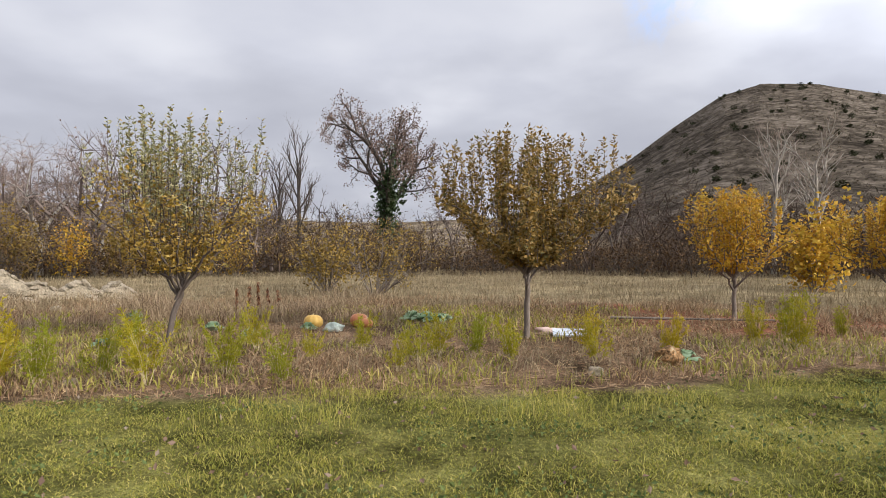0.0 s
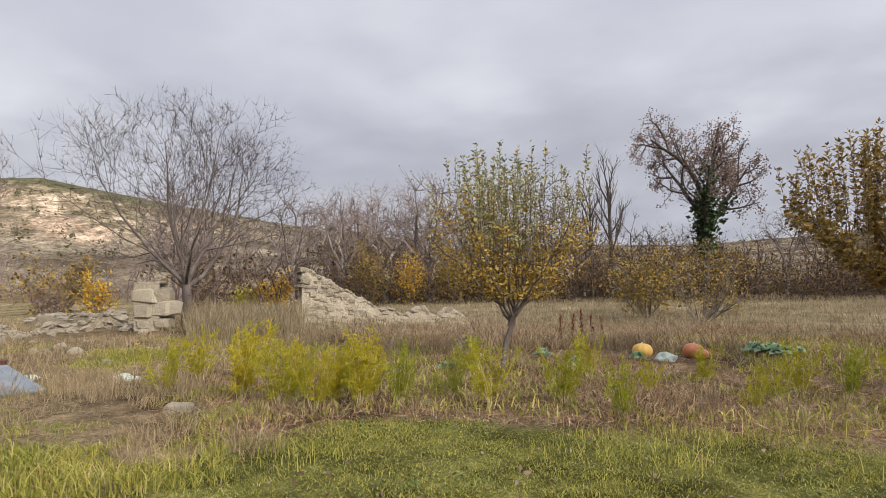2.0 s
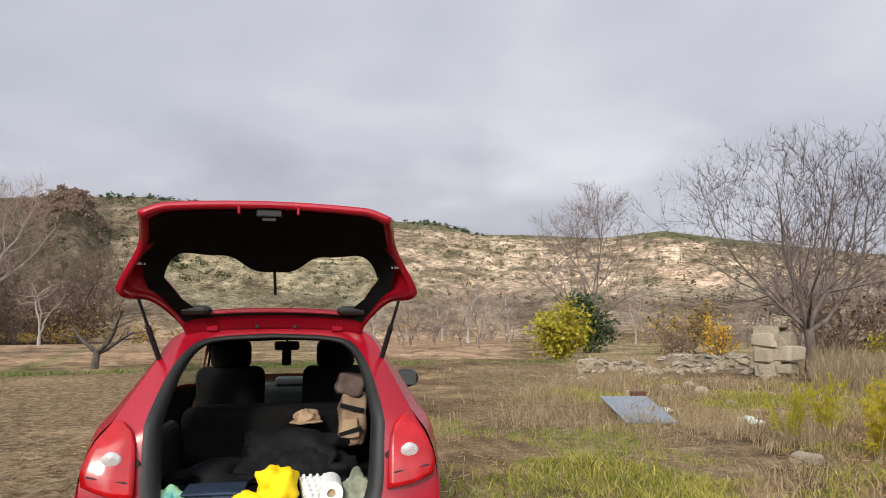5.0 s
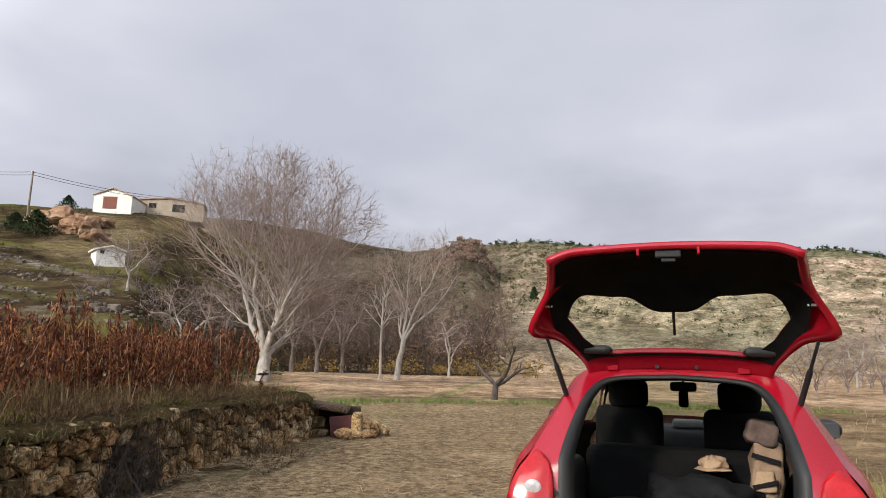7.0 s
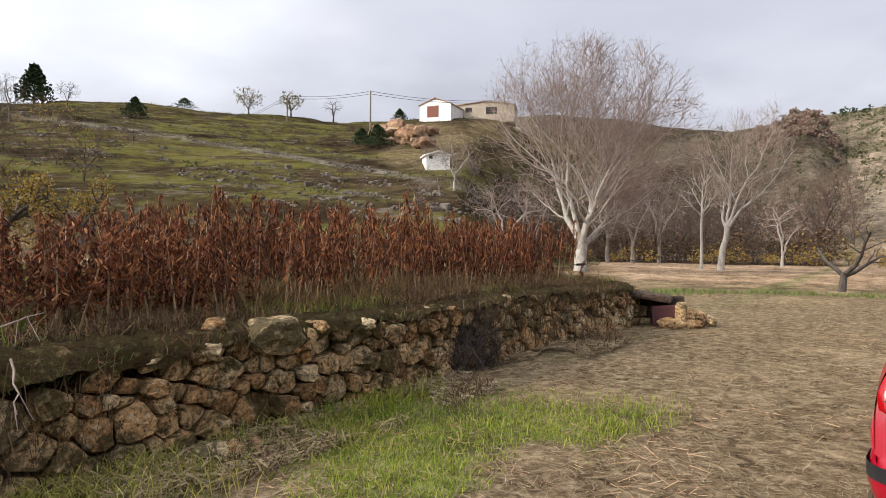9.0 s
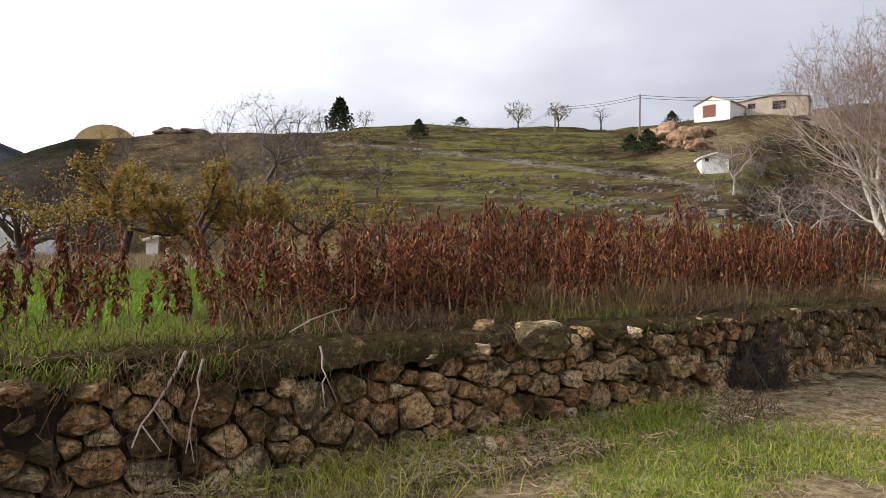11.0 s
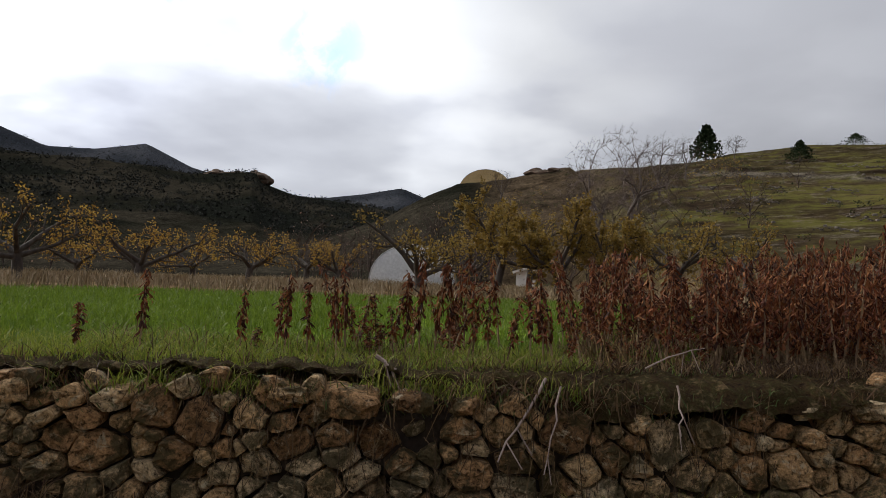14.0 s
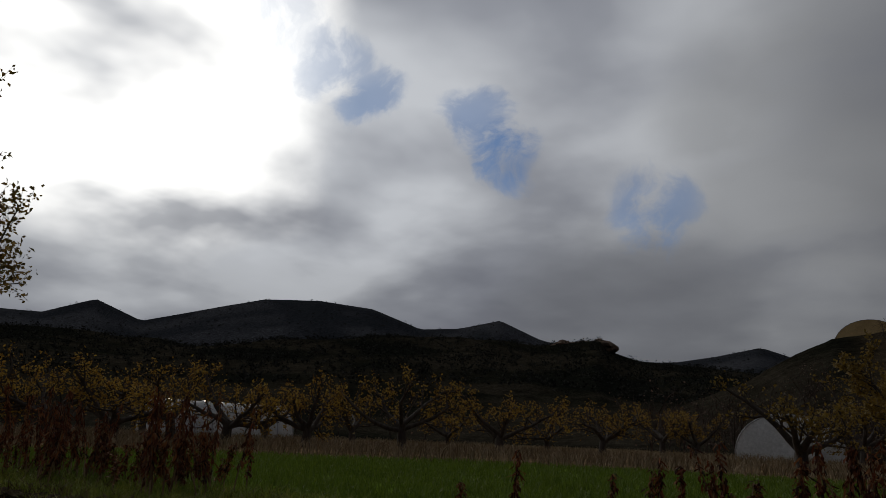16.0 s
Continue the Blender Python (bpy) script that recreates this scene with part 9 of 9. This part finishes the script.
# ---- ruined garden walls ----
def ruin(name, yaw0, d0, yaw1, d1, top, label, seed, meshes, thick=.45, low=.12, high=.20, wide=(.18, .42)):
    """A free-standing rubble wall between two places; top(t) gives its height."""
    rng = random.Random(seed)
    a, b = Vector((*place(yaw0, d0), 0)), Vector((*place(yaw1, d1), 0))
    length = (b - a).length
    turn = math.degrees(math.atan2(b.y - a.y, b.x - a.x))
    ob = thing(name, Matrix.Identity(4), label, "wall")
    core = []
    for k in range(25):
        p = a.lerp(b, k / 24)
        side = Vector((-(b - a).y, (b - a).x, 0)).normalized() * thick * .42
        g = gz(p.x, p.y)
        hh = max(top(k / 24) - .06 + rng.uniform(-.04, .04), .05)
        core.append([tuple(p + side + Vector((0, 0, g - .1))), tuple(p + side + Vector((0, 0, g + hh))), tuple(p - side + Vector((0, 0, g + hh))), tuple(p - side + Vector((0, 0, g - .1)))])
    solid("rubble_core", *sheet(np.array(core)), M["stone_pale"], ob)
    z = 0.0
    while z < 2.2:
        h = rng.uniform(low, high)
        u = rng.uniform(-.1, .1)
        while u < length:
            w = rng.uniform(*wide)
            t = min(max((u + w / 2) / length, 0), 1)
            if z + h * .6 < top(t):
                p = a.lerp(b, t)
                lay(rng.choice(meshes), ob, pose(p.x, p.y, gz(p.x, p.y) + z + h / 2 - .03 + rng.uniform(-.03, .03), 0, 0, turn + rng.uniform(-9, 9)), w * rng.uniform(.9, 1.05), thick * rng.uniform(.75, 1.15), h * rng.uniform(.8, 1.1), rng, 3 if name == "gate_post" else 8)
            u += w
        z += h * .97
    # loose stones along the broken top
    u = 0.0 if name != "gate_post" else length
    while u < length - .2:
        w = rng.uniform(.16, .38)
        t = min((u + w / 2) / length, 1)
        p = a.lerp(b, t)
        slope = math.degrees(math.atan2(top(min(t + .04, 1)) - top(max(t - .04, 0)), .08 * length))
        for off in (-.25, .2):
            side = Vector((-(b - a).y, (b - a).x, 0)).normalized() * thick * (off + rng.uniform(-.1, .1))
            lay(rng.choice(PALE_LUMPS), ob, pose(p.x + side.x, p.y + side.y, gz(p.x, p.y) + top(t) - .02 + rng.uniform(-.05, .04), 0, 0, turn + rng.uniform(-25, 25)) @ Matrix.Rotation(radians(-slope + rng.uniform(-14, 14)), 4, "Y"), w, thick * rng.uniform(.35, .6), rng.uniform(.09, .18), rng)
        u += w * .92
    return ob


ruin("ruined_wall", 38.2, 21.5, 30.8, 22.5, lambda t: 1.45 * (1 - t) ** 1.05 + .28, "sloping end of a ruined pale limestone wall", 3, STONES_PALE)
ruin("ruined_wall", 31.8, 22.3, 24.6, 23.5, lambda t: .42 + .12 * math.sin(t * 17) - .15 * t, "low remains of a pale limestone wall", 4, PALE_LUMPS)
ruin("gate_post", 50.4, 21.0, 48.6, 20.7, lambda t: 1.38, "square gate post of large pale limestone blocks", 5, STONES_PALE, .7, .36, .46, (.5, .7))
ruin("low_wall", 64.0, 25.5, 51.0, 24.0, lambda t: .20 + .12 * math.sin(t * 23) + .1 * math.sin(t * 9), "low tumbled dry-stone wall of pale rubble", 6, PALE_LUMPS, .8, .09, .17, (.12, .30))
ruin("low_wall", 51.5, 27.0, 57.5, 30.0, lambda t: .34 + .06 * math.sin(t * 19), "low dry-stone wall of pale flat slabs", 7, PALE_LUMPS, .7, .14, .24, (.3, .8))
rng1 = random.Random(21)
for k in range(70):
    yaw, d = rng1.uniform(49, 64), rng1.uniform(14, 24) if k < 26 else rng1.uniform(22.4, 24.4)
    w = rng1.uniform(.12, .38)
    rock(yaw, d, (w, w * .8, w * .5), rng1.choice(PALE_LUMPS), label="pale limestone lump fallen from a garden wall", turn=rng1.uniform(0, 360), group="fallen stones")
for k in range(12):
    yaw, d = rng1.uniform(24, 33), rng1.uniform(18.5, 21.5)
    w = rng1.uniform(.12, .4)
    rock(yaw, d, (w, w * .8, w * .5), rng1.choice(PALE_LUMPS), label="pale limestone lump fallen from a garden wall", turn=rng1.uniform(0, 360), group="fallen stones")

# ---- buildings, tunnels and poles ----
M["plaster"] = material("plaster", [(0.66, 0.63, 0.58), (0.78, 0.76, 0.71)], 1.2, 0.9, 0.2, 12, vary=0.12)
M["plaster_dim"] = material("plaster_dim", [(0.34, 0.28, 0.21), (0.46, 0.39, 0.30)], 1.0, 0.9, 0.3, 10, vary=0.25)
M["roof_tile"] = material("roof_tile", [(0.34, 0.22, 0.15), (0.46, 0.33, 0.24)], 2, 0.9, 0.4, 16, vary=0.3)
M["door_red"] = material("door_red", [(0.17, 0.06, 0.045), (0.23, 0.09, 0.06)], 2, 0.8, 0.1, 20)
M["dark_opening"] = material("dark_opening", [(0.02, 0.018, 0.016), (0.035, 0.03, 0.028)], 2, 0.9, 0, 20)
M["tunnel_film"] = material("tunnel_film", [(0.74, 0.75, 0.76), (0.88, 0.89, 0.90)], 0.8, 0.4, 0.4, 6, vary=0.25, through_light=0.7)
M["ochre_film"] = material("ochre_film", [(0.50, 0.34, 0.15), (0.64, 0.46, 0.22)], 0.4, 0.8, 0.4, 5, vary=0.2)
M["pole_wood"] = material("pole_wood", [(0.14, 0.11, 0.09), (0.24, 0.19, 0.15)], 2, 0.9, 0.4, 30)


def gable_house(name, yaw, d, z, width, depth, eave, ridge, turn, label, wallmat, openings, roofmat="roof_tile"):
    x, y = place(yaw, d)
    ob = thing(name, pose(x, y, z, 0, 0, turn), label, "house")
    w, l = width / 2, depth / 2
    bm = bmesh.new()
    f = [bm.verts.new(c) for c in ((-w, -l, -1.5), (w, -l, -1.5), (w, -l, eave), (0, -l, ridge), (-w, -l, eave))]
    g = [bm.verts.new((v.co.x, l, v.co.z)) for v in f]
    bm.faces.new(f)
    bm.faces.new(g[::-1])
    for i in range(5):
        if i not in (2, 3):
            bm.faces.new((f[(i + 1) % 5], f[i], g[i], g[(i + 1) % 5]))
    wall = part("wall", bm, M[wallmat], ob)
    for sx in (-1, 1):
        bm = bmesh.new()
        over = .25
        dz = (ridge - eave) / w
        v = [bm.verts.new(c) for c in ((0, -l - over, ridge + .04), (sx * (w + over), -l - over, eave - dz * over + .04), (sx * (w + over), l + over, eave - dz * over + .04), (0, l + over, ridge + .04))]
        bm.faces.new(v if sx > 0 else v[::-1])
        thicken(part("roof", bm, M[roofmat], ob, "brown tiled roof"), .14)
    for kind, ox, oz, ow, oh in openings:
        frame_ob = part("door" if kind == "door" else "window", box(bmesh.new(), (ox, -l - .01, oz), (ow, .10, oh), .01), M["door_red" if kind == "door" else "dark_opening"], ob)
        part("lintel", box(bmesh.new(), (ox, -l - .03, oz + oh / 2 + .08), (ow + .2, .12, .12), .01), M["plaster_dim"], frame_ob)
    return ob


def hill_z(yaw, d):
    x, y = place(yaw, d)
    return gz(x, y)


gable_house("farm_house", 133.3, 146, hill_z(133.3, 146) - .3, 7.2, 9.0, 2.5, 3.9, 133 - 22, "white farm building with red door on the hill crest", "plaster", (("door", -.5, .9, 2.6, 2.3),))
gable_house("farm_barn", 129.6, 150, hill_z(129.6, 150) - .2, 13.0, 7.0, 2.3, 3.1, 133 - 10, "long low stone barn beside the white farm building", "plaster_dim", (("window", -3.5, 1.2, 1.4, 1.0), ("window", 1.5, 1.0, 2.4, 1.6)))
gable_house("shed", 133.9, 73, hill_z(133.9, 73) + .1, 2.6, 2.4, 1.0, 1.4, 133.9 + 12, "small white hut below the farm", "plaster", (("window", -.8, .7, .36, .32),), "plaster")
gable_house("garden_hut", 178.9, 46, hill_z(178.9, 46), 1.3, 1.6, 1.2, 1.4, 178.9, "small white garden hut behind the orchard trees", "plaster", (("window", .4, .9, .5, .5),), "plaster")
M["rock_ochre"] = material("rock_ochre", [(0.15, 0.075, 0.045), (0.32, 0.19, 0.11), (0.40, 0.30, 0.20)], 0.5, 0.92, 1.0, 4, vary=0.55, bump_far=0.5)
OCHRE_ROCKS = [boulder_shape(60 + k, M["rock_ochre"]) for k in range(5)]
for k, (yaw, d, w, h) in enumerate(((136.2, 108, 4.2, 2.4), (137.4, 110, 4.8, 3.0), (138.5, 110, 3.6, 2.2), (135.2, 110, 3.4, 2.0), (136.9, 106, 2.6, 1.3), (134.4, 112, 3.0, 1.6), (139.4, 113, 2.6, 1.4), (137.9, 105, 2.0, 1.0), (135.6, 98, 4.0, 2.6), (136.6, 100, 3.6, 2.4), (134.9, 92, 3.0, 1.8))):
    rock(yaw, d, (w, w * .7, h), OCHRE_ROCKS[k % 5], "rock_outcrop", "reddish ochre rock outcrop below the farm", turn=k * 70, group="outcrop below the farm")
for k, (yaw, d, w, h) in enumerate(((178.0, 150, 5, 2.6), (176.6, 151, 6, 1.8), (174.8, 151, 5, 1.8), (201.9, 416, 16, 9), (203.6, 415, 16, 7), (205.0, 405, 14, 7))):
    rock(yaw, d, (w * 1.2, w * .8, h), RED_ROCKS[k % 6], "rock_outcrop", "dark weathered rock on the ridge", turn=k * 50, group="rocks on the ridge", z=-h * .68)


def tunnel(yaw, d, width, length, height, turn, label, mat="tunnel_film", z=None, hoops=9):
    x, y = place(yaw, d)
    ob = thing("polytunnel", pose(x, y, (gz(x, y) if z is None else z) - .05, 0, 0, turn), label, "polytunnel")
    n = 20
    arc = np.array([(math.cos(math.pi * k / n) * width / 2, math.sin(math.pi * k / n) ** .85 * height) for k in range(n + 1)])
    rows = np.array([[(u, -length / 2 + length * j / 12, h * (1 + .012 * math.sin(j * 2.1 + k))) for k, (u, h) in enumerate(arc)] for j in range(13)])
    thicken(solid("cover", *sheet(rows), M[mat], ob, smooth=True), .02)
    for sy in (-1, 1):
        v = np.array([(u, sy * length / 2, h) for u, h in arc] + [(0, sy * (length / 2 + .03), .02)])
        f = np.array([(k, k + 1, n + 1) for k in range(n)])
        solid("end_sheet", v, f, M[mat], ob)
    for j in range(hoops):
        yy = -length / 2 + length * j / (hoops - 1)
        p0 = np.array([(u * 1.006, yy, h * 1.006) for u, h in arc])
        solid("hoop", *tubes(p0[:-1], p0[1:], np.full(n, .045), np.full(n, .045), 5), M["steel"], ob)
    return ob


tunnel(188.2, 48, 5.6, 9, 2.65, 188.2 - 4, "white plastic polytunnel behind the orchard")
tunnel(233.2, 46, 4.6, 8.4, 2.15, 233.2 - 90 + 20, "long white plastic polytunnel behind the orchard")
tunnel(182.6, 157, 12.8, 9, 29.7 - hill_z(182.6, 157), 182.6, "large ochre round-topped shelter on the slope", "ochre_film", hoops=3, z=hill_z(182.6, 157) - 3)


def pylon(yaw, d, height):
    x, y = place(yaw, d)
    ob = thing("utility_pole", pose(x, y, gz(x, y) - .2, 0, 0, yaw), "weathered wooden utility pole on the hillside", "pole", "utility poles")
    part("post", rod(bmesh.new(), (0, 0, 0), (0, 0, height), .17, .11, 8), M["pole_wood"], ob)
    for sx in (-1, 1):
        part("insulator", rod(bmesh.new(), (sx * .18, 0, height - .3), (sx * .18, 0, height - .1), .06, .04, 8), M["plaster"], ob)
    return Vector((x, y, gz(x, y) - .3 + height))


tops = [pylon(146.4, 143, 5.6), pylon(139.5, 112, 8.3), Vector((*place(129.0, 150), hill_z(129, 150) + 4))]
p0 = Vector((*place(152.0, 190), tops[0].z + .5))
for a, b in zip([p0] + tops[:-1], tops):
    for off in (0, .45):
        pts = [a.lerp(b, k / 16) - Vector((0, 0, .9 * 4 * (k / 16) * (1 - k / 16) * (a - b).length / 60 + off)) for k in range(17)]
        q = np.array([tuple(p) for p in pts])
        ring = np.array([(0, 0, .035), (.025, .025, 0), (0, 0, -.035), (-.025, -.025, 0)])
        wire = np.concatenate([p + ring for p in q])
        face = np.array([(4 * i + j, 4 * i + (j + 1) % 4, 4 * i + 4 + (j + 1) % 4, 4 * i + 4 + j) for i in range(16) for j in range(4)])
        tagged(solid("power_cable", wire, face, M["rubber"]), "thin dark cable between the utility poles", "cable", "power cables")
